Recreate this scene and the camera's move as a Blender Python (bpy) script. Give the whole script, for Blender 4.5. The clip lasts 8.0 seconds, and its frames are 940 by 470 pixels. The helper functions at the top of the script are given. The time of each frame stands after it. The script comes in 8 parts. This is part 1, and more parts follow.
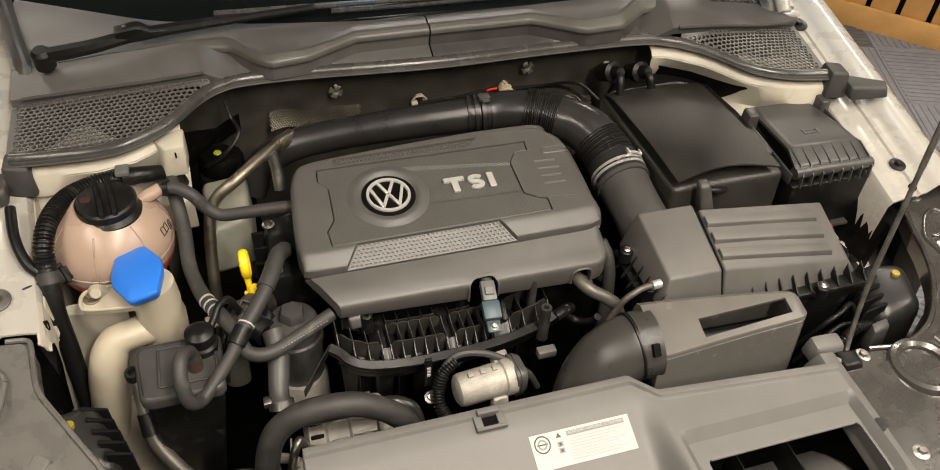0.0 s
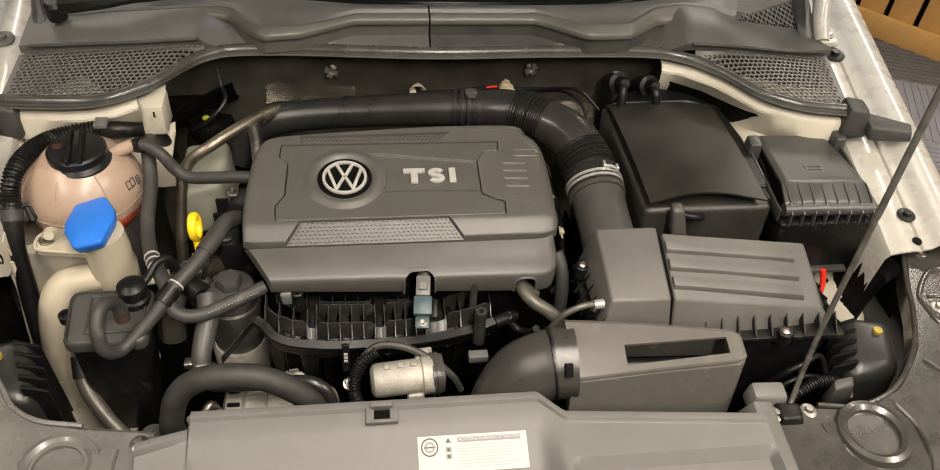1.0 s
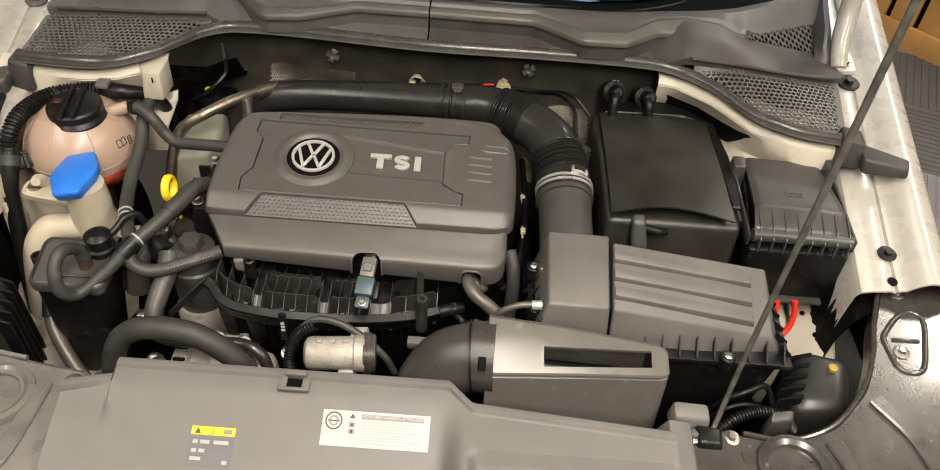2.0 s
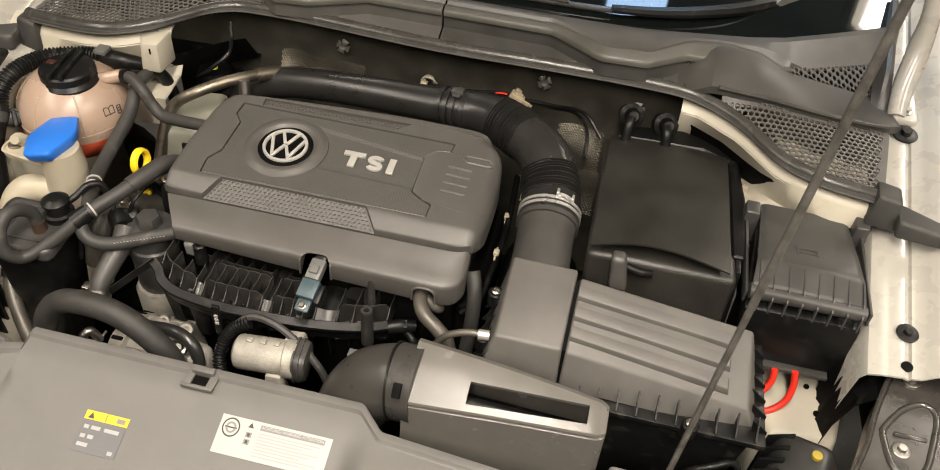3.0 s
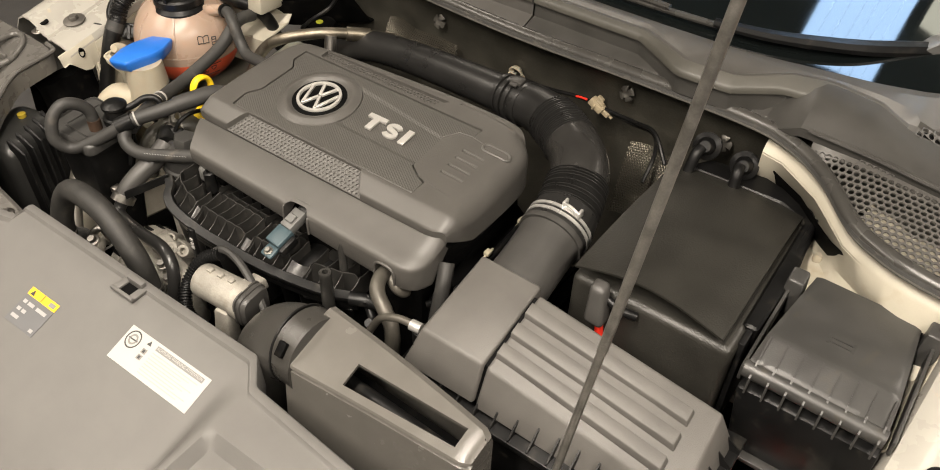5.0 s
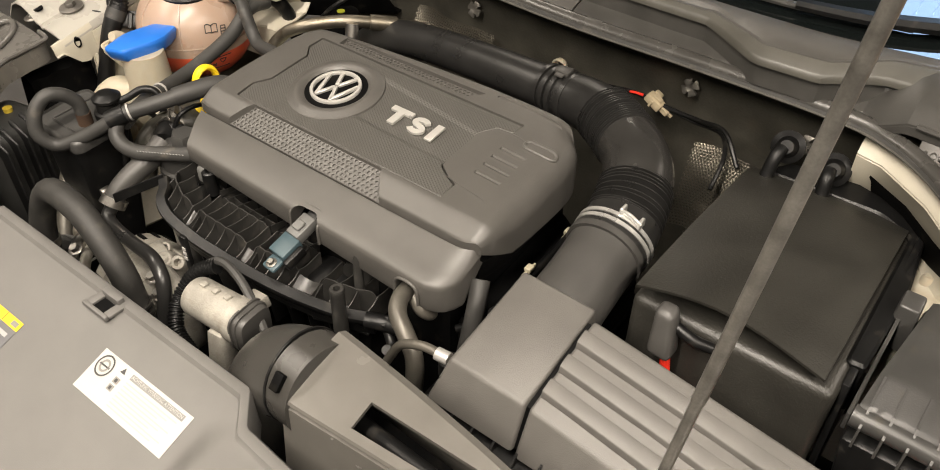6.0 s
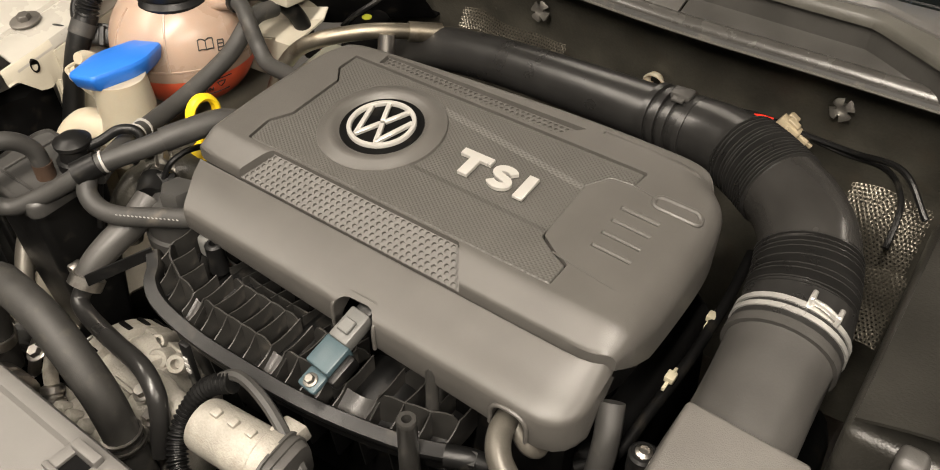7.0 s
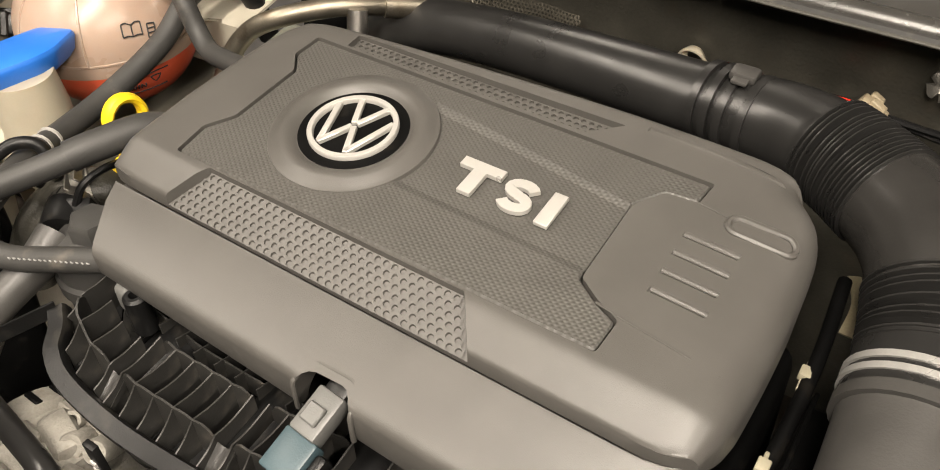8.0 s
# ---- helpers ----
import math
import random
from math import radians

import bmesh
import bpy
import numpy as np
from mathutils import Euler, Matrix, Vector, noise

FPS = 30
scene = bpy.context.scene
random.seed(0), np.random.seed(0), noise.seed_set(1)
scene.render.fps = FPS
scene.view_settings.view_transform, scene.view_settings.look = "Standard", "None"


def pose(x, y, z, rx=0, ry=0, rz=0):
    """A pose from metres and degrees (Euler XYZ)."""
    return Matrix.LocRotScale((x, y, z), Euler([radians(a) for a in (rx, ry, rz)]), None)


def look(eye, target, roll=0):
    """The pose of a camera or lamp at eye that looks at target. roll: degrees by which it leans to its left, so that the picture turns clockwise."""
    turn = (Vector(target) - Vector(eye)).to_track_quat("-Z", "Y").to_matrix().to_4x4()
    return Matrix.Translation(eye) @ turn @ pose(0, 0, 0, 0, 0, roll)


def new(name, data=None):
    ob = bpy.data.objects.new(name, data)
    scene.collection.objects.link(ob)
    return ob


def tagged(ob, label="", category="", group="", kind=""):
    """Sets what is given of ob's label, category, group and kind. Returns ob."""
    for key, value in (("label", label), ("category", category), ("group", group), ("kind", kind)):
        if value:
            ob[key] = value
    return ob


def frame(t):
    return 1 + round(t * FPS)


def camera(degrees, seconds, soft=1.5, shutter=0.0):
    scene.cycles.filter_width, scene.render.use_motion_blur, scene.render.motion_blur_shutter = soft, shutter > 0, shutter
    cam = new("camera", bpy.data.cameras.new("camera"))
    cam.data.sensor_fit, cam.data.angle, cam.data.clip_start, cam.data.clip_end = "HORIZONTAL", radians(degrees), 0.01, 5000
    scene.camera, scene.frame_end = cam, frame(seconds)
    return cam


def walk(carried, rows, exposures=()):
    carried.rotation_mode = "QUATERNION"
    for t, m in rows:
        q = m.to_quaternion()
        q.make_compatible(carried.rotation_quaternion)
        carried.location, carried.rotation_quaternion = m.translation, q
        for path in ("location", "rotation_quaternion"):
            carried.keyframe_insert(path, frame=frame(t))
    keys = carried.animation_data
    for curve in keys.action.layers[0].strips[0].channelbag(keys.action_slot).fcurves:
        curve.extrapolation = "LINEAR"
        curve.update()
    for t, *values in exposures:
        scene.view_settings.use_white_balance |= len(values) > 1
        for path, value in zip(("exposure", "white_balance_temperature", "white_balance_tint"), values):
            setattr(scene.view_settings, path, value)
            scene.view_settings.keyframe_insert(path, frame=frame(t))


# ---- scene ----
cam = camera(59.1, 8.0, 1.0)
PATH = [
    (0, (-0.3415, -0.1114, 1.6655), (0.1462, 1.2660, 0.2987), 3.79),
    (0.5, (-0.2354, -0.1158, 1.6558), (0.1269, 1.2880, 0.2783), 4.12),
    (1, (-0.1144, -0.1474, 1.6612), (0.1239, 1.2800, 0.2808), 4.50),
    (1.5, (-0.0021, -0.1772, 1.6633), (0.1072, 1.2688, 0.2870), 4.39),
    (1.7, (0.0350, -0.1905, 1.6770), (0.1065, 1.2510, 0.2925), 4.45),
    (3, (0.2827, -0.0808, 1.6210), (0.0397, 1.3472, 0.2416), 4.88),
    (3.5, (0.3966, -0.0325, 1.6103), (-0.0129, 1.3508, 0.2244), 4.63),
    (4, (0.5050, 0.0153, 1.6020), (-0.0449, 1.3438, 0.2121), 4.91),
    (4.5, (0.5732, 0.0589, 1.5817), (-0.1216, 1.3245, 0.1976), 4.05),
    (4.7, (0.6018, 0.0758, 1.5621), (-0.1580, 1.3187, 0.1917), 3.32),
    (6, (0.5283, 0.1889, 1.4107), (-0.3810, 1.3935, 0.0989), 1.18),
    (6.5, (0.3953, 0.2570, 1.3472), (-0.5063, 1.4749, 0.0413), 1.08),
    (7, (0.2929, 0.3275, 1.3032), (-0.5780, 1.5444, -0.0229), 0.51),
    (7.5, (0.2273, 0.3909, 1.2479), (-0.6180, 1.6146, -0.0907), 0.17),
    (8, (0.1876, 0.4536, 1.2093), (-0.6391, 1.6633, -0.1526), -0.73),
]
walk(cam, [(t, look(eye, target, roll)) for t, eye, target, roll in PATH], [(0.0, 0.0), (1.5, 0.05), (3.0, 0.12), (4.5, 0.22), (6.0, 0.35), (7.0, 0.46), (8.0, 0.58)])

# ---- light ----
world = bpy.data.worlds.new("world")
scene.world = world
world.use_nodes = True
world.node_tree.nodes["Background"].inputs[0].default_value = (0.5, 0.55, 0.6, 1)
world.node_tree.nodes["Background"].inputs[1].default_value = 0.03


def ceiling_lamp(x, y, z, long_x, long_y, watts, colour):
    data = bpy.data.lights.new("lamp_light", "AREA")
    data.shape, data.size, data.size_y = "RECTANGLE", long_x, long_y
    data.energy, data.color = watts, colour
    ob = new("lamp_light", data)
    ob.location = (x, y, z)
    return ob


WARM = (1.0, 0.895, 0.775)
LAMPS = [(-1.6, -0.5, 0.2, 2.4, 44), (0.25, -0.55, 0.2, 2.6, 112), (2.0, -0.5, 0.2, 2.4, 76), (-1.6, 3.2, 0.16, 2.0, 18), (2.3, 2.9, 0.16, 2.0, 45)]
for lx, ly, sx, sy, w in LAMPS:
    ceiling_lamp(lx, ly, 2.83, sx, sy, w, WARM)


# ---- materials ----
def surf(name, colour, rough, metal=0.0, vary=0.12, stain=28.0, grain=700.0, bump=0.06, coat=0.0, dirt=None, dirt_amount=0.0, spec=0.5, trans=0.0, sss=0.0, weave=0.0):
    """A procedural surface: two scales of colour change, uneven gloss, fine relief and optional dirt."""
    m = bpy.data.materials.new(name)
    m.use_nodes = True
    nt = m.node_tree
    b = nt.nodes["Principled BSDF"]
    co = nt.nodes.new("ShaderNodeTexCoord")

    def noise_node(scale, detail):
        n = nt.nodes.new("ShaderNodeTexNoise")
        n.inputs["Scale"].default_value, n.inputs["Detail"].default_value = scale, detail
        nt.links.new(co.outputs["Object"], n.inputs["Vector"])
        return n

    big, fine = noise_node(stain, 5.0), noise_node(grain, 2.0)
    ramp = nt.nodes.new("ShaderNodeMapRange")
    ramp.inputs["From Min"].default_value, ramp.inputs["From Max"].default_value = 0.3, 0.7
    ramp.inputs["To Min"].default_value, ramp.inputs["To Max"].default_value = 1 - vary, 1 + vary
    nt.links.new(big.outputs["Fac"], ramp.inputs["Value"])
    ramp2 = nt.nodes.new("ShaderNodeMapRange")
    ramp2.inputs["To Min"].default_value, ramp2.inputs["To Max"].default_value = 1 - vary * 0.6, 1 + vary * 0.6
    nt.links.new(fine.outputs["Fac"], ramp2.inputs["Value"])
    mul = nt.nodes.new("ShaderNodeMath")
    mul.operation = "MULTIPLY"
    nt.links.new(ramp.outputs[0], mul.inputs[0])
    nt.links.new(ramp2.outputs[0], mul.inputs[1])
    mix = nt.nodes.new("ShaderNodeVectorMath")
    mix.operation = "SCALE"
    mix.inputs[0].default_value = colour
    nt.links.new(mul.outputs[0], mix.inputs["Scale"])
    out = mix.outputs[0]
    if dirt:
        spots = noise_node(stain * 1.7, 8.0)
        sr = nt.nodes.new("ShaderNodeMapRange")
        sr.inputs["From Min"].default_value, sr.inputs["From Max"].default_value = 0.62 - 0.25 * dirt_amount, 0.8
        nt.links.new(spots.outputs["Fac"], sr.inputs["Value"])
        dm = nt.nodes.new("ShaderNodeMix")
        dm.data_type = "RGBA"
        nt.links.new(sr.outputs[0], dm.inputs[0])
        nt.links.new(out, dm.inputs[6])
        dm.inputs[7].default_value = (*dirt, 1)
        out = dm.outputs[2]
    nt.links.new(out, b.inputs["Base Color"])
    rr = nt.nodes.new("ShaderNodeMapRange")
    rr.inputs["To Min"].default_value, rr.inputs["To Max"].default_value = max(0.01, rough - min(0.1, rough * 0.4)), min(1.0, rough + min(0.1, rough * 0.4))
    nt.links.new(big.outputs["Fac"], rr.inputs["Value"])
    nt.links.new(rr.outputs[0], b.inputs["Roughness"])
    b.inputs["Metallic"].default_value = metal
    b.inputs["Specular IOR Level"].default_value = spec
    b.inputs["Coat Weight"].default_value = coat
    b.inputs["Coat Roughness"].default_value = 0.08
    b.inputs["Transmission Weight"].default_value = trans
    b.inputs["Subsurface Weight"].default_value = sss
    b.inputs["Subsurface Radius"].default_value = (0.02, 0.012, 0.008)
    b.inputs["Subsurface Scale"].default_value = 0.5
    height = fine.outputs["Fac"]
    if weave:
        # a fine twill: two crossing waves
        waves = []
        for axis in ("X", "Y"):
            w = nt.nodes.new("ShaderNodeTexWave")
            w.bands_direction = axis
            w.inputs["Scale"].default_value = weave
            mp = nt.nodes.new("ShaderNodeMapping")
            mp.inputs["Rotation"].default_value = (0, 0, 0.6)
            nt.links.new(co.outputs["Object"], mp.inputs["Vector"])
            nt.links.new(mp.outputs[0], w.inputs["Vector"])
            waves.append(w)
        wm = nt.nodes.new("ShaderNodeMath")
        wm.operation = "MULTIPLY"
        nt.links.new(waves[0].outputs["Fac"], wm.inputs[0])
        nt.links.new(waves[1].outputs["Fac"], wm.inputs[1])
        height = wm.outputs[0]
    bp = nt.nodes.new("ShaderNodeBump")
    bp.inputs["Strength"].default_value, bp.inputs["Distance"].default_value = (0.34 if weave else bump), (0.0011 if weave else 0.002)
    nt.links.new(height, bp.inputs["Height"])
    nt.links.new(bp.outputs[0], b.inputs["Normal"])
    return m


COVER = surf("moulded_grey_plastic", (0.078, 0.074, 0.068), 0.38, grain=2200, bump=0.11, vary=0.07)
WEAVE = surf("twill_plastic", (0.071, 0.068, 0.062), 0.38, weave=105.0, vary=0.06)
LATTICE = surf("dusty_ribbed_plastic", (0.030, 0.029, 0.027), 0.33, vary=0.3, dirt=(0.075, 0.068, 0.058), dirt_amount=0.12)
MATTING = surf("dusty_insulation", (0.052, 0.049, 0.040), 0.40, vary=0.35, stain=18, bump=0.3, grain=300, dirt=(0.06, 0.052, 0.04), dirt_amount=0.2)
ROD = surf("satin_steel_rod", (0.21, 0.20, 0.18), 0.33, metal=0.75, vary=0.35, stain=60)
DULLSTEEL = surf("dull_steel", (0.20, 0.19, 0.17), 0.4, metal=0.8, vary=0.3)
TUBING = surf("aged_metal_tubing", (0.105, 0.097, 0.082), 0.42, metal=0.4, vary=0.25)
# cowl plastic with shade put into the colour, for apron and end walls
COWLOW = surf("shaded_cowl_plastic", (0.052, 0.050, 0.046), 0.42, vary=0.15)
# lighter cowl plastic: light caught by the bevel is put into the colour
RIDGE = surf("lit_edge_plastic", (0.075, 0.072, 0.062), 0.40, vary=0.12)
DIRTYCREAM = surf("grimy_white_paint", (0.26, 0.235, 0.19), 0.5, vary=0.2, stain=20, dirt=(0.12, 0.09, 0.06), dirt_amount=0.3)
# lighter copy of the gloss black, its reflection put into the colour
SHEENGLOSS = surf("sheen_grey_paint", (0.105, 0.100, 0.092), 0.28, vary=0.15, bump=0.02, coat=0.2)
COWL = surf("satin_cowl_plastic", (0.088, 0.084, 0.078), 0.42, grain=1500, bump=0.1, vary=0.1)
SLAM = surf("grey_panel_plastic", (0.112, 0.108, 0.102), 0.52, grain=1500, bump=0.1, vary=0.06)
AIRBOX = surf("dusty_grey_plastic", (0.097, 0.092, 0.085), 0.42, grain=1300, bump=0.18, vary=0.1)
SNORK = surf("satin_grey_plastic", (0.105, 0.099, 0.089), 0.25, grain=1600, bump=0.06, vary=0.06)
FUSE = surf("dark_satin_plastic", (0.044, 0.043, 0.041), 0.36, vary=0.15, dirt=(0.06, 0.055, 0.045), dirt_amount=0.0)
BLACK = surf("black_plastic", (0.0065, 0.0065, 0.0065), 0.38, spec=0.30, vary=0.25, dirt=(0.035, 0.032, 0.027), dirt_amount=0.15)
# near-black with the shade of deep gaps put into its colour
DEEP = surf("shaded_grimy_black", (0.0025, 0.0025, 0.0025), 0.6, spec=0.08, vary=0.3, dirt=(0.016, 0.014, 0.011), dirt_amount=0.15)
SATIN = surf("satin_black_pipe", (0.018, 0.0176, 0.017), 0.30, vary=0.15, bump=0.03)
CLOTH = surf("braided_black_hose", (0.024, 0.023, 0.021), 0.60, vary=0.3, stain=45, grain=1600, bump=0.12, dirt=(0.05, 0.046, 0.038), dirt_amount=0.2)
# lighter copy of the satin pipe, with lamp sheen in its colour
ELBOW = surf("sheen_black_pipe", (0.026, 0.025, 0.0235), 0.24, vary=0.15, bump=0.03)
PIPE_DULL = surf("dull_grey_pipe", (0.05, 0.048, 0.045), 0.42, vary=0.15)
RUBBER = surf("hose_rubber", (0.035, 0.034, 0.032), 0.56, vary=0.2, dirt=(0.1, 0.09, 0.075), dirt_amount=0.1)
SEAL = surf("seal_rubber", (0.050, 0.048, 0.044), 0.27, vary=0.15)
FELT = surf("black_battery_cover", (0.022, 0.021, 0.018), 0.38, vary=0.25, stain=16, bump=0.25, grain=420)
WHITE = surf("white_body_paint", (0.37, 0.354, 0.317), 0.28, vary=0.03, bump=0.01, coat=0.4, dirt=(0.45, 0.38, 0.28), dirt_amount=-0.2)
CREAM = surf("dusty_white_paint", (0.47, 0.437, 0.355), 0.42, vary=0.08, stain=12, bump=0.02, dirt=(0.36, 0.29, 0.19), dirt_amount=0.1)
SNELBOW = surf("satin_black_duct", (0.040, 0.038, 0.0345), 0.30, grain=1600, bump=0.08, vary=0.08)
GLOSS = surf("gloss_black_paint", (0.040, 0.037, 0.033), 0.24, vary=0.2, bump=0.010, grain=60, coat=0.45, spec=0.8)
STEEL = surf("grey_steel", (0.42, 0.40, 0.37), 0.35, metal=1.0, vary=0.25, dirt=(0.12, 0.09, 0.06), dirt_amount=0.2)
ALU = surf("cast_aluminium", (0.32, 0.302, 0.265), 0.5, metal=0.25, vary=0.3, bump=0.3, grain=500, dirt=(0.2, 0.17, 0.13), dirt_amount=0.2)
BRONZE = surf("grimy_metal_pipe", (0.24, 0.215, 0.17), 0.40, metal=0.9, vary=0.25, dirt=(0.10, 0.07, 0.04), dirt_amount=0.3)
CHROME = surf("satin_chrome", (0.60, 0.585, 0.55), 0.30, metal=0.45, vary=0.04, bump=0.01)
SILVER = surf("clamp_zinc", (0.72, 0.71, 0.68), 0.3, metal=0.7, vary=0.1)
BLUE = surf("blue_plastic", (0.022, 0.165, 0.64), 0.42, vary=0.05, bump=0.02)
YELLOW = surf("yellow_plastic", (0.86, 0.60, 0.015), 0.4, vary=0.06, bump=0.02)
RED = surf("red_cable", (0.70, 0.03, 0.015), 0.4, vary=0.08)
TANK = surf("milky_pink_plastic", (0.39, 0.285, 0.22), 0.28, vary=0.06, stain=9, bump=0.02, sss=0.25)
COOLANT = surf("coolant_red_plastic", (0.66, 0.11, 0.05), 0.3, vary=0.1, stain=14, bump=0.02, sss=0.2)
LAMPCAP = surf("lamp_cap_plastic", (0.020, 0.020, 0.019), 0.34, vary=0.2)
BOLTGREY = surf("grey_zinc", (0.16, 0.15, 0.135), 0.45, metal=0.7, vary=0.25)
MILK = surf("milky_white_plastic", (0.43, 0.385, 0.295), 0.38, vary=0.06, bump=0.02, sss=0.2)
GREENISH = surf("aged_clear_plastic", (0.27, 0.27, 0.22), 0.35, vary=0.1, sss=0.2)
PAPER = surf("white_label_paper", (0.37, 0.36, 0.34), 0.5, vary=0.02, bump=0.01)
INK = surf("label_ink", (0.03, 0.03, 0.03), 0.5, vary=0.05, bump=0.0)
GREYINK = surf("grey_print", (0.17, 0.165, 0.155), 0.5, vary=0.05, bump=0.0)
TINT = surf("blue_grey_plastic", (0.045, 0.075, 0.088), 0.42, vary=0.1)
GREYP = surf("grey_connector_plastic", (0.115, 0.115, 0.110), 0.42, vary=0.1)
FOIL = surf("heat_shield_foil", (0.15, 0.138, 0.112), 0.34, metal=0.8, vary=0.2, weave=120.0)
WOOD = surf("varnished_pine", (0.50, 0.27, 0.085), 0.45, vary=0.14, stain=9, grain=120, bump=0.08)
MATGREY = surf("grey_floor_mat", (0.17, 0.165, 0.175), 0.7, vary=0.1, bump=0.3, grain=250)
MATDARK = surf("dark_floor_mat", (0.085, 0.08, 0.075), 0.7, vary=0.12, bump=0.3, grain=250)
WALLP = surf("white_wall_paint", (0.17, 0.163, 0.152), 0.85, vary=0.05, stain=2, bump=0.05)
CEIL = surf("white_ceiling_paint", (0.15, 0.15, 0.143), 0.9, vary=0.04, stain=2)
GLASS = surf("dark_tinted_glass", (0.005, 0.0065, 0.0065), 0.04, vary=0.02, bump=0.0, spec=0.6)


def glow(name, colour, strength):
    m = bpy.data.materials.new(name)
    m.use_nodes = True
    b = m.node_tree.nodes["Principled BSDF"]
    b.inputs["Base Color"].default_value = (0.8, 0.8, 0.8, 1)
    b.inputs["Emission Color"].default_value = (*colour, 1)
    b.inputs["Emission Strength"].default_value = strength
    return m


TUBE_GLOW = glow("lamp_diffuser", (1.0, 0.88, 0.70), 6.0)
SKY_GLOW = glow("daylight_panel", (0.45, 0.68, 1.0), 16.0)
CREAM_GLOW = glow("cream_reflection_glow", (1.0, 0.97, 0.78), 7.0)

# ---- building tools ----
SPOT = {}


def thing(name, label, category, base, group="", kind=""):
    ob = new(name)
    ob.empty_display_size = 0.02
    ob.location = base
    SPOT[ob.name] = Vector(base)
    return tagged(ob, label, category, group, kind)


def part(name, bm, material, parent=None, label="", sharp=38):
    """Links a bmesh, given in world metres, as one mesh object under a thing or a part."""
    bmesh.ops.recalc_face_normals(bm, faces=bm.faces)
    me = bpy.data.meshes.new(name)
    bm.to_mesh(me)
    bm.free()
    me.shade_smooth()
    me.set_sharp_from_angle(angle=radians(sharp))
    me.materials.append(material)
    co = np.empty(len(me.vertices) * 3, np.float32)
    me.vertices.foreach_get("co", co)
    co = co.reshape(-1, 3)
    mid = Vector(((co.min(0) + co.max(0)) / 2).tolist())
    me.transform(Matrix.Translation(-mid))
    ob = new(name, me)
    SPOT[ob.name] = mid
    ob.location = mid - (SPOT[parent.name] if parent else Vector())
    ob.parent = parent
    return tagged(ob, label)


def solo(name, bm, material, label, category, group="", kind="", sharp=38):
    return tagged(part(name, bm, material, None, "", sharp), label, category, group, kind)


def bmnew():
    return bmesh.new()


def hexa(bm, low, top, bevel=0.0, seg=2):
    """A block from four lower and four upper corners, going round."""
    vs = [bm.verts.new(p) for p in (*low, *top)]
    fs = [(3, 2, 1, 0), (4, 5, 6, 7), (0, 1, 5, 4), (1, 2, 6, 5), (2, 3, 7, 6), (3, 0, 4, 7)]
    faces = [bm.faces.new([vs[i] for i in f]) for f in fs]
    if bevel:
        edges = list({e for f in faces for e in f.edges})
        bmesh.ops.bevel(bm, geom=edges, offset=bevel, segments=seg, affect="EDGES", profile=0.5)
    return bm


def box(bm, x0, x1, y0, y1, z0, z1, bevel=0.0, seg=2, m=None):
    low = [(x0, y0, z0), (x1, y0, z0), (x1, y1, z0), (x0, y1, z0)]
    top = [(x, y, z1) for x, y, _ in low]
    if m is not None:
        low, top = [m @ Vector(p) for p in low], [m @ Vector(p) for p in top]
    return hexa(bm, low, top, bevel, seg)


def rounded(poly, r=0.004, seg=3):
    """A polygon with its corners rounded by r."""
    out, n = [], len(poly)
    for i in range(n):
        a, p, b = Vector(poly[i - 1]), Vector(poly[i]), Vector(poly[(i + 1) % n])
        u, v = a - p, b - p
        k = min(r, u.length * 0.45, v.length * 0.45)
        s, e = p + u.normalized() * k, p + v.normalized() * k
        for j in range(seg + 1):
            t = j / seg
            out.append(s.lerp(p, t).lerp(p.lerp(e, t), t))
    return out


def plate(bm, poly, zf, height, bevel=0.0015, depth=0.004):
    """A flat piece on the surface z = zf(x, y): outline poly, raised by height, with a small bevelled rim."""
    n = len(poly)
    mid = sum((Vector(p) for p in poly), Vector((0, 0))) / n

    def ring(inset, dz):
        out = []
        for i, p in enumerate(poly):
            a, p, b = Vector(poly[i - 1]), Vector(p), Vector(poly[(i + 1) % n])
            t = (b - a)
            nrm = Vector((-t.y, t.x)).normalized() if t.length > 1e-9 else Vector((0, 0))
            q = p + nrm * inset
            out.append(bm.verts.new((q.x, q.y, zf(q.x, q.y) + dz)))
        return out

    area = sum(poly[i - 1][0] * poly[i][1] - poly[i][0] * poly[i - 1][1] for i in range(n))
    s = 1 if area > 0 else -1
    rings = [ring(0, -depth), ring(0, height - bevel), ring(s * bevel, height)]
    for r0, r1 in zip(rings, rings[1:]):
        for i in range(n):
            bm.faces.new((r0[i - 1], r0[i], r1[i], r1[i - 1]))
    bm.faces.new(rings[-1])
    bm.faces.new(rings[0][::-1])
    return bm


def loft(bm, rings, cap0=True, cap1=True, closed=True):
    vs = [[bm.verts.new(p) for p in r] for r in rings]
    n = len(vs[0])
    for a, b in zip(vs, vs[1:]):
        for i in range(0 if closed else 1, n):
            bm.faces.new((a[i - 1], a[i], b[i], b[i - 1]))
    if cap0 and closed:
        bm.faces.new(vs[0][::-1])
    if cap1 and closed:
        bm.faces.new(vs[-1])
    return bm


def spline(pts, per=8):
    """Catmull-Rom through the points."""
    p = [Vector(q) for q in pts]
    p = [p[0] * 2 - p[1], *p, p[-1] * 2 - p[-2]]
    out = []
    for i in range(1, len(p) - 2):
        for j in range(per):
            t = j / per
            a, b, c, d = p[i - 1:i + 3]
            out.append(0.5 * (2 * b + (c - a) * t + (2 * a - 5 * b + 4 * c - d) * t * t + (3 * b - a - 3 * c + d) * t ** 3))
    out.append(p[-2])
    return out


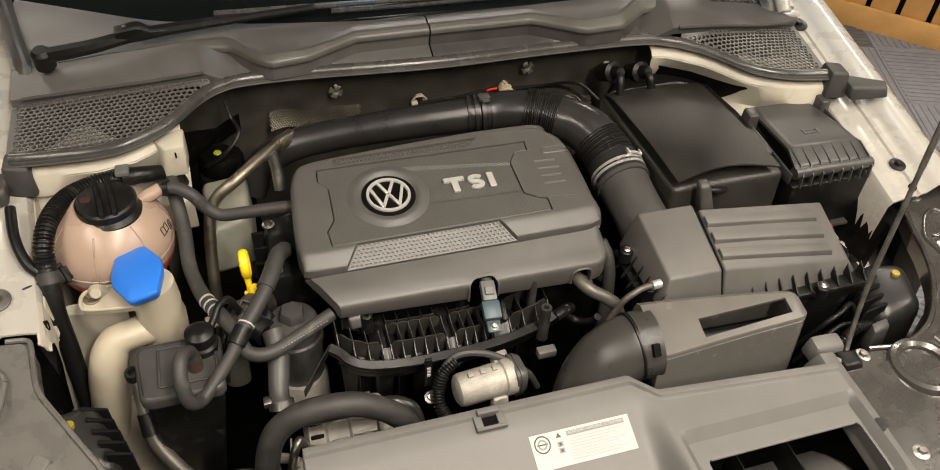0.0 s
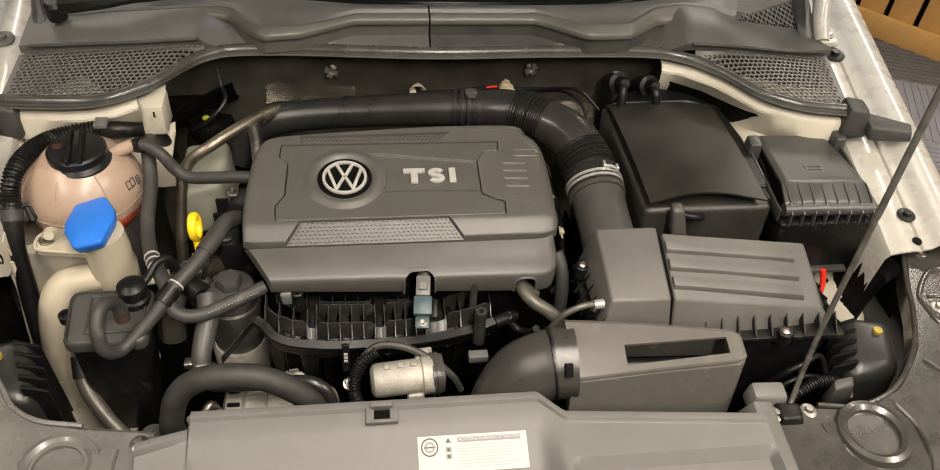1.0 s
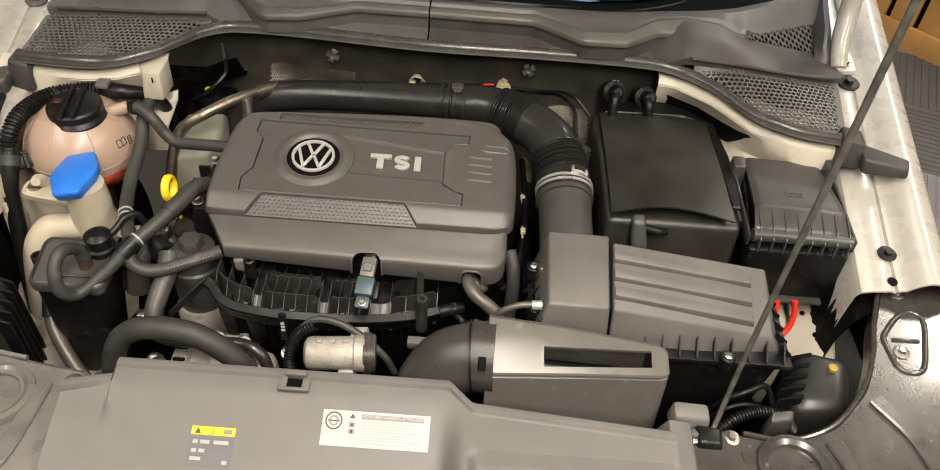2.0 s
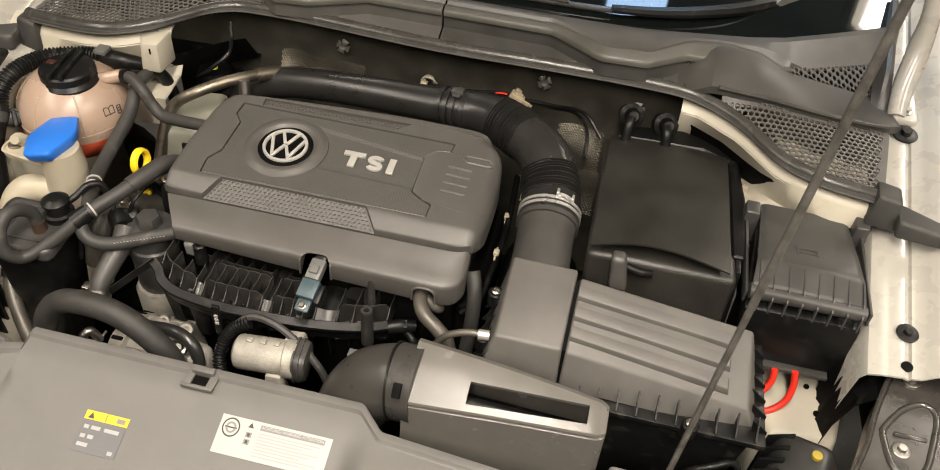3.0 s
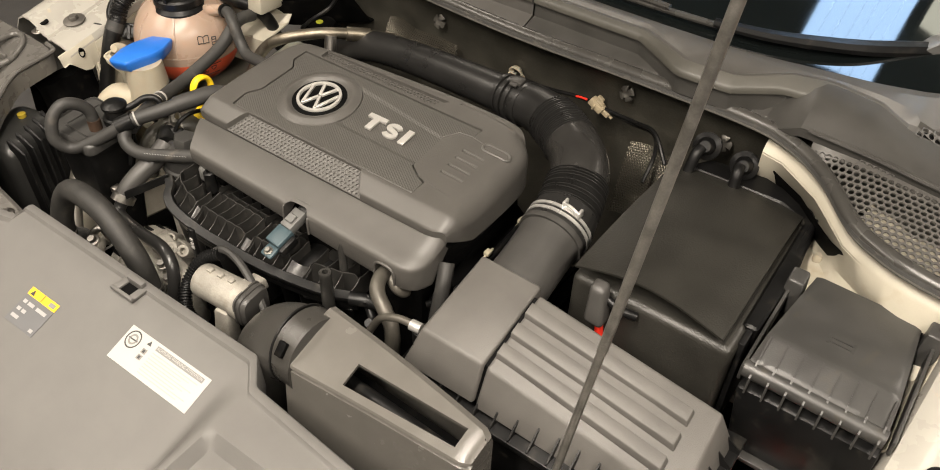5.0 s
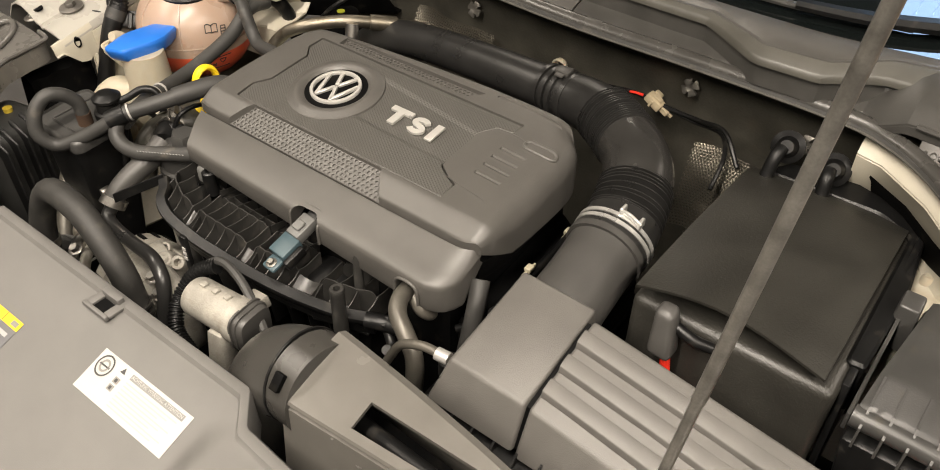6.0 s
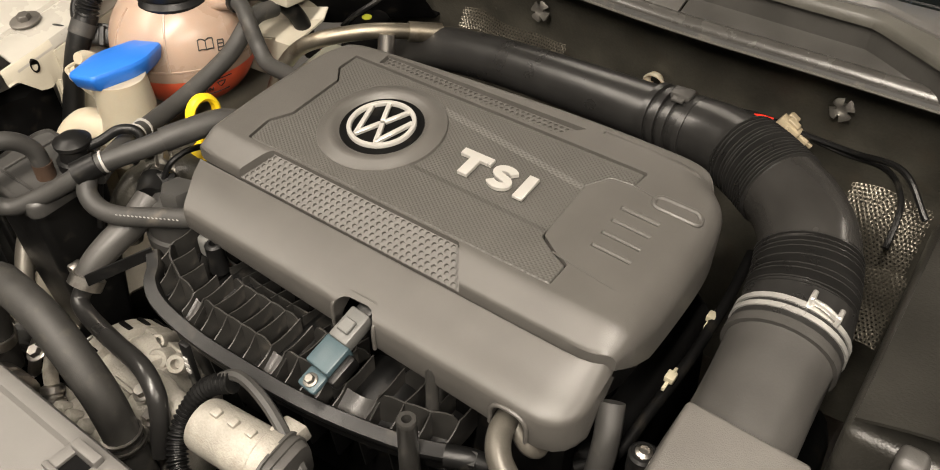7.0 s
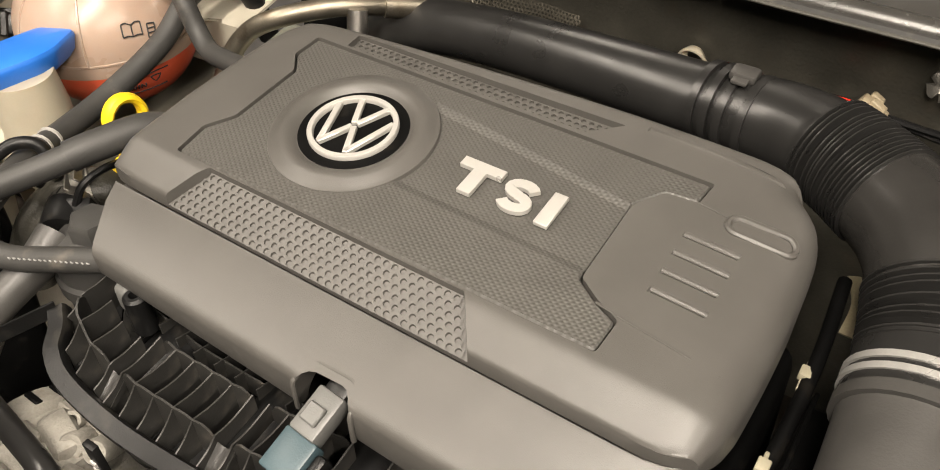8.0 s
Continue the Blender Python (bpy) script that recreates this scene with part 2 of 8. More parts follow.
def tube(bm, pts, r, seg=14, per=8, ridge=0.0, pitch=0.004, caps=True):
    """A bent round pipe through pts. r: a radius or one for each point. ridge: height of corrugations."""
    radii = list(r) if isinstance(r, (list, tuple)) else [r] * len(pts)
    path = spline(pts, per)
    rr = [v.x for v in spline([(a, 0, 0) for a in radii], per)]
    if ridge:
        fine_p, fine_r, run = [], [], 0.0
        for i in range(len(path) - 1):
            d = (path[i + 1] - path[i]).length
            k = max(1, int(d / (pitch / 4)))
            for j in range(k):
                t = j / k
                s = run + d * t
                fine_p.append(path[i].lerp(path[i + 1], t))
                fine_r.append(rr[i] + (rr[i + 1] - rr[i]) * t + ridge * (1 if (s / pitch) % 1 < 0.5 else -1) * 0.5)
            run += d
        path, rr = fine_p + [path[-1]], fine_r + [rr[-1]]
    rings, up = [], None
    for i, p in enumerate(path):
        t = (path[min(i + 1, len(path) - 1)] - path[max(i - 1, 0)]).normalized()
        if up is None:
            up = t.orthogonal().normalized()
        up = (up - t * up.dot(t)).normalized()
        side = t.cross(up)
        rings.append([p + (up * math.cos(a) + side * math.sin(a)) * rr[i] for a in (2 * math.pi * k / seg for k in range(seg))])
    return loft(bm, rings, caps, caps)


def band(bm, pts, w, h, per=6, up=(0, 0, 1)):
    """A flat strip of width w and thickness h along pts, with softened edges."""
    path, rings, up = spline(pts, per), [], Vector(up)
    for i, p in enumerate(path):
        t = (path[min(i + 1, len(path) - 1)] - path[max(i - 1, 0)]).normalized()
        side = t.cross(up).normalized()
        nrm = side.cross(t)
        prof = [(-0.5, -0.3), (-0.4, -0.5), (0.4, -0.5), (0.5, -0.3), (0.5, 0.3), (0.4, 0.5), (-0.4, 0.5), (-0.5, 0.3)]
        rings.append([p + side * (a * w) + nrm * (c * h) for a, c in prof])
    return loft(bm, rings)


def frame_to(mid, axis):
    """A matrix whose z looks along axis, at mid."""
    return Matrix.Translation(mid) @ Vector(axis).to_track_quat("Z", "Y").to_matrix().to_4x4()


def lathe(bm, profile, m=None, seg=24, sx=1.0, sy=1.0):
    """A turned body: (radius, height) pairs about z of m."""
    m = m or Matrix.Identity(4)
    rings = [[m @ Vector((r * sx * math.cos(a), r * sy * math.sin(a), z)) for a in (2 * math.pi * k / seg for k in range(seg))] for r, z in profile]
    return loft(bm, rings, True, True)


def sheet(bm, rows, thick=0.0, down=(0, 0, -1)):
    """An open surface from rows of points; with a thickness it becomes a closed shell."""
    d = Vector(down) * thick
    vs = [[bm.verts.new(p) for p in r] for r in rows]
    n, k = len(vs), len(vs[0])
    for i in range(n - 1):
        for j in range(k - 1):
            bm.faces.new((vs[i][j], vs[i][j + 1], vs[i + 1][j + 1], vs[i + 1][j]))
    if thick:
        ws = [[bm.verts.new(v.co + d) for v in r] for r in vs]
        for i in range(n - 1):
            for j in range(k - 1):
                bm.faces.new((ws[i][j], ws[i + 1][j], ws[i + 1][j + 1], ws[i][j + 1]))
        rim = [(i, 0) for i in range(n)] + [(n - 1, j) for j in range(1, k)] + [(i, k - 1) for i in range(n - 2, -1, -1)] + [(0, j) for j in range(k - 2, 0, -1)]
        for a, b in zip(rim, rim[1:] + rim[:1]):
            bm.faces.new((vs[a[0]][a[1]], vs[b[0]][b[1]], ws[b[0]][b[1]], ws[a[0]][a[1]]))
    return bm


def cut(bm, *cutters):
    """bm less the cutters, as a new bmesh."""
    def temp(b):
        me = bpy.data.meshes.new("temp")
        bmesh.ops.recalc_face_normals(b, faces=b.faces)
        b.to_mesh(me)
        b.free()
        return new("temp", me)

    main = temp(bm)
    others = [temp(c) for c in cutters]
    for o in others:
        mod = main.modifiers.new("cut", "BOOLEAN")
        mod.operation, mod.object, mod.solver = "DIFFERENCE", o, "EXACT"
    bpy.context.view_layer.update()
    out = bmesh.new()
    out.from_mesh(main.evaluated_get(bpy.context.evaluated_depsgraph_get()).data)
    for o in (main, *others):
        me = o.data
        bpy.data.objects.remove(o)
        bpy.data.meshes.remove(me)
    return out


def perforated(bm, at, width, height, pitch, hole, depth, inside=None, sides=8, wide=None):
    """A plate of staggered cells with a round hole each, laid on at(u, v, d)."""
    rows, cols = int(height / pitch), int(width / (wide or pitch)) + 1
    px = wide or pitch
    corner = [(-1, -1), (0, -1), (1, -1), (1, 0), (1, 1), (0, 1), (-1, 1), (-1, 0)]
    for j in range(rows):
        for i in range(cols):
            u, v = (i + 0.5 * (j % 2)) * px + px / 2, (j + 0.5) * pitch
            if u + px / 2 > width + 1e-6 or (inside and not inside(u, v)):
                continue
            outer = [bm.verts.new(at(u + cx * px / 2, v + cy * pitch / 2, 0)) for cx, cy in corner]
            ang = [math.atan2(cy, cx) for cx, cy in corner]
            top = [bm.verts.new(at(u + hole * math.cos(a), v + hole * math.sin(a), 0)) for a in ang]
            low = [bm.verts.new(at(u + hole * math.cos(a), v + hole * math.sin(a), depth)) for a in ang]
            for k in range(8):
                bm.faces.new((outer[k - 1], outer[k], top[k], top[k - 1]))
                bm.faces.new((top[k - 1], top[k], low[k], low[k - 1]))
    return bm


def hexbolt(name, mid, axis, r, parent, material=None, washer=1.7, label=""):
    b = bmnew()
    m = frame_to(mid, axis)
    lathe(b, [(r * washer, 0), (r * washer, r * 0.25), (r * washer * 0.9, r * 0.35)], m, 18)
    lathe(b, [(r, r * 0.3), (r, r * 0.95), (r * 0.85, r * 1.15)], m, 6)
    return part(name, b, material or STEEL, parent, label)

# ---- the room ----
b = bmnew()
box(b, -5.0, 5.5, -4.5, 6.5, -0.12, 0.0)
floor = solo("floor", b, MATDARK, "dark grey workshop floor under rubber mats", "floor", kind="structure")
for nm, dims in (("wall_north", (-5.0, 5.5, 6.5, 6.7)), ("wall_south", (-5.0, 5.5, -4.7, -4.5)), ("wall_west", (-5.2, -5.0, -4.7, 6.7)), ("wall_east", (5.5, 5.7, -4.7, 6.7))):
    b = bmnew()
    box(b, *dims, -0.12, 3.0)
    solo(nm, b, WALLP, "plain off-white painted workshop wall", "wall", kind="structure")
b = bmnew()
box(b, -5.2, 5.7, -4.7, 6.7, 3.0, 3.15)
solo("ceiling", b, CEIL, "plain pale workshop ceiling", "ceiling", kind="structure")

for lx, ly, sx, sy, w in LAMPS:
    lamp = thing("ceiling_light", "long white fluorescent batten under the ceiling", "ceiling light", (lx, ly, 3.0), "ceiling battens")
    b = bmnew()
    box(b, lx - sx / 2 - 0.02, lx + sx / 2 + 0.02, ly - sy / 2 - 0.03, ly + sy / 2 + 0.03, 2.93, 2.999, 0.008)
    part("housing", b, WALLP, lamp)
    b = bmnew()
    box(b, lx - sx / 2, lx + sx / 2, ly - sy / 2, ly + sy / 2, 2.86, 2.929, 0.02, 3)
    part("diffuser", b, TUBE_GLOW, lamp)

# pale blue daylight panel in the roof, ribbed
sky = thing("roof_light", "pale blue ribbed daylight panel set in the ceiling", "roof light", (0.3, 1.75, 3.0))
for k in range(7):
    b = bmnew()
    x = 0.28 + k * 0.058
    box(b, x, x + 0.055, 1.38, 2.1, 2.985, 2.998, 0.003)
    part("rib_panel", b, SKY_GLOW, sky)
b = bmnew()
for q in ((0.24, 0.276, 1.36, 2.14), (0.688, 0.72, 1.36, 2.14)):
    box(b, *q, 2.975, 2.999, 0.003)
for q in ((0.278, 0.686, 1.352, 1.378), (0.278, 0.686, 2.104, 2.13)):
    box(b, *q, 2.975, 2.999, 0.003)
part("frame", b, WALLP, sky)
# glowing panel added so that the windscreen shows a cream reflection
pan = thing("reflection_panel", "cream glowing panel added in the ceiling for the windscreen's reflection", "ceiling light", (1.3, 2.1, 3.0))
b = bmnew()
box(b, 0.80, 1.22, 1.66, 2.1, 2.985, 2.998, 0.003)
part("diffuser", b, CREAM_GLOW, pan)
for q in ((0.76, 0.798, 1.62, 2.14), (1.222, 1.26, 1.62, 2.14)):
    b = bmnew()
    box(b, *q, 2.975, 2.999, 0.003)
    part("frame_bar", b, WALLP, pan)

# low pine fence standing on the mats beside the car
FA, FD = Vector((1.45, 3.16, 0)), Vector((0.69, -0.724, 0)).normalized()
FN = Vector((-FD.y, FD.x, 0))
fence = thing("fence", "low varnished pine slat fence standing on the floor mats", "fence", FA + FD * 0.9)


def fence_box(s0, s1, n0, n1, z0, z1, bev):
    p = [FA + FD * s + FN * n for s, n in ((s0, n0), (s1, n0), (s1, n1), (s0, n1))]
    return hexa(bmnew(), [(q.x, q.y, z0) for q in p], [(q.x, q.y, z1) for q in p], bev)


part("rail", fence_box(0, 2.4, -0.02, 0.0, 0.004, 0.108, 0.003), WOOD, fence)
part("rail", fence_box(0, 2.4, -0.02, 0.0, 0.80, 0.90, 0.003), WOOD, fence)
for k in range(20):
    part("slat", fence_box(0.03 + k * 0.118, 0.03 + k * 0.118 + 0.098, 0.003, 0.02, 0.03, 0.98, 0.003), WOOD, fence)
# near-black sheet added for the shade in the gaps between slats
part("gap_shade", fence_box(0.0, 2.4, 0.024, 0.04, 0.03, 0.95, 0.002), DEEP, fence, "near-black sheet added behind the slats to darken the gaps")

# ---- the car ----
car = thing("car", "white hatchback with its bonnet propped open over the engine", "car", (0, 1.0, 0))


def lerp_table(table, x):
    if x <= table[0][0]:
        return table[0][1]
    for (x0, v0), (x1, v1) in zip(table, table[1:]):
        if x <= x1:
            return v0 + (v1 - v0) * (x - x0) / (x1 - x0)
    return table[-1][1]


def fender_z(y, side=1):
    return (0.808 if side > 0 else 0.823) + 0.15 * (y - 0.744)


def fender_x(y, side=1):
    return 0.737 + 0.085 * (y - 0.744) if side > 0 else 0.684 + 0.094 * (y - 0.744)


def fender(side):
    """The upper edge of a wing: inner wall, gutter flange and the crown that turns down outside."""
    prof = [(-0.062, -0.30), (-0.058, -0.10), (-0.052, -0.016), (-0.046, -0.008), (-0.030, -0.004), (-0.004, -0.001), (0.003, -0.004), (0.006, 0.0), (0.018, 0.002),
            (0.026, 0.008), (0.034, 0.014), (0.048, 0.020), (0.064, 0.020), (0.080, 0.012), (0.095, -0.008), (0.112, -0.05), (0.13, -0.16), (0.15, -0.42)]
    if side < 0:
        prof = prof[2:]
    rows = []
    for k in range(25):
        y = (0.676 if side > 0 else 0.708) + k * 0.041
        rows.append([(side * (fender_x(y, side) + dx), y, fender_z(y, side) + dz) for dx, dz in prof])
    return sheet(bmnew(), rows, 0.003)


for side in (1, -1):
    wing = part("wing", fender(side), WHITE, car, "white painted wing with a gutter flange")
    for yy, r in ((0.744, 0.0066), (1.128, 0.009)) if side > 0 else ((0.763, 0.0085), (1.170, 0.009)):
        hexbolt("bolt", (side * (fender_x(yy, side) - (0.0 if yy < 1 else 0.004)), yy, fender_z(yy, side)), (0, -0.15, 1), r, wing, BOLTGREY if side < 0 else BLACK, 2.2)
    # near-black disc stands for a hole, its shade in the colour
    b = bmnew()
    spot = (fender_x(0.693), 0.693, fender_z(0.693)) if side > 0 else (-fender_x(0.724, -1) - 0.030, 0.724, fender_z(0.724, -1) + 0.0113)
    lathe(b, [(0.0075, -0.002), (0.0075, 0.0006), (0.006, 0.0006)], frame_to(spot, (0, -0.15, 1)), 16)
    part("hole_disc", b, DEEP, wing)

# seal line and cowl ridge, by the distance from the middle
SEAL_LINE = [(-0.665, 0.974), (-0.63, 0.967), (-0.55, 0.959), (-0.50, 0.966), (-0.45, 0.994), (-0.42, 1.026), (-0.39, 1.062), (-0.36, 1.083), (-0.32, 1.095), (-0.22, 1.098), (0, 1.083), (0.19, 1.086), (0.37, 1.086),
             (0.44, 1.075), (0.50, 1.035), (0.555, 0.976), (0.60, 0.948), (0.64, 0.935), (0.70, 0.926)]
SEAL_Z = [(-0.665, 0.893), (-0.63, 0.895), (-0.5, 0.901), (-0.42, 0.906), (-0.36, 0.906), (-0.25, 0.902), (0, 0.902), (0.35, 0.900), (0.5, 0.890), (0.56, 0.882), (0.70, 0.880)]
RIDGE_Y = [(-0.75, 1.195), (-0.64, 1.190), (-0.52, 1.180), (-0.469, 1.172), (-0.422, 1.164), (-0.335, 1.146), (-0.302, 1.100), (-0.279, 1.080), (-0.217, 1.088), (-0.129, 1.131), (0, 1.131), (0.185, 1.129), (0.268, 1.075), (0.343, 1.078), (0.402, 1.122),
           (0.47, 1.135), (0.513, 1.144), (0.558, 1.149), (0.715, 1.203), (0.75, 1.212)]
RIDGE_Z = [(-0.75, 0.908), (-0.64, 0.918), (-0.52, 0.934), (-0.422, 0.943), (-0.30, 0.945), (0.402, 0.945), (0.47, 0.942), (0.513, 0.938), (0.558, 0.929), (0.715, 0.878), (0.75, 0.872)]
# rear edge of the air grilles, and the foot of the glass
EDGE_Y = [(-0.75, 1.124), (-0.669, 1.119), (-0.56, 1.112), (-0.47, 1.105), (-0.385, 1.098), (0.448, 1.072), (0.531, 1.079), (0.62, 1.077), (0.686, 1.083), (0.728, 1.098), (0.75, 1.115)]
EDGE_Z = [(-0.75, 0.897), (-0.669, 0.903), (-0.56, 0.911), (-0.47, 0.918), (-0.385, 0.927), (0.448, 0.925), (0.531, 0.916), (0.62, 0.907), (0.686, 0.899), (0.728, 0.891), (0.75, 0.885)]
GLASS_Y = [(-0.74, 1.385), (-0.696, 1.361), (-0.599, 1.307), (-0.456, 1.227), (-0.29, 1.182), (-0.12, 1.156), (0, 1.150), (0.2, 1.150), (0.327, 1.153), (0.407, 1.168), (0.507, 1.186), (0.559, 1.204), (0.65, 1.252), (0.74, 1.306)]
COWL_WIDE = [(-0.50, 0.0), (-0.44, 0.004), (-0.36, 0.010), (-0.25, 0.012), (-0.17, 0.006), (0.17, 0.006), (0.25, 0.013), (0.36, 0.016), (0.45, 0.022), (0.52, 0.014), (0.562, 0.0)]


def seal_y(x):
    return lerp_table(SEAL_LINE, x)


def seal_z(x):
    return lerp_table(SEAL_Z, x)


def ridge_y(x):
    return lerp_table(RIDGE_Y, x)


def glass_y(x):
    return lerp_table(GLASS_Y, x)


# rubber seal along the bulkhead
pts = [(x, seal_y(x), seal_z(x)) for x, _ in SEAL_LINE]
seal = thing("bonnet_seal", "black rubber bonnet seal along the bulkhead edge", "seal", (0, 1.08, 0.89))
part("bulb", tube(bmnew(), [(x, y + 0.002, z + 0.003) for x, y, z in pts], 0.0105, 12, 6), SEAL, seal)
part("lip", tube(bmnew(), [(x, y - 0.0075, z + 0.0015) for x, y, z in pts], 0.0048, 8, 6), RUBBER, seal)
# pale bead paints the bright highlight along the seal's front edge
part("edge_bead", tube(bmnew(), [(x, y - 0.0125, z + 0.0005) for x, y, z in pts], 0.0016, 8, 6), RIDGE, seal, "pale edge bead with its highlight in the colour")
for s in (-1, 1):
    ex, ey = (0.705, 0.927) if s > 0 else (-0.660, 0.972)
    b = bmnew()
    hexa(b, [(ex - 0.022, ey - 0.022, 0.845), (ex + 0.022, ey - 0.03, 0.845), (ex + 0.026, ey + 0.02, 0.85), (ex - 0.02, ey + 0.026, 0.85)],
         [(ex - 0.018, ey - 0.016, 0.897), (ex + 0.018, ey - 0.02, 0.893), (ex + 0.018, ey + 0.014, 0.897), (ex - 0.015, ey + 0.02, 0.90)], 0.006)
    part("end_block", b, RUBBER, seal)
    b = bmnew()
    hexa(b, [(ex + s * 0.015, ey - 0.045, 0.850), (ex + s * 0.085, ey - 0.06, 0.856), (ex + s * 0.092, ey - 0.038, 0.860), (ex + s * 0.015, ey + 0.005, 0.858)],
         [(ex + s * 0.015, ey - 0.038, 0.876), (ex + s * 0.078, ey - 0.055, 0.876), (ex + s * 0.088, ey - 0.036, 0.880), (ex + s * 0.015, ey + 0.0, 0.882)], 0.005)
    part("buffer_flap", b, RUBBER, seal, "grey rubber flap lying over the wing edge")

# plastic cowl panel in two halves
def grille_z(x, y):
    y0, y1 = seal_y(x) + 0.006, lerp_table(EDGE_Y, x) + 0.004
    f = min(1.05, max(0.0, (y - y0) / max(0.004, y1 - y0)))
    return (seal_z(x) - 0.004) * (1 - f) + (lerp_table(EDGE_Z, x) - 0.007) * f


def vent_line(x, rear):
    """The front or rear edge of the upper vent: distance back and height."""
    u = x - 0.558
    return (1.151 + 0.648 * u, 0.930 - 0.117 * u) if rear else (1.149 + 0.344 * u, 0.929 - 0.325 * u)


for s in (-1, 1):
    reach = 0.676 if s < 0 else 0.748
    xs = [s * (0.0015 + (reach - 0.0015) * k / 74) for k in range(75)]
    rows, strip, lows = [], [], []
    for x in xs:
        yr, ys, zs, yg, crest = ridge_y(x), seal_y(x), seal_z(x), glass_y(x), lerp_table(RIDGE_Z, x)
        a = abs(x)
        far = max(0.0, min(1.0, (a - 0.325) / 0.06 if s < 0 else (a - 0.39) / 0.058))
        y0 = (ys + 0.006) * (1 - far) + lerp_table(EDGE_Y, x) * far
        z0 = (zs - 0.004) * (1 - far) + (lerp_table(EDGE_Z, x) + 0.002) * far
        yb = max(y0 + 0.004, yr - 0.016)
        wide = lerp_table(COWL_WIDE, x)
        y1, z1 = yr + wide, crest + 0.55 * wide
        mid = (max(y1 + 0.016, 0.5 * (y1 + yg)), 0.45 * z1 + 0.55 * 0.951)
        if x > 0.558:
            vy, vz = vent_line(x, True)
            h = min(1.0, (x - 0.558) / 0.03)
            mid = (max(y1 + 0.014, vy), mid[1] * (1 - h) + vz * h)
        dip = 0.003 * min(1.0, wide / 0.006)
        second, third = (y1 + 0.003, z1), (y1 + 0.012, z1 - dip + 0.02 * (mid[1] - z1) * (wide < 0.001))
        if 0.566 < x < 0.722:
            second, third = (y1 + 0.0015, z1 - 0.008), (mid[0] - 0.0015, mid[1] - 0.008)
        rows.append([(x, y1, z1), (x, *second), (x, *third), (x, *mid), (x, max(y1 + 0.02, yg), 0.951), (x, max(y1 + 0.03, yg + 0.025), 0.947)])
        if wide > 0.001:
            strip.append([(x, yr - 0.004, crest - 0.007), (x, yr - 0.002, crest - 0.002), (x, yr, crest), (x, y1 - 0.0005, z1 - 0.0003)])
        shelf = [(y0 + 0.001, z0 - 0.002), (y0, z0), (y0 + 0.5 * (yb - y0), z0 + 0.004), (yb, z0 + 0.008), (yr + 0.001, z0 + 0.014), (yr + 0.002, crest - 0.008)]
        cut_y, cut_z = ((0.3, 0.62, 0.86), (0.3, 0.62, 0.86)) if s < 0 else ((0.24, 0.46, 0.74), (0.38, 0.72, 0.87))
        slope = [(y0 + 0.001, z0 - 0.011), (y0, z0)] + [(y0 + (y1 - y0) * q, z0 + (z1 - z0) * w) for q, w in zip(cut_y, cut_z)] + [(y1 + 0.0005, z1 - 0.0006)]
        lows.append([(x, p[0] * (1 - far) + q[0] * far, p[1] * (1 - far) + q[1] * far) for p, q in zip(shelf, slope)])
    cowl = part("cowl_panel", sheet(bmnew(), rows, 0.003), COWL, car, "grey moulded plastic cowl panel below the windscreen", sharp=25)
    # bevel in a lit tone, right apron in a shaded one
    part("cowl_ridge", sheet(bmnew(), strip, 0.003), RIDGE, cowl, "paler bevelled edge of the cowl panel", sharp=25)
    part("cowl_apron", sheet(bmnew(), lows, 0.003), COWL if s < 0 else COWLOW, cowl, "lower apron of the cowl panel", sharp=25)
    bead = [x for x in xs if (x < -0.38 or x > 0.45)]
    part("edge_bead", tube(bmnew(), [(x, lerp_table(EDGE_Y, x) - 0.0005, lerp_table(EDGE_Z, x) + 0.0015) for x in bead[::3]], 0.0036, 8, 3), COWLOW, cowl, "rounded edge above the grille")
    # upright wall that ends the panel beside the wing
    rows = []
    for k in range(15):
        t = k / 14
        y = 1.165 + 0.20 * t
        x = (0.722 + 0.012 * t) if s > 0 else -(0.645 + 0.045 * t)
        z = (0.874 + 0.075 * t) if s > 0 else (0.906 + 0.048 * t)
        h = 0.032 * min(1.0, t * 4)
        rows.append([(x - s * 0.010, y, z), (x - s * 0.004, y, z + 0.3 * h), (x, y, z + h), (x + s * 0.006, y, z + h + 0.002), (x + s * 0.016, y, z + 0.6 * h), (x + s * 0.020, y, z)])
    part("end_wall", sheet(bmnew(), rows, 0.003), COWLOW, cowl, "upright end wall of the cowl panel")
    # air grille of small holes beside the wing
    x0 = 0.36 if s < 0 else 0.42
    b = bmnew()

    def at(u, v, d, s=s, x0=x0):
        x, y = s * (x0 + u), 0.93 + v
        return (x, y, grille_z(x, y) - d)

    def outer(y, s=s):
        return 0.668 if s < 0 else 0.700 + 0.16 * (y - 0.95)

    def inside(u, v, s=s, x0=x0):
        x, y = s * (x0 + u), 0.93 + v
        return abs(x) < outer(y) - 0.004 and seal_y(x) + 0.007 < y < lerp_table(EDGE_Y, x) - 0.003

    perforated(b, at, 0.36, 0.20, 0.0088, 0.0038, 0.0022, inside, wide=0.0088)
    part("air_grille", b, COWL, cowl, "grey plastic grille of small round holes")
    line = [x for x in xs if lerp_table(EDGE_Y, x) - seal_y(x) > 0.012 and (x < -0.375 or x > 0.44) and abs(x) < outer(1.08)]
    b = bmnew()
    sheet(b, [[(x, lerp_table(EDGE_Y, x) + d, grille_z(x, lerp_table(EDGE_Y, x) + d) - 0.0026) for d in (-0.008, 0.003)] for x in line], 0.002)
    part("grille_rim", b, COWL, cowl)
    b = bmnew()
    ends = [0.955 + 0.012 * k for k in range(14)]
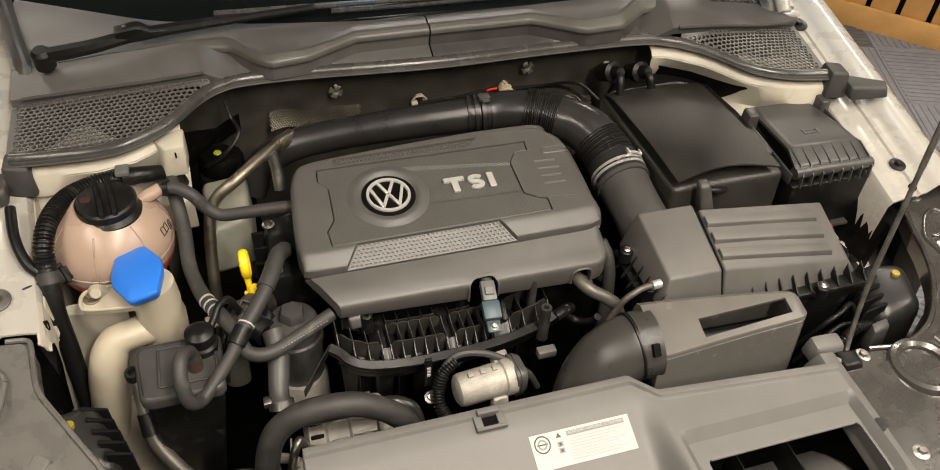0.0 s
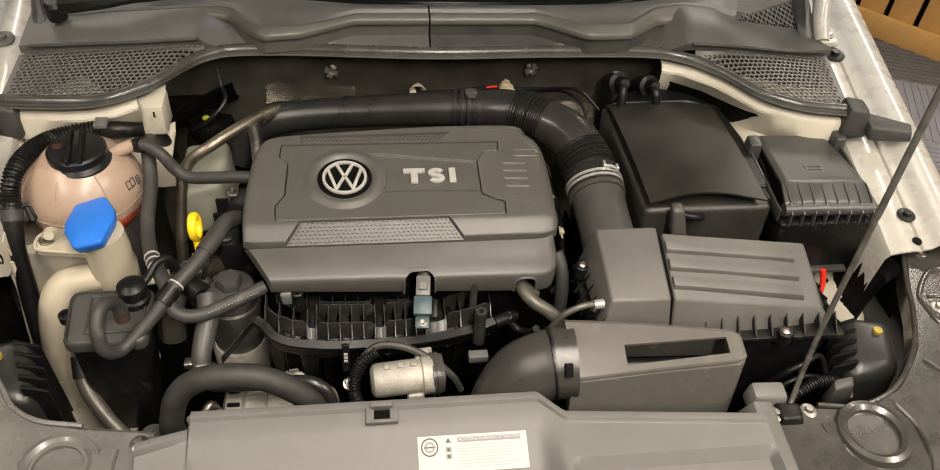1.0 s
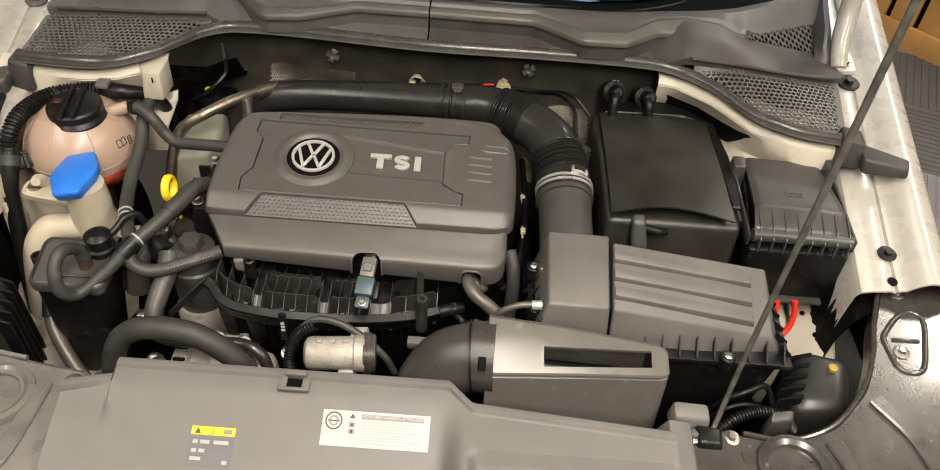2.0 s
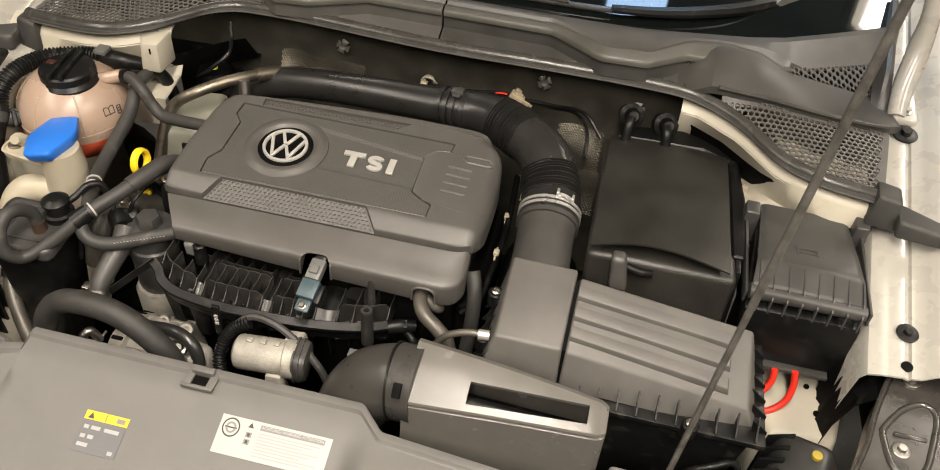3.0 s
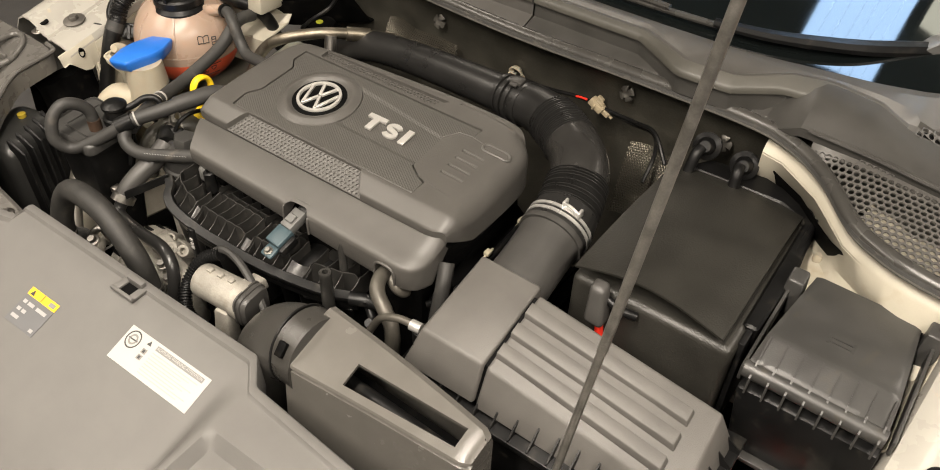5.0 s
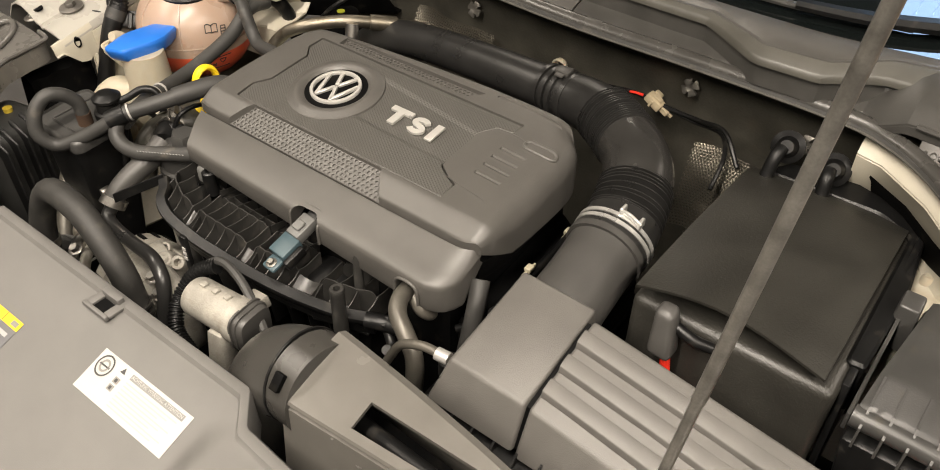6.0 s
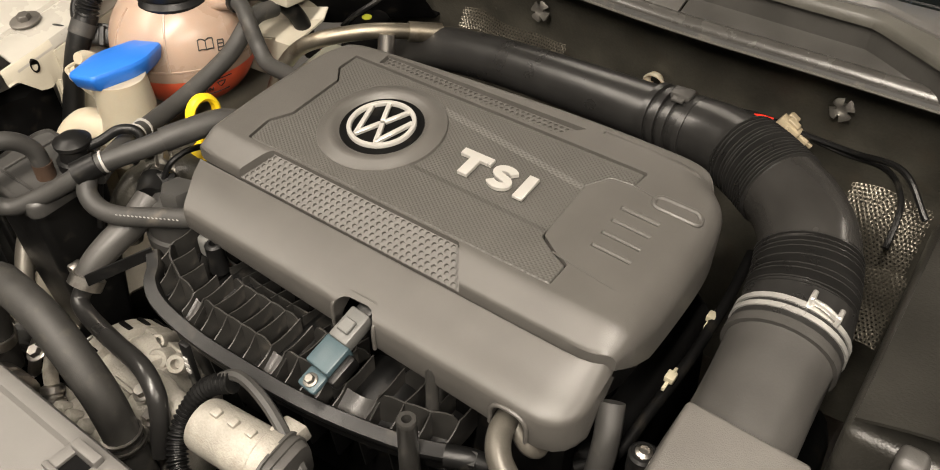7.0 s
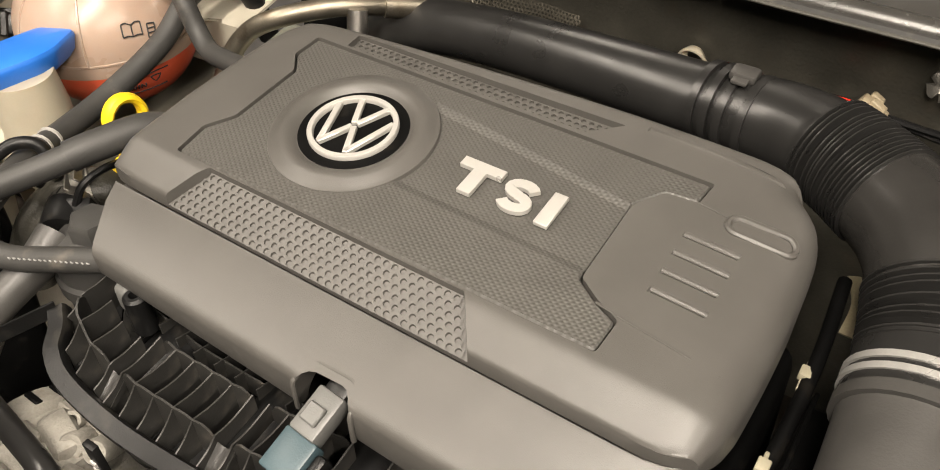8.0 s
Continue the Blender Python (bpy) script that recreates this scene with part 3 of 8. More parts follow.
    sheet(b, [[(s * (outer(y) + d), y, grille_z(s * outer(y), y) - 0.0026 - 0.010 * (d > 0.01)) for d in (-0.010, 0.008, 0.0115)] for y in ends], 0.002)
    part("grille_rim", b, COWL, cowl)
    # near-black sheet that gives the grille holes their shade
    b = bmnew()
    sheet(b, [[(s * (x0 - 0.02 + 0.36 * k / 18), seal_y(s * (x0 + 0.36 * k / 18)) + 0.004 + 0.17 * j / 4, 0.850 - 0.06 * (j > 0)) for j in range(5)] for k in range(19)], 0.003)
    part("duct_shade", b, DEEP, cowl)
    b = bmnew()
    p0, p1 = (0.465, 0.63) if s < 0 else (0.56, 0.69)
    sheet(b, [[(s * (p0 + (p1 - p0) * k / 8), seal_y(s * (p0 + (p1 - p0) * k / 8)) + 0.010 + (0.070 - 0.03 * (s < 0) * math.sin(k * 0.9)) * j / 4, 0.872 + 0.003 * math.sin(k * 1.9 + j)) for j in range(5)] for k in range(9)], 0.003)
    part("inner_panel", b, CREAM, cowl, "white body panel glimpsed through the grille")
    # upper vent behind the ridge
    if s < 0:
        continue

    def vent_at(u, v, d):
        x, y = 0.545 + u, 1.14 + v
        (fy, fz), (ry, rz) = vent_line(x, False), vent_line(x, True)
        f = min(1.1, max(-0.1, (y - fy) / max(0.004, ry - fy)))
        return (x, y, fz + (rz - fz) * f + 0.0008 - d)

    def vent_inside(u, v):
        x, y = 0.545 + u, 1.14 + v
        return vent_line(x, False)[0] - 0.001 < y < vent_line(x, True)[0] + 0.001 and 0.566 < x < 0.718

    part("vent", perforated(bmnew(), vent_at, 0.19, 0.13, 0.0092, 0.0038, 0.002, vent_inside, wide=0.0092), COWL, cowl, "grey plastic vent of round holes")
    # near-black layer added under the vent so its holes look shaded
    part("vent_shade", perforated(bmnew(), lambda u, v, d: (vent_at(u, v, d)[0], vent_at(u, v, d)[1], vent_at(u, v, d)[2] - 0.0060), 0.19, 0.13, 0.0092, 0.0002, 0.0001, vent_inside, wide=0.0092), DEEP, cowl)

# windscreen
rows = []
for k in range(9):
    t = k / 8
    rows.append([(x, glass_y(x) + 0.012 + 0.95 * t, 0.944 + 0.52 * t - 0.06 * t * t) for x in [(-0.74 + 1.48 * j / 24) for j in range(25)]])
part("windscreen", sheet(bmnew(), rows, 0.005), GLASS, car, "dark tinted windscreen glass")

# wiper arms and blades
for pts, blade in (([(-0.620, 1.168, 0.947), (-0.545, 1.160, 0.960), (-0.478, 1.168, 0.968), (-0.38, 1.174, 0.972), (-0.292, 1.172, 0.978), (-0.19, 1.170, 0.985)], [(-0.352, 1.182, 0.984), (0.05, 1.178, 0.976), (0.20, 1.178, 0.972)]),
                   ([(0.62, 1.335, 0.962), (0.545, 1.288, 0.976), (0.46, 1.226, 0.978), (0.36, 1.190, 0.974), (0.27, 1.176, 0.972)], [(0.40, 1.205, 0.968), (0.26, 1.182, 0.966), (0.02, 1.180, 0.966), (-0.16, 1.187, 0.966)])):
    wiper = part("wiper_arm", tube(bmnew(), pts, [0.013, 0.012, 0.011, 0.009, 0.007, 0.006][:len(pts)], 8), BLACK, car, "black wiper arm lying at the foot of the glass")
    part("wiper_blade", tube(bmnew(), blade, 0.005, 8), SEAL, wiper)
    b = bmnew()
    lathe(b, [(0.016, -0.02), (0.016, 0.008), (0.011, 0.014)], frame_to(pts[0], (0, -0.2, 1)), 18)
    part("pivot_cap", b, BLACK, wiper)
    p0, p1 = (Vector(q) for q in (pts[1:3] if pts[0][0] > 0 else pts[2:4]))
    ax = (p1 - p0).normalized()
    sd = Vector((0, 0, 1)).cross(ax).normalized()
    rings = []
    for u, w, h in ((-0.030, 0.009, 0.006), (-0.028, 0.011, 0.016), (0.004, 0.012, 0.019), (0.012, 0.012, 0.017), (0.024, 0.010, 0.008), (0.055, 0.008, 0.006), (0.057, 0.007, 0.003)):
        c = p0 + ax * u
        rings.append([c + sd * w + Vector((0, 0, -0.006)), c + sd * w + Vector((0, 0, h - 0.003)), c + sd * (w - 0.003) + Vector((0, 0, h)), c - sd * (w - 0.003) + Vector((0, 0, h)), c - sd * w + Vector((0, 0, h - 0.003)), c - sd * w + Vector((0, 0, -0.006))])
    hinge_cap = part("hinge_cap", loft(bmnew(), rings), GREYP if p0.x > 0 else BLACK, wiper, "stepped hinge cap")
    b = bmnew()
    lathe(b, [(0.0035, 0.0), (0.0035, 0.0012), (0.002, 0.0016)], frame_to(p0 - ax * 0.012 + Vector((0, 0, 0.0175)), (0, 0, 1)), 12)
    part("rivet", b, STEEL, hinge_cap)

# bulkhead with its dark insulation
rows = []
for k in range(9):
    t = k / 8
    z = 0.40 + 0.488 * t
    rows.append([(x, 1.119 + 0.32 * min(0.08, max(0.0, 0.862 - z)) + 0.002 * math.sin(x * 37 + z * 21), z) for x in [(-0.52 + 1.04 * j / 40) for j in range(41)]])
bulkhead = part("bulkhead", sheet(bmnew(), rows, 0.006, (0, 1, 0)), MATTING, car, "dark insulated bulkhead behind the engine")
for n, (x, z) in enumerate(((-0.172, 0.850), (0.184, 0.850), (0.345, 0.83))):
    m = frame_to((x, 1.1165, z), (0, -1, 0.3)) @ Matrix.Rotation(0.4 + n, 4, "Z")
    rings = []
    for r, h in ((0.0125, 0.0), (0.0120, 0.0014), (0.0055, 0.0034), (0.0030, 0.0026)):
        rings.append([m @ Vector((q * math.cos(a), q * math.sin(a), h)) for a, q in ((2 * math.pi * k / 28, min(r, 0.0060 + 0.0010 * math.sin(k + n)) if k % 7 == 0 else r * (1 + 0.04 * math.sin(k * 1.7 + n))) for k in range(28))])
    b = loft(bmnew(), rings)
    part("star_clip", b, DULLSTEEL, bulkhead, "dull metal push-on star clip")

# painted strut towers, seen behind battery and coolant tank
for s in (1, -1):
    rows = []
    x_in = 0.41 if s > 0 else 0.43
    for k in range(21):
        x = x_in + (0.70 - x_in) * k / 20
        ys, zs = seal_y(s * x), seal_z(s * x)
        out = max(0.0, (x - 0.52) / 0.18)
        dent = 0.012 * math.sin(x * 26 + 0.6)
        back = 0.016 * max(0.0, 1 - abs(x - 0.46) / 0.09) if s > 0 else 0.0
        foot = ys + 0.012 + dent * 0.5 - 0.012 * out + back
        rows.append([(s * x, ys + 0.016, zs - 0.004), (s * x, ys - 0.006, zs - 0.014), (s * x, ys - 0.012, zs - 0.022), (s * x, ys - 0.006 + dent + back, zs - 0.05), (s * x, foot, zs - 0.085 + 0.03 * out), (s * x, foot - 0.012, zs - 0.100 + 0.03 * out),
                     (s * x, foot - 0.05, zs - 0.108 + 0.02 * out), (s * x, 0.905 if s > 0 else 0.95, zs - 0.112 + 0.02 * out), (s * x, 0.90 if s > 0 else 0.945, zs - 0.16)])
    tower = part("strut_tower", sheet(bmnew(), rows, 0.003), CREAM, car, "dusty white painted strut tower and inner wing")
    b = bmnew()
    if s > 0:
        lathe(b, [(0.011, -0.004), (0.011, 0.004), (0.008, 0.006), (0.008, 0.016), (0.005, 0.020)], Matrix.Translation((0.532, 1.012, 0.776)), 16)
        part("rubber_stop", b, MILK, tower, "pale rubber stop")
    else:
        hexa(b, [(-0.462, 0.952, 0.842), (-0.428, 0.952, 0.842), (-0.425, 1.0, 0.842), (-0.475, 0.99, 0.842)], [(-0.455, 0.954, 0.893), (-0.426, 0.954, 0.895), (-0.425, 1.0, 0.897), (-0.475, 0.99, 0.893)], 0.004)
        part("bracket", b, CREAM, tower, "folded white bracket with a hole")
        b = bmnew()
        box(b, -0.4416, -0.4392, 0.9520, 0.9540, 0.876, 0.886, 0.0004, 1)
        part("bracket_slit", b, DEEP, tower)
# inner wings below the flanges, open towards the lamps
for s in (1, -1):
    rows = []
    for k in range(12):
        y = (0.764 if s > 0 else 0.758) + 0.03 * k
        lean = 1.0 if s > 0 else 0.3
        rows.append([(s * (fender_x(y, s) - 0.054), y, fender_z(y, s) - 0.02), (s * (fender_x(y, s) - 0.054 - 0.021 * lean), y, fender_z(y, s) - 0.06), (s * (fender_x(y, s) - 0.054 - 0.031 * lean), y, fender_z(y, s) - 0.20), (s * (fender_x(y, s) - 0.054 - 0.086 * lean), y, 0.45)])
    part("inner_wing", sheet(bmnew(), rows, 0.003, (s, 0, 0)), CREAM, car, "dusty white painted inner wing")

b = bmnew()
hexa(b, [(0.585, 0.635, 0.54), (0.70, 0.640, 0.54), (0.72, 0.79, 0.54), (0.575, 0.79, 0.54)], [(0.600, 0.655, 0.645), (0.694, 0.660, 0.655), (0.718, 0.785, 0.672), (0.580, 0.785, 0.655)], 0.012, 3)
leg = part("chassis_leg", b, CREAM, car, "grimy white painted chassis leg below the fuse box")
for x, y, r in ((0.668, 0.700, 0.005), (0.655, 0.742, 0.004), (0.690, 0.728, 0.003)):
    part("leg_hole", lathe(bmnew(), [(r, -0.001), (r, 0.0012), (r * 0.7, 0.0012)], frame_to((x, y, 0.6545 + 0.10 * (y - 0.66)), (0, -0.1, 1)), 12), DEEP, leg)
for s in (1, -1):
    rows = []
    for k in range(9):
        y = 0.655 + 0.0125 * k
        o = 0.020 if s > 0 else 0.0
        rows.append([(s * (0.645 + o + 0.006 * math.sin(k * 1.3)), y, 0.56), (s * (0.652 + o + 0.005 * math.sin(k * 1.7)), y, 0.70), (s * (0.664 + o + 0.004 * math.sin(k * 2.3)), y, 0.750), (s * (0.686 + o), y + 0.004, 0.766 if s > 0 else 0.755), (s * (0.702 + o), y + 0.004, 0.760 if s > 0 else 0.745), (s * (0.71 + o), y, 0.66)])
    part("wheel_arch_liner", sheet(bmnew(), rows, 0.003), DEEP, car, "black felt wheel arch liner")
rows = []
for k in range(15):
    y = 0.690 + 0.0050 * k
    foot = lerp_table([(0.63, 0.795), (0.656, 0.797), (0.687, 0.798), (0.702, 0.792), (0.725, 0.769), (0.739, 0.765), (0.745, 0.769), (0.747, 0.735), (0.755, 0.66), (0.762, 0.60)], y)
    edge, top = fender_x(y, -1), fender_z(y, -1) - 0.018
    rows.append([(-(edge - 0.046), y, top + 0.010), (-(edge - 0.051), y, top + 0.004), (-(edge - 0.053), y, top - 0.004), *((-(edge - 0.053 - 0.003 * q), y, top - 0.004 + (min(foot, top - 0.006) - top + 0.004) * q) for q in (0.33, 0.66, 1.0))])
part("wing_flange", sheet(bmnew(), rows, 0.003, (-1, 0, 0)), CREAM, car, "folded white flange of the wing")

rows = []
for k in range(9):
    t = k / 8
    rows.append([(-0.66 + 0.19 * t + 0.01 * math.sin(j * 1.7), 0.765 - 0.030 * j, 0.60 - 0.04 * t + 0.006 * math.sin(k * 1.1 + j * 0.8)) for j in range(9)])
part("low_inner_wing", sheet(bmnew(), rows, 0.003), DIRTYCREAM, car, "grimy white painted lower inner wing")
rows = []
for k in range(9):
    x = -0.640 + 0.0125 * k
    rows.append([(x, 0.792 + 0.004 * math.sin(k * 1.1), 0.765 - 0.02 * abs(k - 3) / 5), (x, 0.784 + 0.003 * math.sin(k * 1.4), 0.755), (x, 0.780 + 0.003 * math.sin(k * 0.9), 0.66), (x, 0.770, 0.52)])
part("tower_wall", sheet(bmnew(), rows, 0.003, (0, 1, 0)), CREAM, car, "dusty white painted wall behind the filler pipe")
part("wing_brace", band(bmnew(), [(-0.633, 0.752, 0.770), (-0.630, 0.749, 0.740), (-0.630, 0.745, 0.706), (-0.634, 0.738, 0.660), (-0.640, 0.73, 0.58)], 0.013, 0.004, 6, (0, -1, 0.2)), CREAM, car, "narrow white painted brace inside the wing")
# proud near-black oval added where the panel has a shaded hole
b = bmnew()
lathe(b, [(0.0085, -0.003), (0.0085, 0.0012), (0.0068, 0.0012), (0.0060, -0.001)], frame_to((-0.6290, 0.7290, 0.7995), (1, 0, 0.05)), 20, 0.62, 1.0)
part("oval_hole_disc", b, DEEP, car, "dark disc standing for an oval hole in the inner wing")

# raised bonnet
ang = radians(55)
rows = []
for k in range(11):
    t = k / 10
    rows.append([(x, 1.195 - 1.10 * t * math.cos(ang), 1.13 + 1.10 * t * math.sin(ang) + 0.03 * math.sin(math.pi * t) - 0.04 * (x / 0.72) ** 2) for x in [(-0.74 + 1.48 * j / 20) for j in range(21)]])
bonnet = part("bonnet", sheet(bmnew(), rows, 0.02, (0, 0.6, 0.8)), WHITE, car, "white bonnet propped wide open")

# unseen mat added under the bonnet to cut light bounced into the bay
rows = []
for k in range(11):
    t = 0.06 + 0.88 * k / 10
    rows.append([(x, 1.195 - 1.10 * t * math.cos(ang) + 0.012, 1.13 + 1.10 * t * math.sin(ang) + 0.03 * math.sin(math.pi * t) - 0.04 * (x / 0.72) ** 2 - 0.040) for x in [(-0.66 + 1.32 * j / 20) for j in range(21)]])
part("bonnet_bounce_mat", sheet(bmnew(), rows, 0.012, (0, 0.6, 0.8)), MATTING, bonnet, "unseen insulation mat added under the bonnet to cut bounced light")

# undertray added to close the bay, near black to keep its bottom dark
b = bmnew()
box(b, -0.80, 0.80, 0.15, 1.12, 0.30, 0.32)
part("undertray", b, DEEP, car)
b = bmnew()
box(b, -0.72, 0.72, 0.17, 0.26, 0.32, 0.70, 0.02)
part("bumper_core", b, DEEP, car)
rows = []
for k in range(7):
    t = k / 6
    rows.append([(x, 0.16 - 0.10 * math.sin(t * 1.4) + 0.35 * (x / 0.8) ** 2, 0.70 - 0.45 * t) for x in [(-0.86 + 1.72 * j / 24) for j in range(25)]])
part("front_bumper", sheet(bmnew(), rows, 0.01, (0, 1, 0)), WHITE, car, "white front bumper")

# propping rod
rod = thing("prop_rod", "dark steel rod propping the bonnet open", "prop rod", (0.426, 0.43, 0.77))
part("rod", tube(bmnew(), [(0.418, 0.418, 0.766), (0.431, 0.438, 0.773), (0.4435, 0.464, 0.86), (0.4548, 0.483, 1.0), (0.4784, 0.520, 1.3), (0.502, 0.557, 1.6), (0.530, 0.600, 1.955)], 0.0036, 10), ROD, rod)
b = bmnew()
hexa(b, [(0.40, 0.40, 0.755), (0.44, 0.40, 0.755), (0.445, 0.435, 0.755), (0.40, 0.44, 0.755)], [(0.405, 0.405, 0.777), (0.432, 0.405, 0.777), (0.437, 0.43, 0.775), (0.405, 0.432, 0.777)], 0.004)
part("pivot_clip", b, BLACK, rod)
b = bmnew()
tube(b, [(0.4588, 0.4892, 1.05), (0.4784, 0.520, 1.3), (0.502, 0.557, 1.6)], 0.0042, 10, 4)
part("grip_sleeve", b, ROD, rod)

# wheels that carry the car
for x in (-0.76, 0.76):
    for y in (0.95, 3.55):
        wheel = part("wheel", lathe(bmnew(), [(0.20, -0.11), (0.29, -0.11), (0.315, -0.085), (0.315, 0.085), (0.29, 0.11), (0.20, 0.11)], frame_to((x, y, 0.315), (1, 0, 0)), 40), RUBBER, car)
        part("rim", lathe(bmnew(), [(0.20, -0.08), (0.20, 0.09), (0.05, 0.07), (0.04, 0.09)], frame_to((x, y, 0.315), (1 if x > 0 else -1, 0, 0)), 28), ALU, wheel)
# body behind the windscreen
def body_ring(y, half, z0, z1, soft):
    return [(-half, y, z0), (-half - 0.01, y, z0 + 0.3 * (z1 - z0)), (-half, y, z1 - soft), (-half + soft, y, z1), (half - soft, y, z1), (half, y, z1 - soft), (half + 0.01, y, z0 + 0.3 * (z1 - z0)), (half, y, z0)]


part("body_shell", loft(bmnew(), [body_ring(y, h, 0.24, z, 0.05) for y, h, z in ((1.70, 0.86, 0.92), (2.3, 0.88, 0.95), (3.4, 0.88, 0.97), (4.15, 0.84, 0.96), (4.25, 0.80, 0.90))]), WHITE, car, "white car body")
part("side_windows", loft(bmnew(), [body_ring(y, h, 0.93, z, 0.08) for y, h, z in ((2.02, 0.66, 1.36), (2.6, 0.68, 1.42), (3.5, 0.67, 1.40), (4.05, 0.70, 1.10))]), GLASS, car, "dark tinted cabin windows")
part("roof", loft(bmnew(), [body_ring(y, h, z - 0.03, z, 0.02) for y, h, z in ((2.06, 0.60, 1.405), (2.6, 0.62, 1.45), (3.5, 0.61, 1.43), (3.75, 0.58, 1.39))]), WHITE, car, "white roof")
# bonnet hinges on the wing tops
for s in (1, -1):
    hinge = part("hinge", tube(bmnew(), [(s * 0.752, 1.16, 0.875), (s * 0.757, 1.20, 0.905), (s * 0.765, 1.235, 0.955), (s * 0.762, 1.25, 1.02), (s * 0.74, 1.262, 1.10), (s * 0.72, 1.27, 1.17)], [0.014, 0.017, 0.018, 0.014, 0.012, 0.012], 10), WHITE, car, "white painted bonnet hinge arm")
    b = bmnew()
    hexa(b, [(s * 0.745, 1.15, 0.868), (s * 0.785, 1.15, 0.868), (s * 0.79, 1.24, 0.882), (s * 0.75, 1.24, 0.882)], [(s * 0.747, 1.152, 0.879), (s * 0.783, 1.152, 0.879), (s * 0.787, 1.238, 0.893), (s * 0.753, 1.238, 0.893)], 0.003)
    part("hinge_foot", b, WHITE, hinge)
    for y in (1.17, 1.215):
        hexbolt("bolt", (s * 0.767, y, 0.882 + 0.15 * (y - 1.17)), (0, -0.15, 1), 0.006, hinge, STEEL, 1.6)

# ---- front carrier and radiator cover ----
def panel_z(x, y):
    """Top of the radiator cover: a back lip, a bed that falls to the front, and a level plateau on the wider half."""
    lip = 0.8085 - 0.03 * (0.45 - y)
    low = lip - 0.33 * max(0.0, 0.420 - y) - 0.15 * max(0.0, 0.25 - y)
    high = 0.8075 - 0.03 * (0.45 - y) - 0.25 * max(0.0, 0.25 - y)
    t = max(0.0, min(1.0, (x - 0.076) / 0.032))
    t = t * t * (3 - 2 * t)
    z = low * (1 - t) + high * t
    if x < -0.335:
        z -= 0.007 * max(0.0, min(1.0, (y - 0.36) / 0.07))
    return z


def panel_back(x):
    if x < -0.335:
        return 0.430 + 0.25 * (x + 0.335)
    if x < 0.085:
        return 0.449
    if x < 0.115:
        return 0.449 - 0.030 * (x - 0.085) / 0.03
    return 0.419 - 0.02 * (x - 0.115) / 0.24


cover = thing("radiator_cover", "grey plastic radiator cover panel between the headlamps", "cover panel", (0, 0.33, 0.78))


def scoop_drop(x, y):
    """The sunken bed of the air scoop: a sloping riser, then a lip."""
    side = min(1.0, max(0.0, (x - 0.113) / 0.011)) * min(1.0, max(0.0, (0.3665 - x) / 0.008))
    return 0.0125 * side * min(1.0, max(0.0, (0.3565 - y) / 0.0125))


PX = [-0.394, -0.380, -0.366, -0.352, -0.340, -0.3365, *(-0.334 + 0.404 * j / 40 for j in range(41))] + [0.074, 0.079, 0.083, 0.087, 0.091, 0.095, 0.099, 0.103, 0.107, 0.110, 0.113, 0.117, 0.1205, 0.124, *(0.124 + 0.2345 * j / 20 for j in range(1, 21)), 0.361, 0.364, 0.367]
PY = [0.417, 0.410, 0.400, 0.385, 0.370, 0.3600, 0.3565, 0.352, 0.348, 0.344, 0.335, 0.326, 0.318, 0.305, 0.29, 0.275, 0.26, 0.24, 0.22, 0.20, 0.17, 0.14, 0.10]
rows = []
for x in PX:
    yb = panel_back(x)
    zb = panel_z(x, yb)
    row = [(x, yb + 0.004, zb - 0.05), (x, yb + 0.003, zb - 0.006), (x, yb, zb), (x, yb - 0.005, zb + 0.0018), (x, yb - 0.0105, zb + 0.0012), (x, yb - 0.0135, zb - 0.0030)]
    for k, y in enumerate(PY):
        y = min(y, yb - 0.0145 - 0.0006 * k)
        row.append((x, y, panel_z(x, y) - 0.003 - scoop_drop(x, y)))
    rows.append(row)
mouth = bmnew()
box(mouth, 0.137, 0.3545, 0.235, 0.3185, 0.60, 0.90, 0.007, 3)
part("panel", cut(sheet(bmnew(), rows, 0.003), mouth), SLAM, cover)
b = bmnew()
hexa(b, [(0.352, 0.12, 0.735), (0.400, 0.12, 0.735), (0.396, 0.432, 0.762), (0.352, 0.43, 0.762)], [(0.362, 0.12, 0.770), (0.398, 0.12, 0.765), (0.394, 0.428, 0.788), (0.362, 0.422, 0.800)], 0.005)
part("side_tongue", b, SLAM, cover)
b = bmnew()
hexa(b, [(0.372, 0.430, 0.755), (0.425, 0.430, 0.755), (0.425, 0.462, 0.755), (0.372, 0.462, 0.755)], [(0.375, 0.434, 0.787), (0.422, 0.434, 0.783), (0.422, 0.458, 0.787), (0.375, 0.458, 0.790)], 0.006)
part("end_tab", b, SLAM, cover)
# duct below the mouth of the air scoop
rows = [[(0.130 + 0.230 * i / 10, y, z) for y, z in ((0.355, 0.660), (0.335, 0.682), (0.310, 0.702), (0.280, 0.718), (0.225, 0.735))] for i in range(11)]
scoop = part("air_scoop", sheet(bmnew(), rows, 0.003), SLAM, cover, "sloping floor inside the air scoop")
part("mouth_lip", tube(bmnew(), [(x, 0.3185, panel_z(x, 0.3185) - 0.0175) for x in (0.142, 0.20, 0.25, 0.30, 0.350)], 0.0022, 8, 4), SLAM, scoop)
for x in (0.195, 0.27):
    b = bmnew()
    box(b, x, x + 0.002, 0.255, 0.345, 0.70, 0.752)
    part("duct_vane", b, BLACK, scoop)
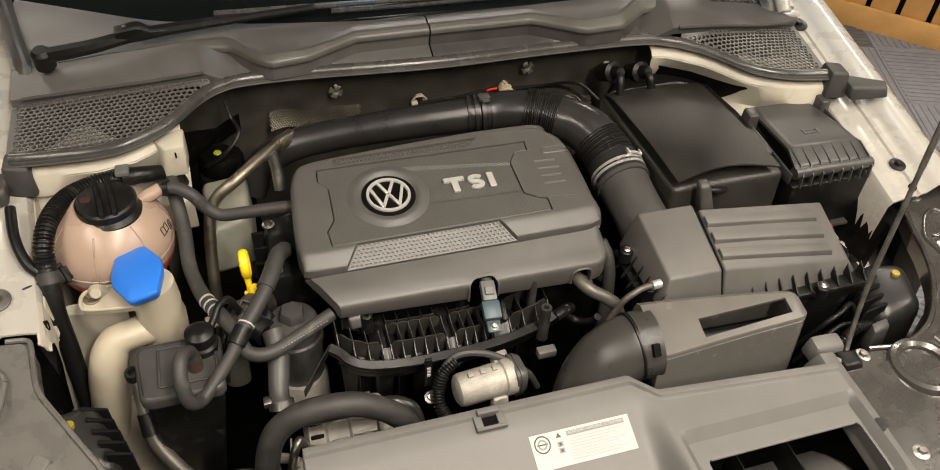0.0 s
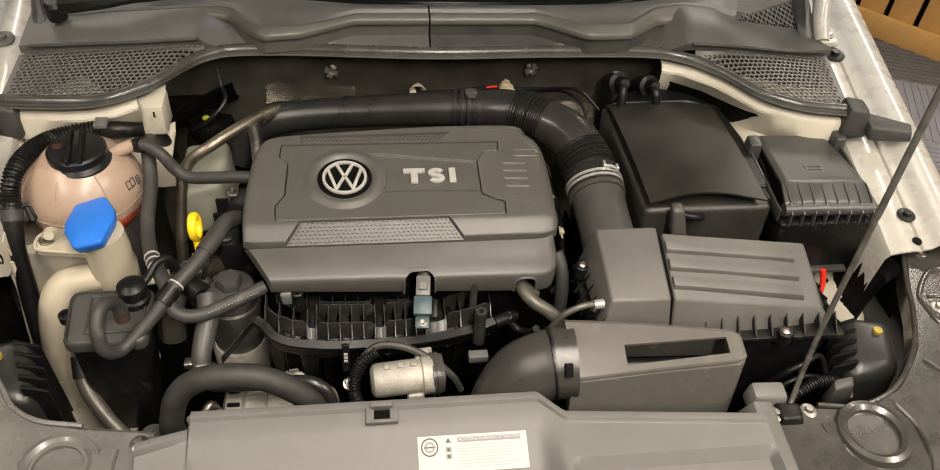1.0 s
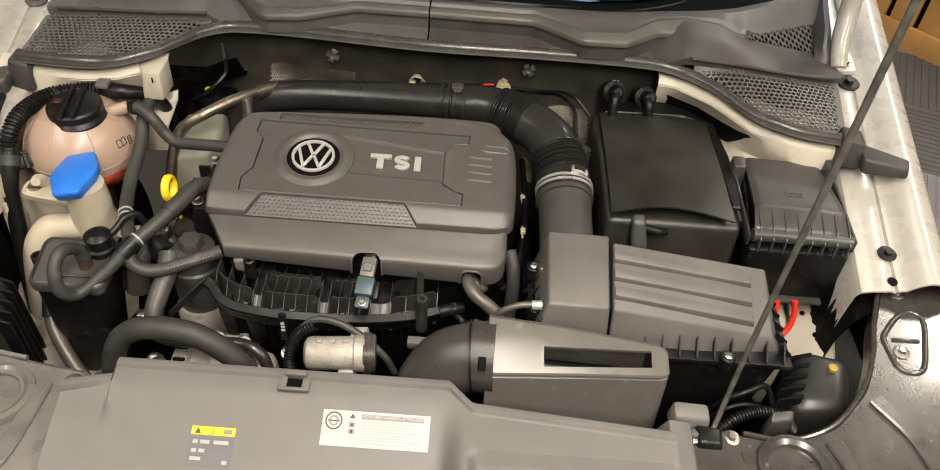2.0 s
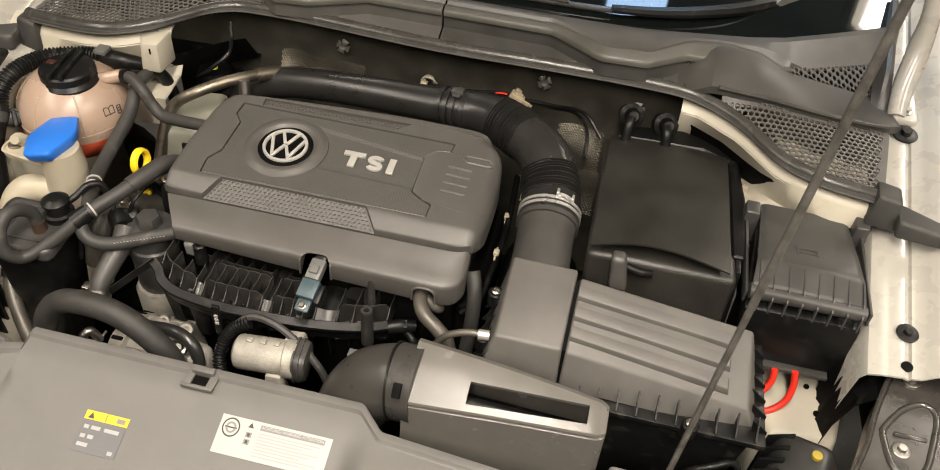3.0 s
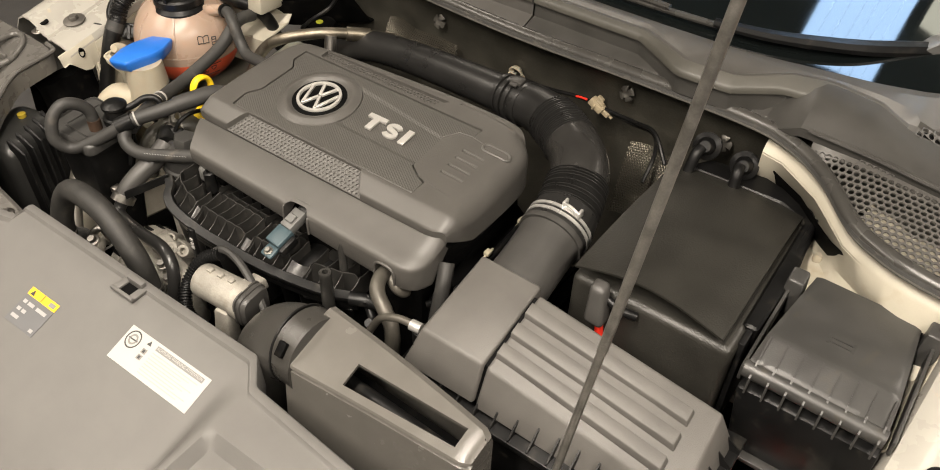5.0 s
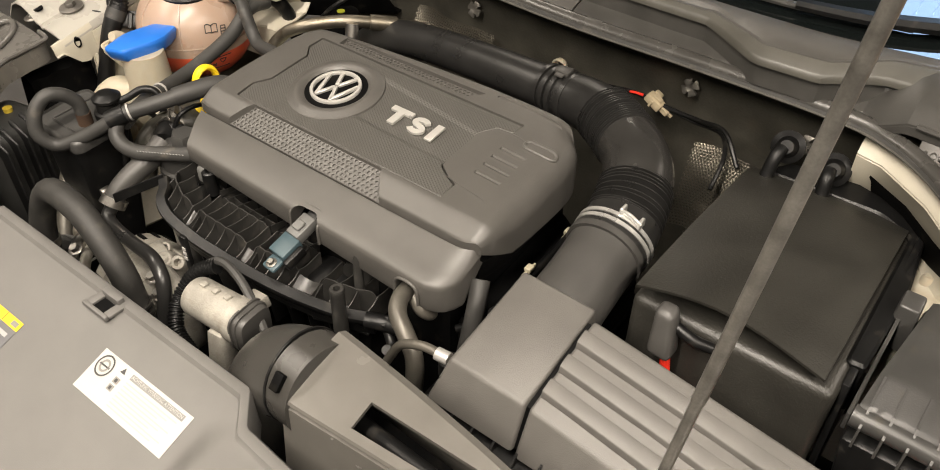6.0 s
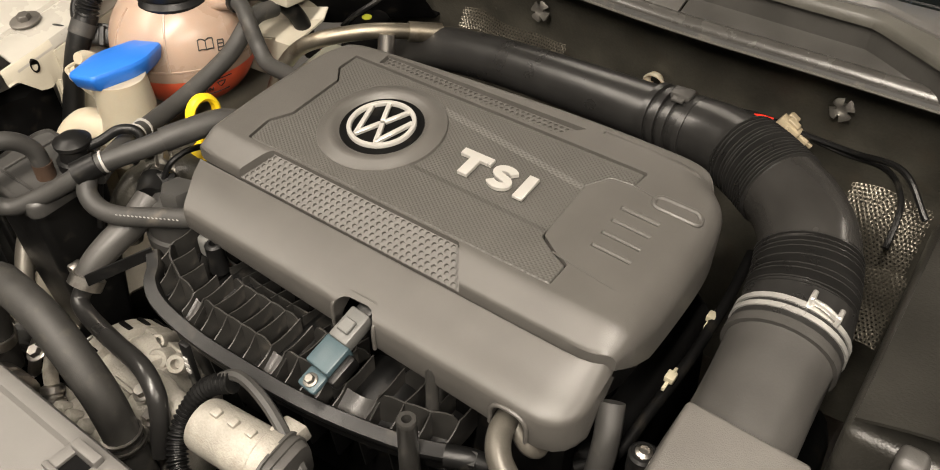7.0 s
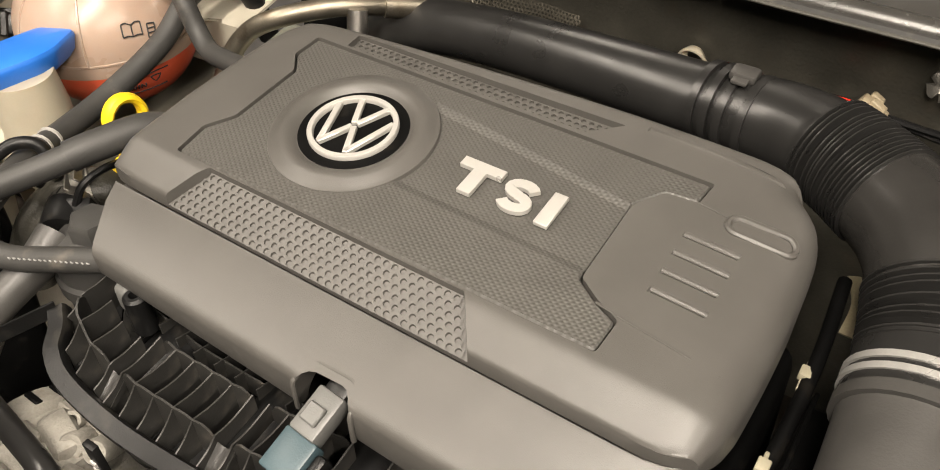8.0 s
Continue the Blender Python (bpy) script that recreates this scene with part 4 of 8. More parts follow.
for x, y in ((0.378, 0.305),):
    b = bmnew()
    lathe(b, [(0.009, -0.004), (0.009, 0.0012), (0.007, 0.0012)], frame_to((x, y, (0.7885 if x > 0 else panel_z(x, y) - 0.003) + 0.1 * (y - 0.28) * (x > 0)), (0, -0.1, 1)), 16)
    part("fastener", b, BLACK, cover)

# clip of the bonnet cable, in the cover's back edge
clip = thing("cover_clip", "grey plastic clip with a dark mouth on the radiator cover", "clip", (-0.108, 0.428, 0.80))
zz = panel_z(-0.108, 0.428) - 0.002
b = bmnew()
box(b, -0.128, -0.089, 0.416, 0.4205, zz, zz + 0.006, 0.001)
box(b, -0.128, -0.118, 0.4205, 0.440, zz, zz + 0.004, 0.001)
box(b, -0.099, -0.089, 0.4205, 0.440, zz, zz + 0.004, 0.001)
box(b, -0.122, -0.095, 0.436, 0.4435, zz, zz + 0.010, 0.001)
part("frame", b, SLAM, clip)
b = bmnew()
box(b, -0.118, -0.099, 0.4208, 0.4355, zz - 0.001, zz + 0.0012)
part("mouth", b, DEEP, clip)


def flat(x0, x1, y0, y1, lift, name, material, parent):
    """A thin printed patch lying on the radiator cover."""
    bb = bmnew()
    sheet(bb, [[(x, y, panel_z(x, y) - 0.003 + lift) for y in (y0, (y0 + y1) / 2, y1)] for x in (x0, (x0 + x1) / 2, x1)], 0.0004)
    return part(name, bb, material, parent)


def ring_patch(cx, cy, r, w, lift, name, material, parent, sides=24):
    bb = bmnew()
    o = [(cx + r * math.cos(2 * math.pi * k / sides), cy + r * math.sin(2 * math.pi * k / sides)) for k in range(sides)]
    i = [(cx + (r - w) * math.cos(2 * math.pi * k / sides), cy + (r - w) * math.sin(2 * math.pi * k / sides)) for k in range(sides)]
    z = lambda p: (p[0], p[1], panel_z(*p) - 0.003 + lift)
    vo, vi = [bb.verts.new(z(p)) for p in o], [bb.verts.new(z(p)) for p in i]
    for k in range(sides):
        bb.faces.new((vo[k - 1], vo[k], vi[k], vi[k - 1]))
    return part(name, bb, material, parent)


label = thing("warning_label", "white warning sticker with pictograms and grey print", "sticker", (0, 0.378, 0.795))
flat(-0.0675, 0.0645, 0.3588, 0.4003, 0.0008, "paper", PAPER, label)
flat(-0.020, 0.057, 0.3915, 0.3970, 0.0012, "heading_bar", surf("dark_print", (0.17, 0.17, 0.165), 0.5, vary=0.05, bump=0.0), label)
txt = bpy.data.curves.new("heading_text", "FONT")
txt.body, txt.size, txt.align_y = "ACHTUNG WARNING ATTENTION", 0.0059, "CENTER"
tob = new("heading_text", txt)
bpy.context.view_layer.update()
tme = bpy.data.meshes.new_from_object(tob.evaluated_get(bpy.context.evaluated_depsgraph_get()))
bpy.data.objects.remove(tob)
wide = max(v.co.x for v in tme.vertices)
bb = bmnew()
bb.from_mesh(tme)
bpy.data.meshes.remove(tme)
for v in bb.verts:
    x, y = -0.0185 + v.co.x / wide * 0.074, 0.3942 + v.co.y * 0.8
    v.co = Vector((x, y, panel_z(x, y) - 0.003 + 0.0018))
part("heading_text", bb, PAPER, label)
ring_patch(-0.0535, 0.3875, 0.0105, 0.0017, 0.0014, "pictogram_ring", INK, label)
ring_patch(-0.0535, 0.3875, 0.0062, 0.0022, 0.0014, "pictogram_mark", GREYINK, label)
flat(-0.0605, -0.0465, 0.3868, 0.3882, 0.0014, "pictogram_stroke", INK, label)
bb = bmnew()
bb.faces.new([bb.verts.new((x, y, panel_z(x, y) - 0.003 + 0.0014)) for x, y in ((-0.0345, 0.3915), (-0.0275, 0.3915), (-0.0310, 0.3972))])
part("pictogram_triangle", bb, INK, label)
for yy in (0.3840, 0.3765):
    flat(-0.0345, -0.0275, yy - 0.0028, yy + 0.0028, 0.0012, "pictogram_box", GREYINK, label)
    flat(-0.0325, -0.0295, yy - 0.0018, yy + 0.0014, 0.0016, "pictogram_sign", INK, label)
LINE = surf("faint_print", (0.30, 0.298, 0.29), 0.5, vary=0.05, bump=0.0)
for k in range(8):
    yy = 0.3885 - k * 0.0034
    flat(-0.020, 0.054 - 0.010 * ((k * 7) % 3), yy - 0.0011, yy, 0.0013, "print_line", LINE, label)
note = thing("service_label", "yellow and dark grey service sticker on the radiator cover", "sticker", (-0.197, 0.35, 0.79))
flat(-0.223, -0.170, 0.3610, 0.3705, 0.0008, "yellow_band", surf("sticker_yellow", (0.86, 0.47, 0.008), 0.45, vary=0.04), note)
flat(-0.223, -0.170, 0.326, 0.359, 0.0008, "grey_field", surf("sticker_grey", (0.100, 0.100, 0.104), 0.45, vary=0.04), note)
bb = bmnew()
bb.faces.new([bb.verts.new((x, y, panel_z(x, y) - 0.003 + 0.0014)) for x, y in ((-0.219, 0.362), (-0.211, 0.362), (-0.215, 0.369))])
part("warning_triangle", bb, INK, note)
flat(-0.1975, -0.1967, 0.3615, 0.3700, 0.0013, "divider", INK, note)
flat(-0.184, -0.174, 0.3630, 0.3680, 0.0013, "heading_bar", GREYINK, note)
for x0, x1, yy in ((-0.219, -0.213, 0.351), (-0.210, -0.199, 0.351), (-0.194, -0.176, 0.351), (-0.219, -0.213, 0.341), (-0.210, -0.203, 0.341), (-0.219, -0.206, 0.332), (-0.180, -0.174, 0.329)):
    flat(x0, x1, yy, yy + 0.004, 0.0013, "print_mark", LINE, note)

# glossy black lamp carriers on both sides
def carrier(s):
    # left carrier takes the copy with reflected light in its colour
    paint = GLOSS if s > 0 else SHEENGLOSS

    def zf(x, y):
        if s < 0:
            return lerp_table([(0.20, 0.742), (0.44, 0.760), (0.48, 0.768), (0.56, 0.800), (0.61, 0.811), (0.70, 0.813)], y)
        return 0.757 + 0.06 * (y - 0.45) + 0.012 * math.exp(-((abs(x) - 0.41) / 0.03) ** 2)

    poly = [(0.385, 0.20), (0.72, 0.20), (0.80, 0.36), (0.84, 0.55), (0.83, 0.72), (0.775, 0.735), (0.728, 0.712), (0.694, 0.63), (0.680, 0.580), (0.650, 0.515), (0.595, 0.455), (0.53, 0.428), (0.47, 0.434), (0.385, 0.446)]
    edge = [(0.74, 0.715), (0.724, 0.700), (0.696, 0.63), (0.681, 0.580), (0.650, 0.517), (0.595, 0.457), (0.53, 0.430), (0.47, 0.435)]
    ox, oy = 0.0, 0.0
    if s < 0:
        # the other side sits closer to the middle and further back
        ox, oy = 0.036, 0.026
        edge = [(0.672, 0.697), (0.648, 0.693), (0.641, 0.680), (0.636, 0.645), (0.628, 0.606), (0.598, 0.556), (0.572, 0.516), (0.555, 0.492), (0.523, 0.475), (0.471, 0.466)]
        poly = poly[:4] + [(0.82, 0.700), (0.74, 0.700)] + [(x - 0.001, y) for x, y in edge] + [(0.405, 0.458), (0.385, 0.455)]
    poly = [(s * x, y) for x, y in poly]
    cx, cy = s * (0.525 - ox), 0.385 + oy
    c = thing("lamp_carrier", "glossy black painted front carrier beside the radiator cover", "front carrier", (s * 0.58, 0.42, 0.72))
    pts = rounded([Vector(p) for p in poly], 0.02 if s > 0 else 0.012, 4)
    if s < 0:
        pts = pts[::-1]
    body = plate(bmnew(), [(p.x, p.y) for p in pts], zf, 0.004, 0.006, 0.03)
    hole = lathe(bmnew(), [(0.030, -0.1), (0.030, 0.1)], Matrix.Translation((cx, cy, 0.757)), 28)
    part("carrier_panel", cut(body, hole), paint, c)
    b = bmnew()
    lathe(b, [(0.050, 0.004), (0.047, 0.012), (0.040, 0.014), (0.034, 0.010), (0.031, -0.004), (0.029, -0.02), (0.018, -0.022), (0.016, -0.012), (0.001, -0.012)], Matrix.Translation((cx, cy, 0.756)), 32)
    part("stop_cup", b, paint, c)
    part("rolled_edge", tube(bmnew(), [(s * x, y, zf(s * x, y) + 0.003) for x, y in edge], 0.0035, 8), paint, c)
    b = bmnew()
    lathe(b, [(0.027, -0.012), (0.027, -0.005), (0.024, -0.003), (0.012, -0.003)], Matrix.Translation((cx, cy, 0.756)), 28)
    part("stop_plate", b, ALU, c, "pale metal plate in the cup")
    b = bmnew()
    lathe(b, [(0.012, -0.006), (0.012, -0.001), (0.009, 0.002), (0.005, 0.002)], Matrix.Translation((cx, cy, 0.756)), 6)
    part("stop_nut", b, STEEL, c)
    up = 0.0 if s > 0 else 0.004
    # pressed loop round the bolted recess, and the low ridges of the pressing
    loop_pts = [(0.702, 0.600), (0.708, 0.562), (0.722, 0.549), (0.745, 0.556), (0.762, 0.60), (0.772, 0.640), (0.765, 0.656), (0.750, 0.656), (0.728, 0.640), (0.706, 0.612), (0.702, 0.600)]
    part("pressed_loop", tube(bmnew(), [(s * x, y, zf(s * x, y) + 0.0035 + up) for x, y in ((x - ox, y + oy) for x, y in loop_pts)], 0.0045, 10), paint, c)
    b = bmnew()
    x, y = 0.735 - ox, 0.604 + oy
    box(b, min(s * (x - 0.020), s * (x + 0.020)), max(s * (x - 0.020), s * (x + 0.020)), y - 0.003, y + 0.003, zf(s * x, y) + 0.001, zf(s * x, y) + 0.0075 + up, 0.002)
    part("pressed_bar", b, paint, c)
    for pts in ([(0.47, 0.405), (0.475, 0.36), (0.485, 0.30), (0.51, 0.26)], [(0.585, 0.43), (0.60, 0.39), (0.595, 0.34), (0.57, 0.30)], [(0.66, 0.50), (0.70, 0.44), (0.72, 0.36)]):
        part("pressed_bead", band(bmnew(), [(s * x, y, zf(s * x, y) + 0.004) for x, y in ((x - ox, y + oy) for x, y in pts)], 0.022, 0.012, 6), paint, c)
    for x, y in ((0.452, 0.425), (0.748, 0.692), (0.722, 0.583), (0.40, 0.418), (0.43, 0.27))[0 if s > 0 else 1:]:
        x, y = max(x - ox, 0.40), y + 0.7 * oy
        hexbolt("bolt", (s * x, y, zf(s * x, y) + 0.004 + 0.5 * up), (0, 0, 1), 0.006, c, STEEL, 1.9)
    # headlamp housing behind the carrier
    h = thing("headlamp_housing", "black ribbed headlamp housing with a yellow paint dot", "headlamp", (s * 0.60, 0.57, 0.66))
    b = bmnew()
    dx, dy, dz = (0.0, 0.0, 0.0) if s > 0 else (0.012, 0.020, 0.020)
    hexa(b, [(s * (0.55 - dx), 0.50 + dy, 0.52), (s * (0.655 - dx), 0.49 + dy, 0.52), (s * (0.68 - dx), 0.60 + dy, 0.52), (s * (0.59 - dx), 0.63 + dy, 0.52)], [(s * (0.562 - dx), 0.503 + dy, 0.722 + dz), (s * (0.640 - dx), 0.50 + dy, 0.735 + dz), (s * (0.668 - dx), 0.592 + dy, 0.740 + dz), (s * (0.592 - dx), 0.612 + dy, 0.735 + dz)], 0.022, 4)
    part("back_cap", b, LAMPCAP, h)
    for k in range(5):
        b = bmnew()
        y = 0.522 + dy + 0.019 * k
        x = 0.552 - dx + 0.0075 * k
        hexa(b, [(s * (x - 0.008), y, 0.52), (s * (x + 0.02), y - 0.006, 0.52), (s * (x + 0.02), y, 0.52), (s * (x - 0.008), y + 0.004, 0.52)], [(s * (x - 0.003), y, 0.718 + dz), (s * (x + 0.026), y - 0.006, 0.738 + dz), (s * (x + 0.026), y, 0.738 + dz), (s * (x - 0.003), y + 0.004, 0.718 + dz)], 0.001, 1)
        part("rib", b, BLACK, h)
    b = bmnew()
    lathe(b, [(0.0065, -0.004), (0.0065, 0.002), (0.004, 0.002)], Matrix.Translation((s * (0.632 - 2 * dx), 0.570 + dy, 0.7385 + dz)), 16)
    part("paint_dot", b, surf("dull_yellow_paint", (0.30, 0.22, 0.02), 0.5), h, "yellow paint dot")
    b = bmnew()
    hexa(b, [(s * 0.62, 0.25, 0.50), (s * 0.86, 0.34, 0.50), (s * 0.86, 0.66, 0.50), (s * 0.66, 0.50, 0.50)], [(s * 0.62, 0.26, 0.735), (s * 0.85, 0.36, 0.735), (s * 0.85, 0.62, 0.735), (s * 0.66, 0.50, 0.735)], 0.02)
    part("lens", b, GLASS, h)


carrier(1)
carrier(-1)

# ---- engine cover ----
def cov_z(x, y):
    return 0.8572 + 0.12 * (y - 0.76)


def flap_z(y):
    """The flaps that fall towards the front band."""
    return 0.8612 + 0.64 * (y - 0.7238)


def cover_top(x, y):
    a, c = cov_z(x, y) + 0.0055, flap_z(y)
    s = 0.0022
    k = max(0.0, s - abs(a - c)) / s
    return min(a, c) - k * k * s * 0.25


def polyline_gap(p, line):
    """Distance from p to an open chain of points."""
    best = 1.0
    for a, c in zip(line, line[1:]):
        d = c - a
        t = max(0.0, min(1.0, (p - a).dot(d) / d.length_squared))
        best = min(best, (p - a - d * t).length)
    return best


ecover = thing("engine_cover", "dark grey moulded engine cover with a silver badge and lettering", "engine cover", (-0.06, 0.79, 0.80))


def chain(pts, count):
    """Points at even steps along a smooth curve through pts."""
    path = [p.to_2d() for p in spline([(x, y, 0) for x, y in pts], 10)]
    run = [0.0]
    for a, c in zip(path, path[1:]):
        run.append(run[-1] + (c - a).length)
    out, i = [], 0
    for s in count:
        s *= run[-1]
        while i < len(path) - 2 and run[i + 1] < s:
            i += 1
        out.append(path[i].lerp(path[i + 1], (s - run[i]) / max(1e-9, run[i + 1] - run[i])))
    return out


def steps(near0, near1, middle):
    """Fractions from 0 to 1, close together at both ends."""
    return [*near0, *(near0[-1] + (1 - near1[-1] - near0[-1]) * k / middle for k in range(1, middle)), *(1 - q for q in reversed(near1))]


FRONT_PTS = [(-0.2905, 0.7005), (-0.270, 0.6975), (-0.15, 0.6968), (0.0, 0.6968), (0.10, 0.6968), (0.138, 0.6972), (0.1545, 0.703)]
RIGHT_PTS = [(0.1545, 0.703), (0.1615, 0.730), (0.1640, 0.79), (0.1628, 0.850), (0.1560, 0.884), (0.1400, 0.902)]
REAR_PTS = [(-0.272, 0.8890), (-0.245, 0.8990), (-0.13, 0.9080), (0.0, 0.9145), (0.095, 0.9140), (0.122, 0.9105), (0.1400, 0.902)]
LEFT_PTS = [(-0.2905, 0.7005), (-0.2935, 0.765), (-0.287, 0.842), (-0.281, 0.872), (-0.272, 0.8890)]
US = steps([0, 0.0012, 0.003, 0.006, 0.010, 0.016, 0.024, 0.034], [0, 0.0012, 0.003, 0.006, 0.010, 0.016, 0.024, 0.034, 0.046], 44)
VS = steps([0, 0.0022, 0.005, 0.009, 0.015, 0.03, 0.05, 0.07, 0.09, 0.105, 0.113, 0.121, 0.129, 0.137], [0, 0.0022, 0.005, 0.010, 0.017, 0.026, 0.038, 0.052, 0.070], 26)
fr, re, le, ri = chain(FRONT_PTS, US), chain(REAR_PTS, US), chain(LEFT_PTS, VS), chain(RIGHT_PTS, VS)
back_line, side_l, side_r = chain(REAR_PTS, [k / 30 for k in range(31)]), chain(LEFT_PTS, [k / 16 for k in range(17)]), chain(RIGHT_PTS, [k / 20 for k in range(21)])
front_line = chain(FRONT_PTS, [k / 20 for k in range(21)])


def rolled(gap, r):
    """Drop of an edge rounded by r, gap inside the outline."""
    return 0.0 if gap >= r else r - math.sqrt(max(0.0, r * r - (r - gap) ** 2))


tops, lows = [], []
for j, v in enumerate(VS):
    row, under = [], []
    for i, u in enumerate(US):
        p = fr[i] * (1 - v) + re[i] * v + le[j] * (1 - u) + ri[j] * u - (fr[0] * (1 - u) * (1 - v) + fr[-1] * u * (1 - v) + re[0] * (1 - u) * v + re[-1] * u * v)
        ease = min(1.0, max(0.0, (p.y - 0.70) / 0.05))
        drop = max(rolled(polyline_gap(p, side_r), 0.010 + 0.020 * ease), rolled(polyline_gap(p, back_line), 0.010), rolled(polyline_gap(p, side_l), 0.006 + 0.006 * ease), rolled(polyline_gap(p, front_line), 0.0022))
        z = cover_top(p.x, p.y) - drop
        row.append((p.x, p.y, z))
        under.append((p.x, p.y, min(z - 0.004, 0.832 - 0.026 * ease)))
    tops.append(row)
    lows.append(under)
b = bmnew()
vs = [[b.verts.new(p) for p in r] for r in tops]
ws = [[b.verts.new(p) for p in r] for r in lows]
n, k = len(vs), len(vs[0])
for i in range(n - 1):
    for j in range(k - 1):
        b.faces.new((vs[i][j], vs[i][j + 1], vs[i + 1][j + 1], vs[i + 1][j]))
        b.faces.new((ws[i][j], ws[i + 1][j], ws[i + 1][j + 1], ws[i][j + 1]))
rim = [(i, 0) for i in range(n)] + [(n - 1, j) for j in range(1, k)] + [(i, k - 1) for i in range(n - 2, -1, -1)] + [(0, j) for j in range(k - 2, 0, -1)]
for p, q in zip(rim, rim[1:] + rim[:1]):
    b.faces.new((vs[p[0]][p[1]], vs[q[0]][q[1]], ws[q[0]][q[1]], ws[p[0]][p[1]]))


def pocket(poly, floor_z, r=0.0025):
    pts = [(p.x, p.y) for p in rounded([Vector(p) for p in poly], r, 3)]
    return loft(bmnew(), [[(x, y, floor_z(x, y)) for x, y in pts], [(x, y, floor_z(x, y) + 0.06) for x, y in pts]])


panel_poly = [(-0.2455, 0.7265), (0.0815, 0.7265), (0.0825, 0.7485), (0.0660, 0.7560), (0.0505, 0.7660), (0.0500, 0.8325), (0.0640, 0.8525), (0.0850, 0.8545), (0.0870, 0.8715), (-0.2430, 0.8740), (-0.2450, 0.8505), (-0.2320, 0.8345), (-0.2345, 0.7725), (-0.2475, 0.7530)]


def grown(poly, d):
    n, out = len(poly), []
    for i, p in enumerate(poly):
        a, b = Vector(poly[i - 1]), Vector(poly[(i + 1) % n])
        u, v = (Vector(p) - a).normalized(), (b - Vector(p)).normalized()
        m = Vector((u.y, -u.x)) + Vector((v.y, -v.x))
        out.append(tuple(Vector(p) + m * d / max(0.5, m.length ** 2 / 2)))
    return out


def strip_z(x, y):
    """Floor of the dimpled front strip, sunk below the flaps."""
    return flap_z(y) - 0.0072


FRONT_STRIP = [(-0.2350, 0.690), (0.0215, 0.690), (0.0190, 0.6962), (-0.0015, 0.7238), (-0.2120, 0.7238), (-0.2325, 0.6962)]
REAR_STRIP = [(-0.2160, 0.8775), (-0.0060, 0.8775), (0.0150, 0.8960), (-0.2160, 0.8925)]
grooves = []
for k in range(4):
    y = 0.7775 + k * 0.0157
    grooves.append(tube(bmnew(), [(0.0885, y + 0.0008, cov_z(0, y) + 0.0068), (0.106, y, cov_z(0, y) + 0.0068), (0.1240, y - 0.0008, cov_z(0, y) + 0.0066)], 0.0029, 12, 3))
    grooves.append(tube(bmnew(), [(0.0895, y - 0.0002, cov_z(0, y) + 0.0034), (0.106, y - 0.0010, cov_z(0, y) + 0.0034), (0.1230, y - 0.0018, cov_z(0, y) + 0.0032)], 0.0013, 8, 3))
# a long sunken line along the rear edge
grooves.append(tube(bmnew(), [(0.030, 0.9005, cov_z(0, 0.9005) + 0.0058), (0.080, 0.899, cov_z(0, 0.899) + 0.0058), (0.127, 0.8945, cov_z(0, 0.8945) + 0.0040)], 0.0024, 8, 4))
upper = cut(b, pocket(grown(panel_poly, 0.0014), lambda x, y: cov_z(x, y) - 0.004), pocket(FRONT_STRIP, lambda x, y: strip_z(x, y) - 0.0016, 0.0012), pocket(REAR_STRIP, lambda x, y: cov_z(x, y) + 0.0002, 0.0012), *grooves)
part("upper_shell", upper, COVER, ecover, sharp=24)

# front band: a sloping face, a rounded crease and an upright lip, ending in slanted corners
BAND = [(-0.2835, 0), (-0.276, 0), (-0.25, 0), (-0.20, 0), (-0.14, 0), (-0.08, 0), (-0.02, 0), (0.04, 0), (0.09, 0), (0.115, 0), (0.128, 0.0010), (0.1385, 0.0050), (0.1455, 0.0115), (0.1500, 0.0200), (0.1525, 0.030)]
rings = []
for x, back in BAND:
    zc, zb = 0.8185 - 0.02 * (x + 0.05), 0.7845 - 0.05 * x

    def q(y, z, x=x, back=back):
        slant = (0.694 - y) * 0.62 if x < -0.25 else (0.694 - y) * 0.62 * max(0.0, (-0.08 - x) / 0.17)
        yy = y + back * (1.0 if y < 0.68 else max(0.0, (0.705 - y) / 0.025))
        return (x + slant, yy, z)
    prof = [(0.705, 0.8240), (0.6975, 0.8255), (0.6952, 0.8300), (0.6942, 0.8348), (0.6932, 0.8358), (0.6910, 0.8352), (0.676, zc + 0.0116), (0.660, zc + 0.0060), (0.6490, zc + 0.0022), (0.6455, zc + 0.0002), (0.6436, zc - 0.0024), (0.6428, zc - 0.006), (0.6432, zb + 0.006), (0.6445, zb + 0.001), (0.6465, zb), (0.6500, zb + 0.002), (0.655, zb + 0.010), (0.68, 0.815), (0.705, 0.820)]
    rings.append([q(y, z) for y, z in prof])
b = bmnew()
loft(b, rings)


def arch_poly(x0, x1, z0, z1, r):
    return rounded([Vector(p) for p in ((x0, z0), (x1, z0), (x1, z1), (x0, z1))], r, 5)


c = loft(bmnew(), [[(p.x, y, p.y) for p in arch_poly(-0.0695, -0.0265, 0.74, 0.8215, 0.012)] for y in (0.60, 0.668)])
c2 = loft(bmnew(), [[(p.x, y, p.y) for p in arch_poly(0.0880, 0.1190, 0.74, 0.8085, 0.0145)] for y in (0.60, 0.665)])
shell = part("front_band", cut(b, c, c2), COVER, ecover, "smooth front band of the cover", sharp=30)


def band_y(x, z):
    """Where the front band's skin lies at the height z."""
    zc = 0.8185 - 0.02 * (x + 0.05)
    return 0.6425 if z < zc - 0.006 else 0.6425 + 1.6 * (z - zc + 0.006)


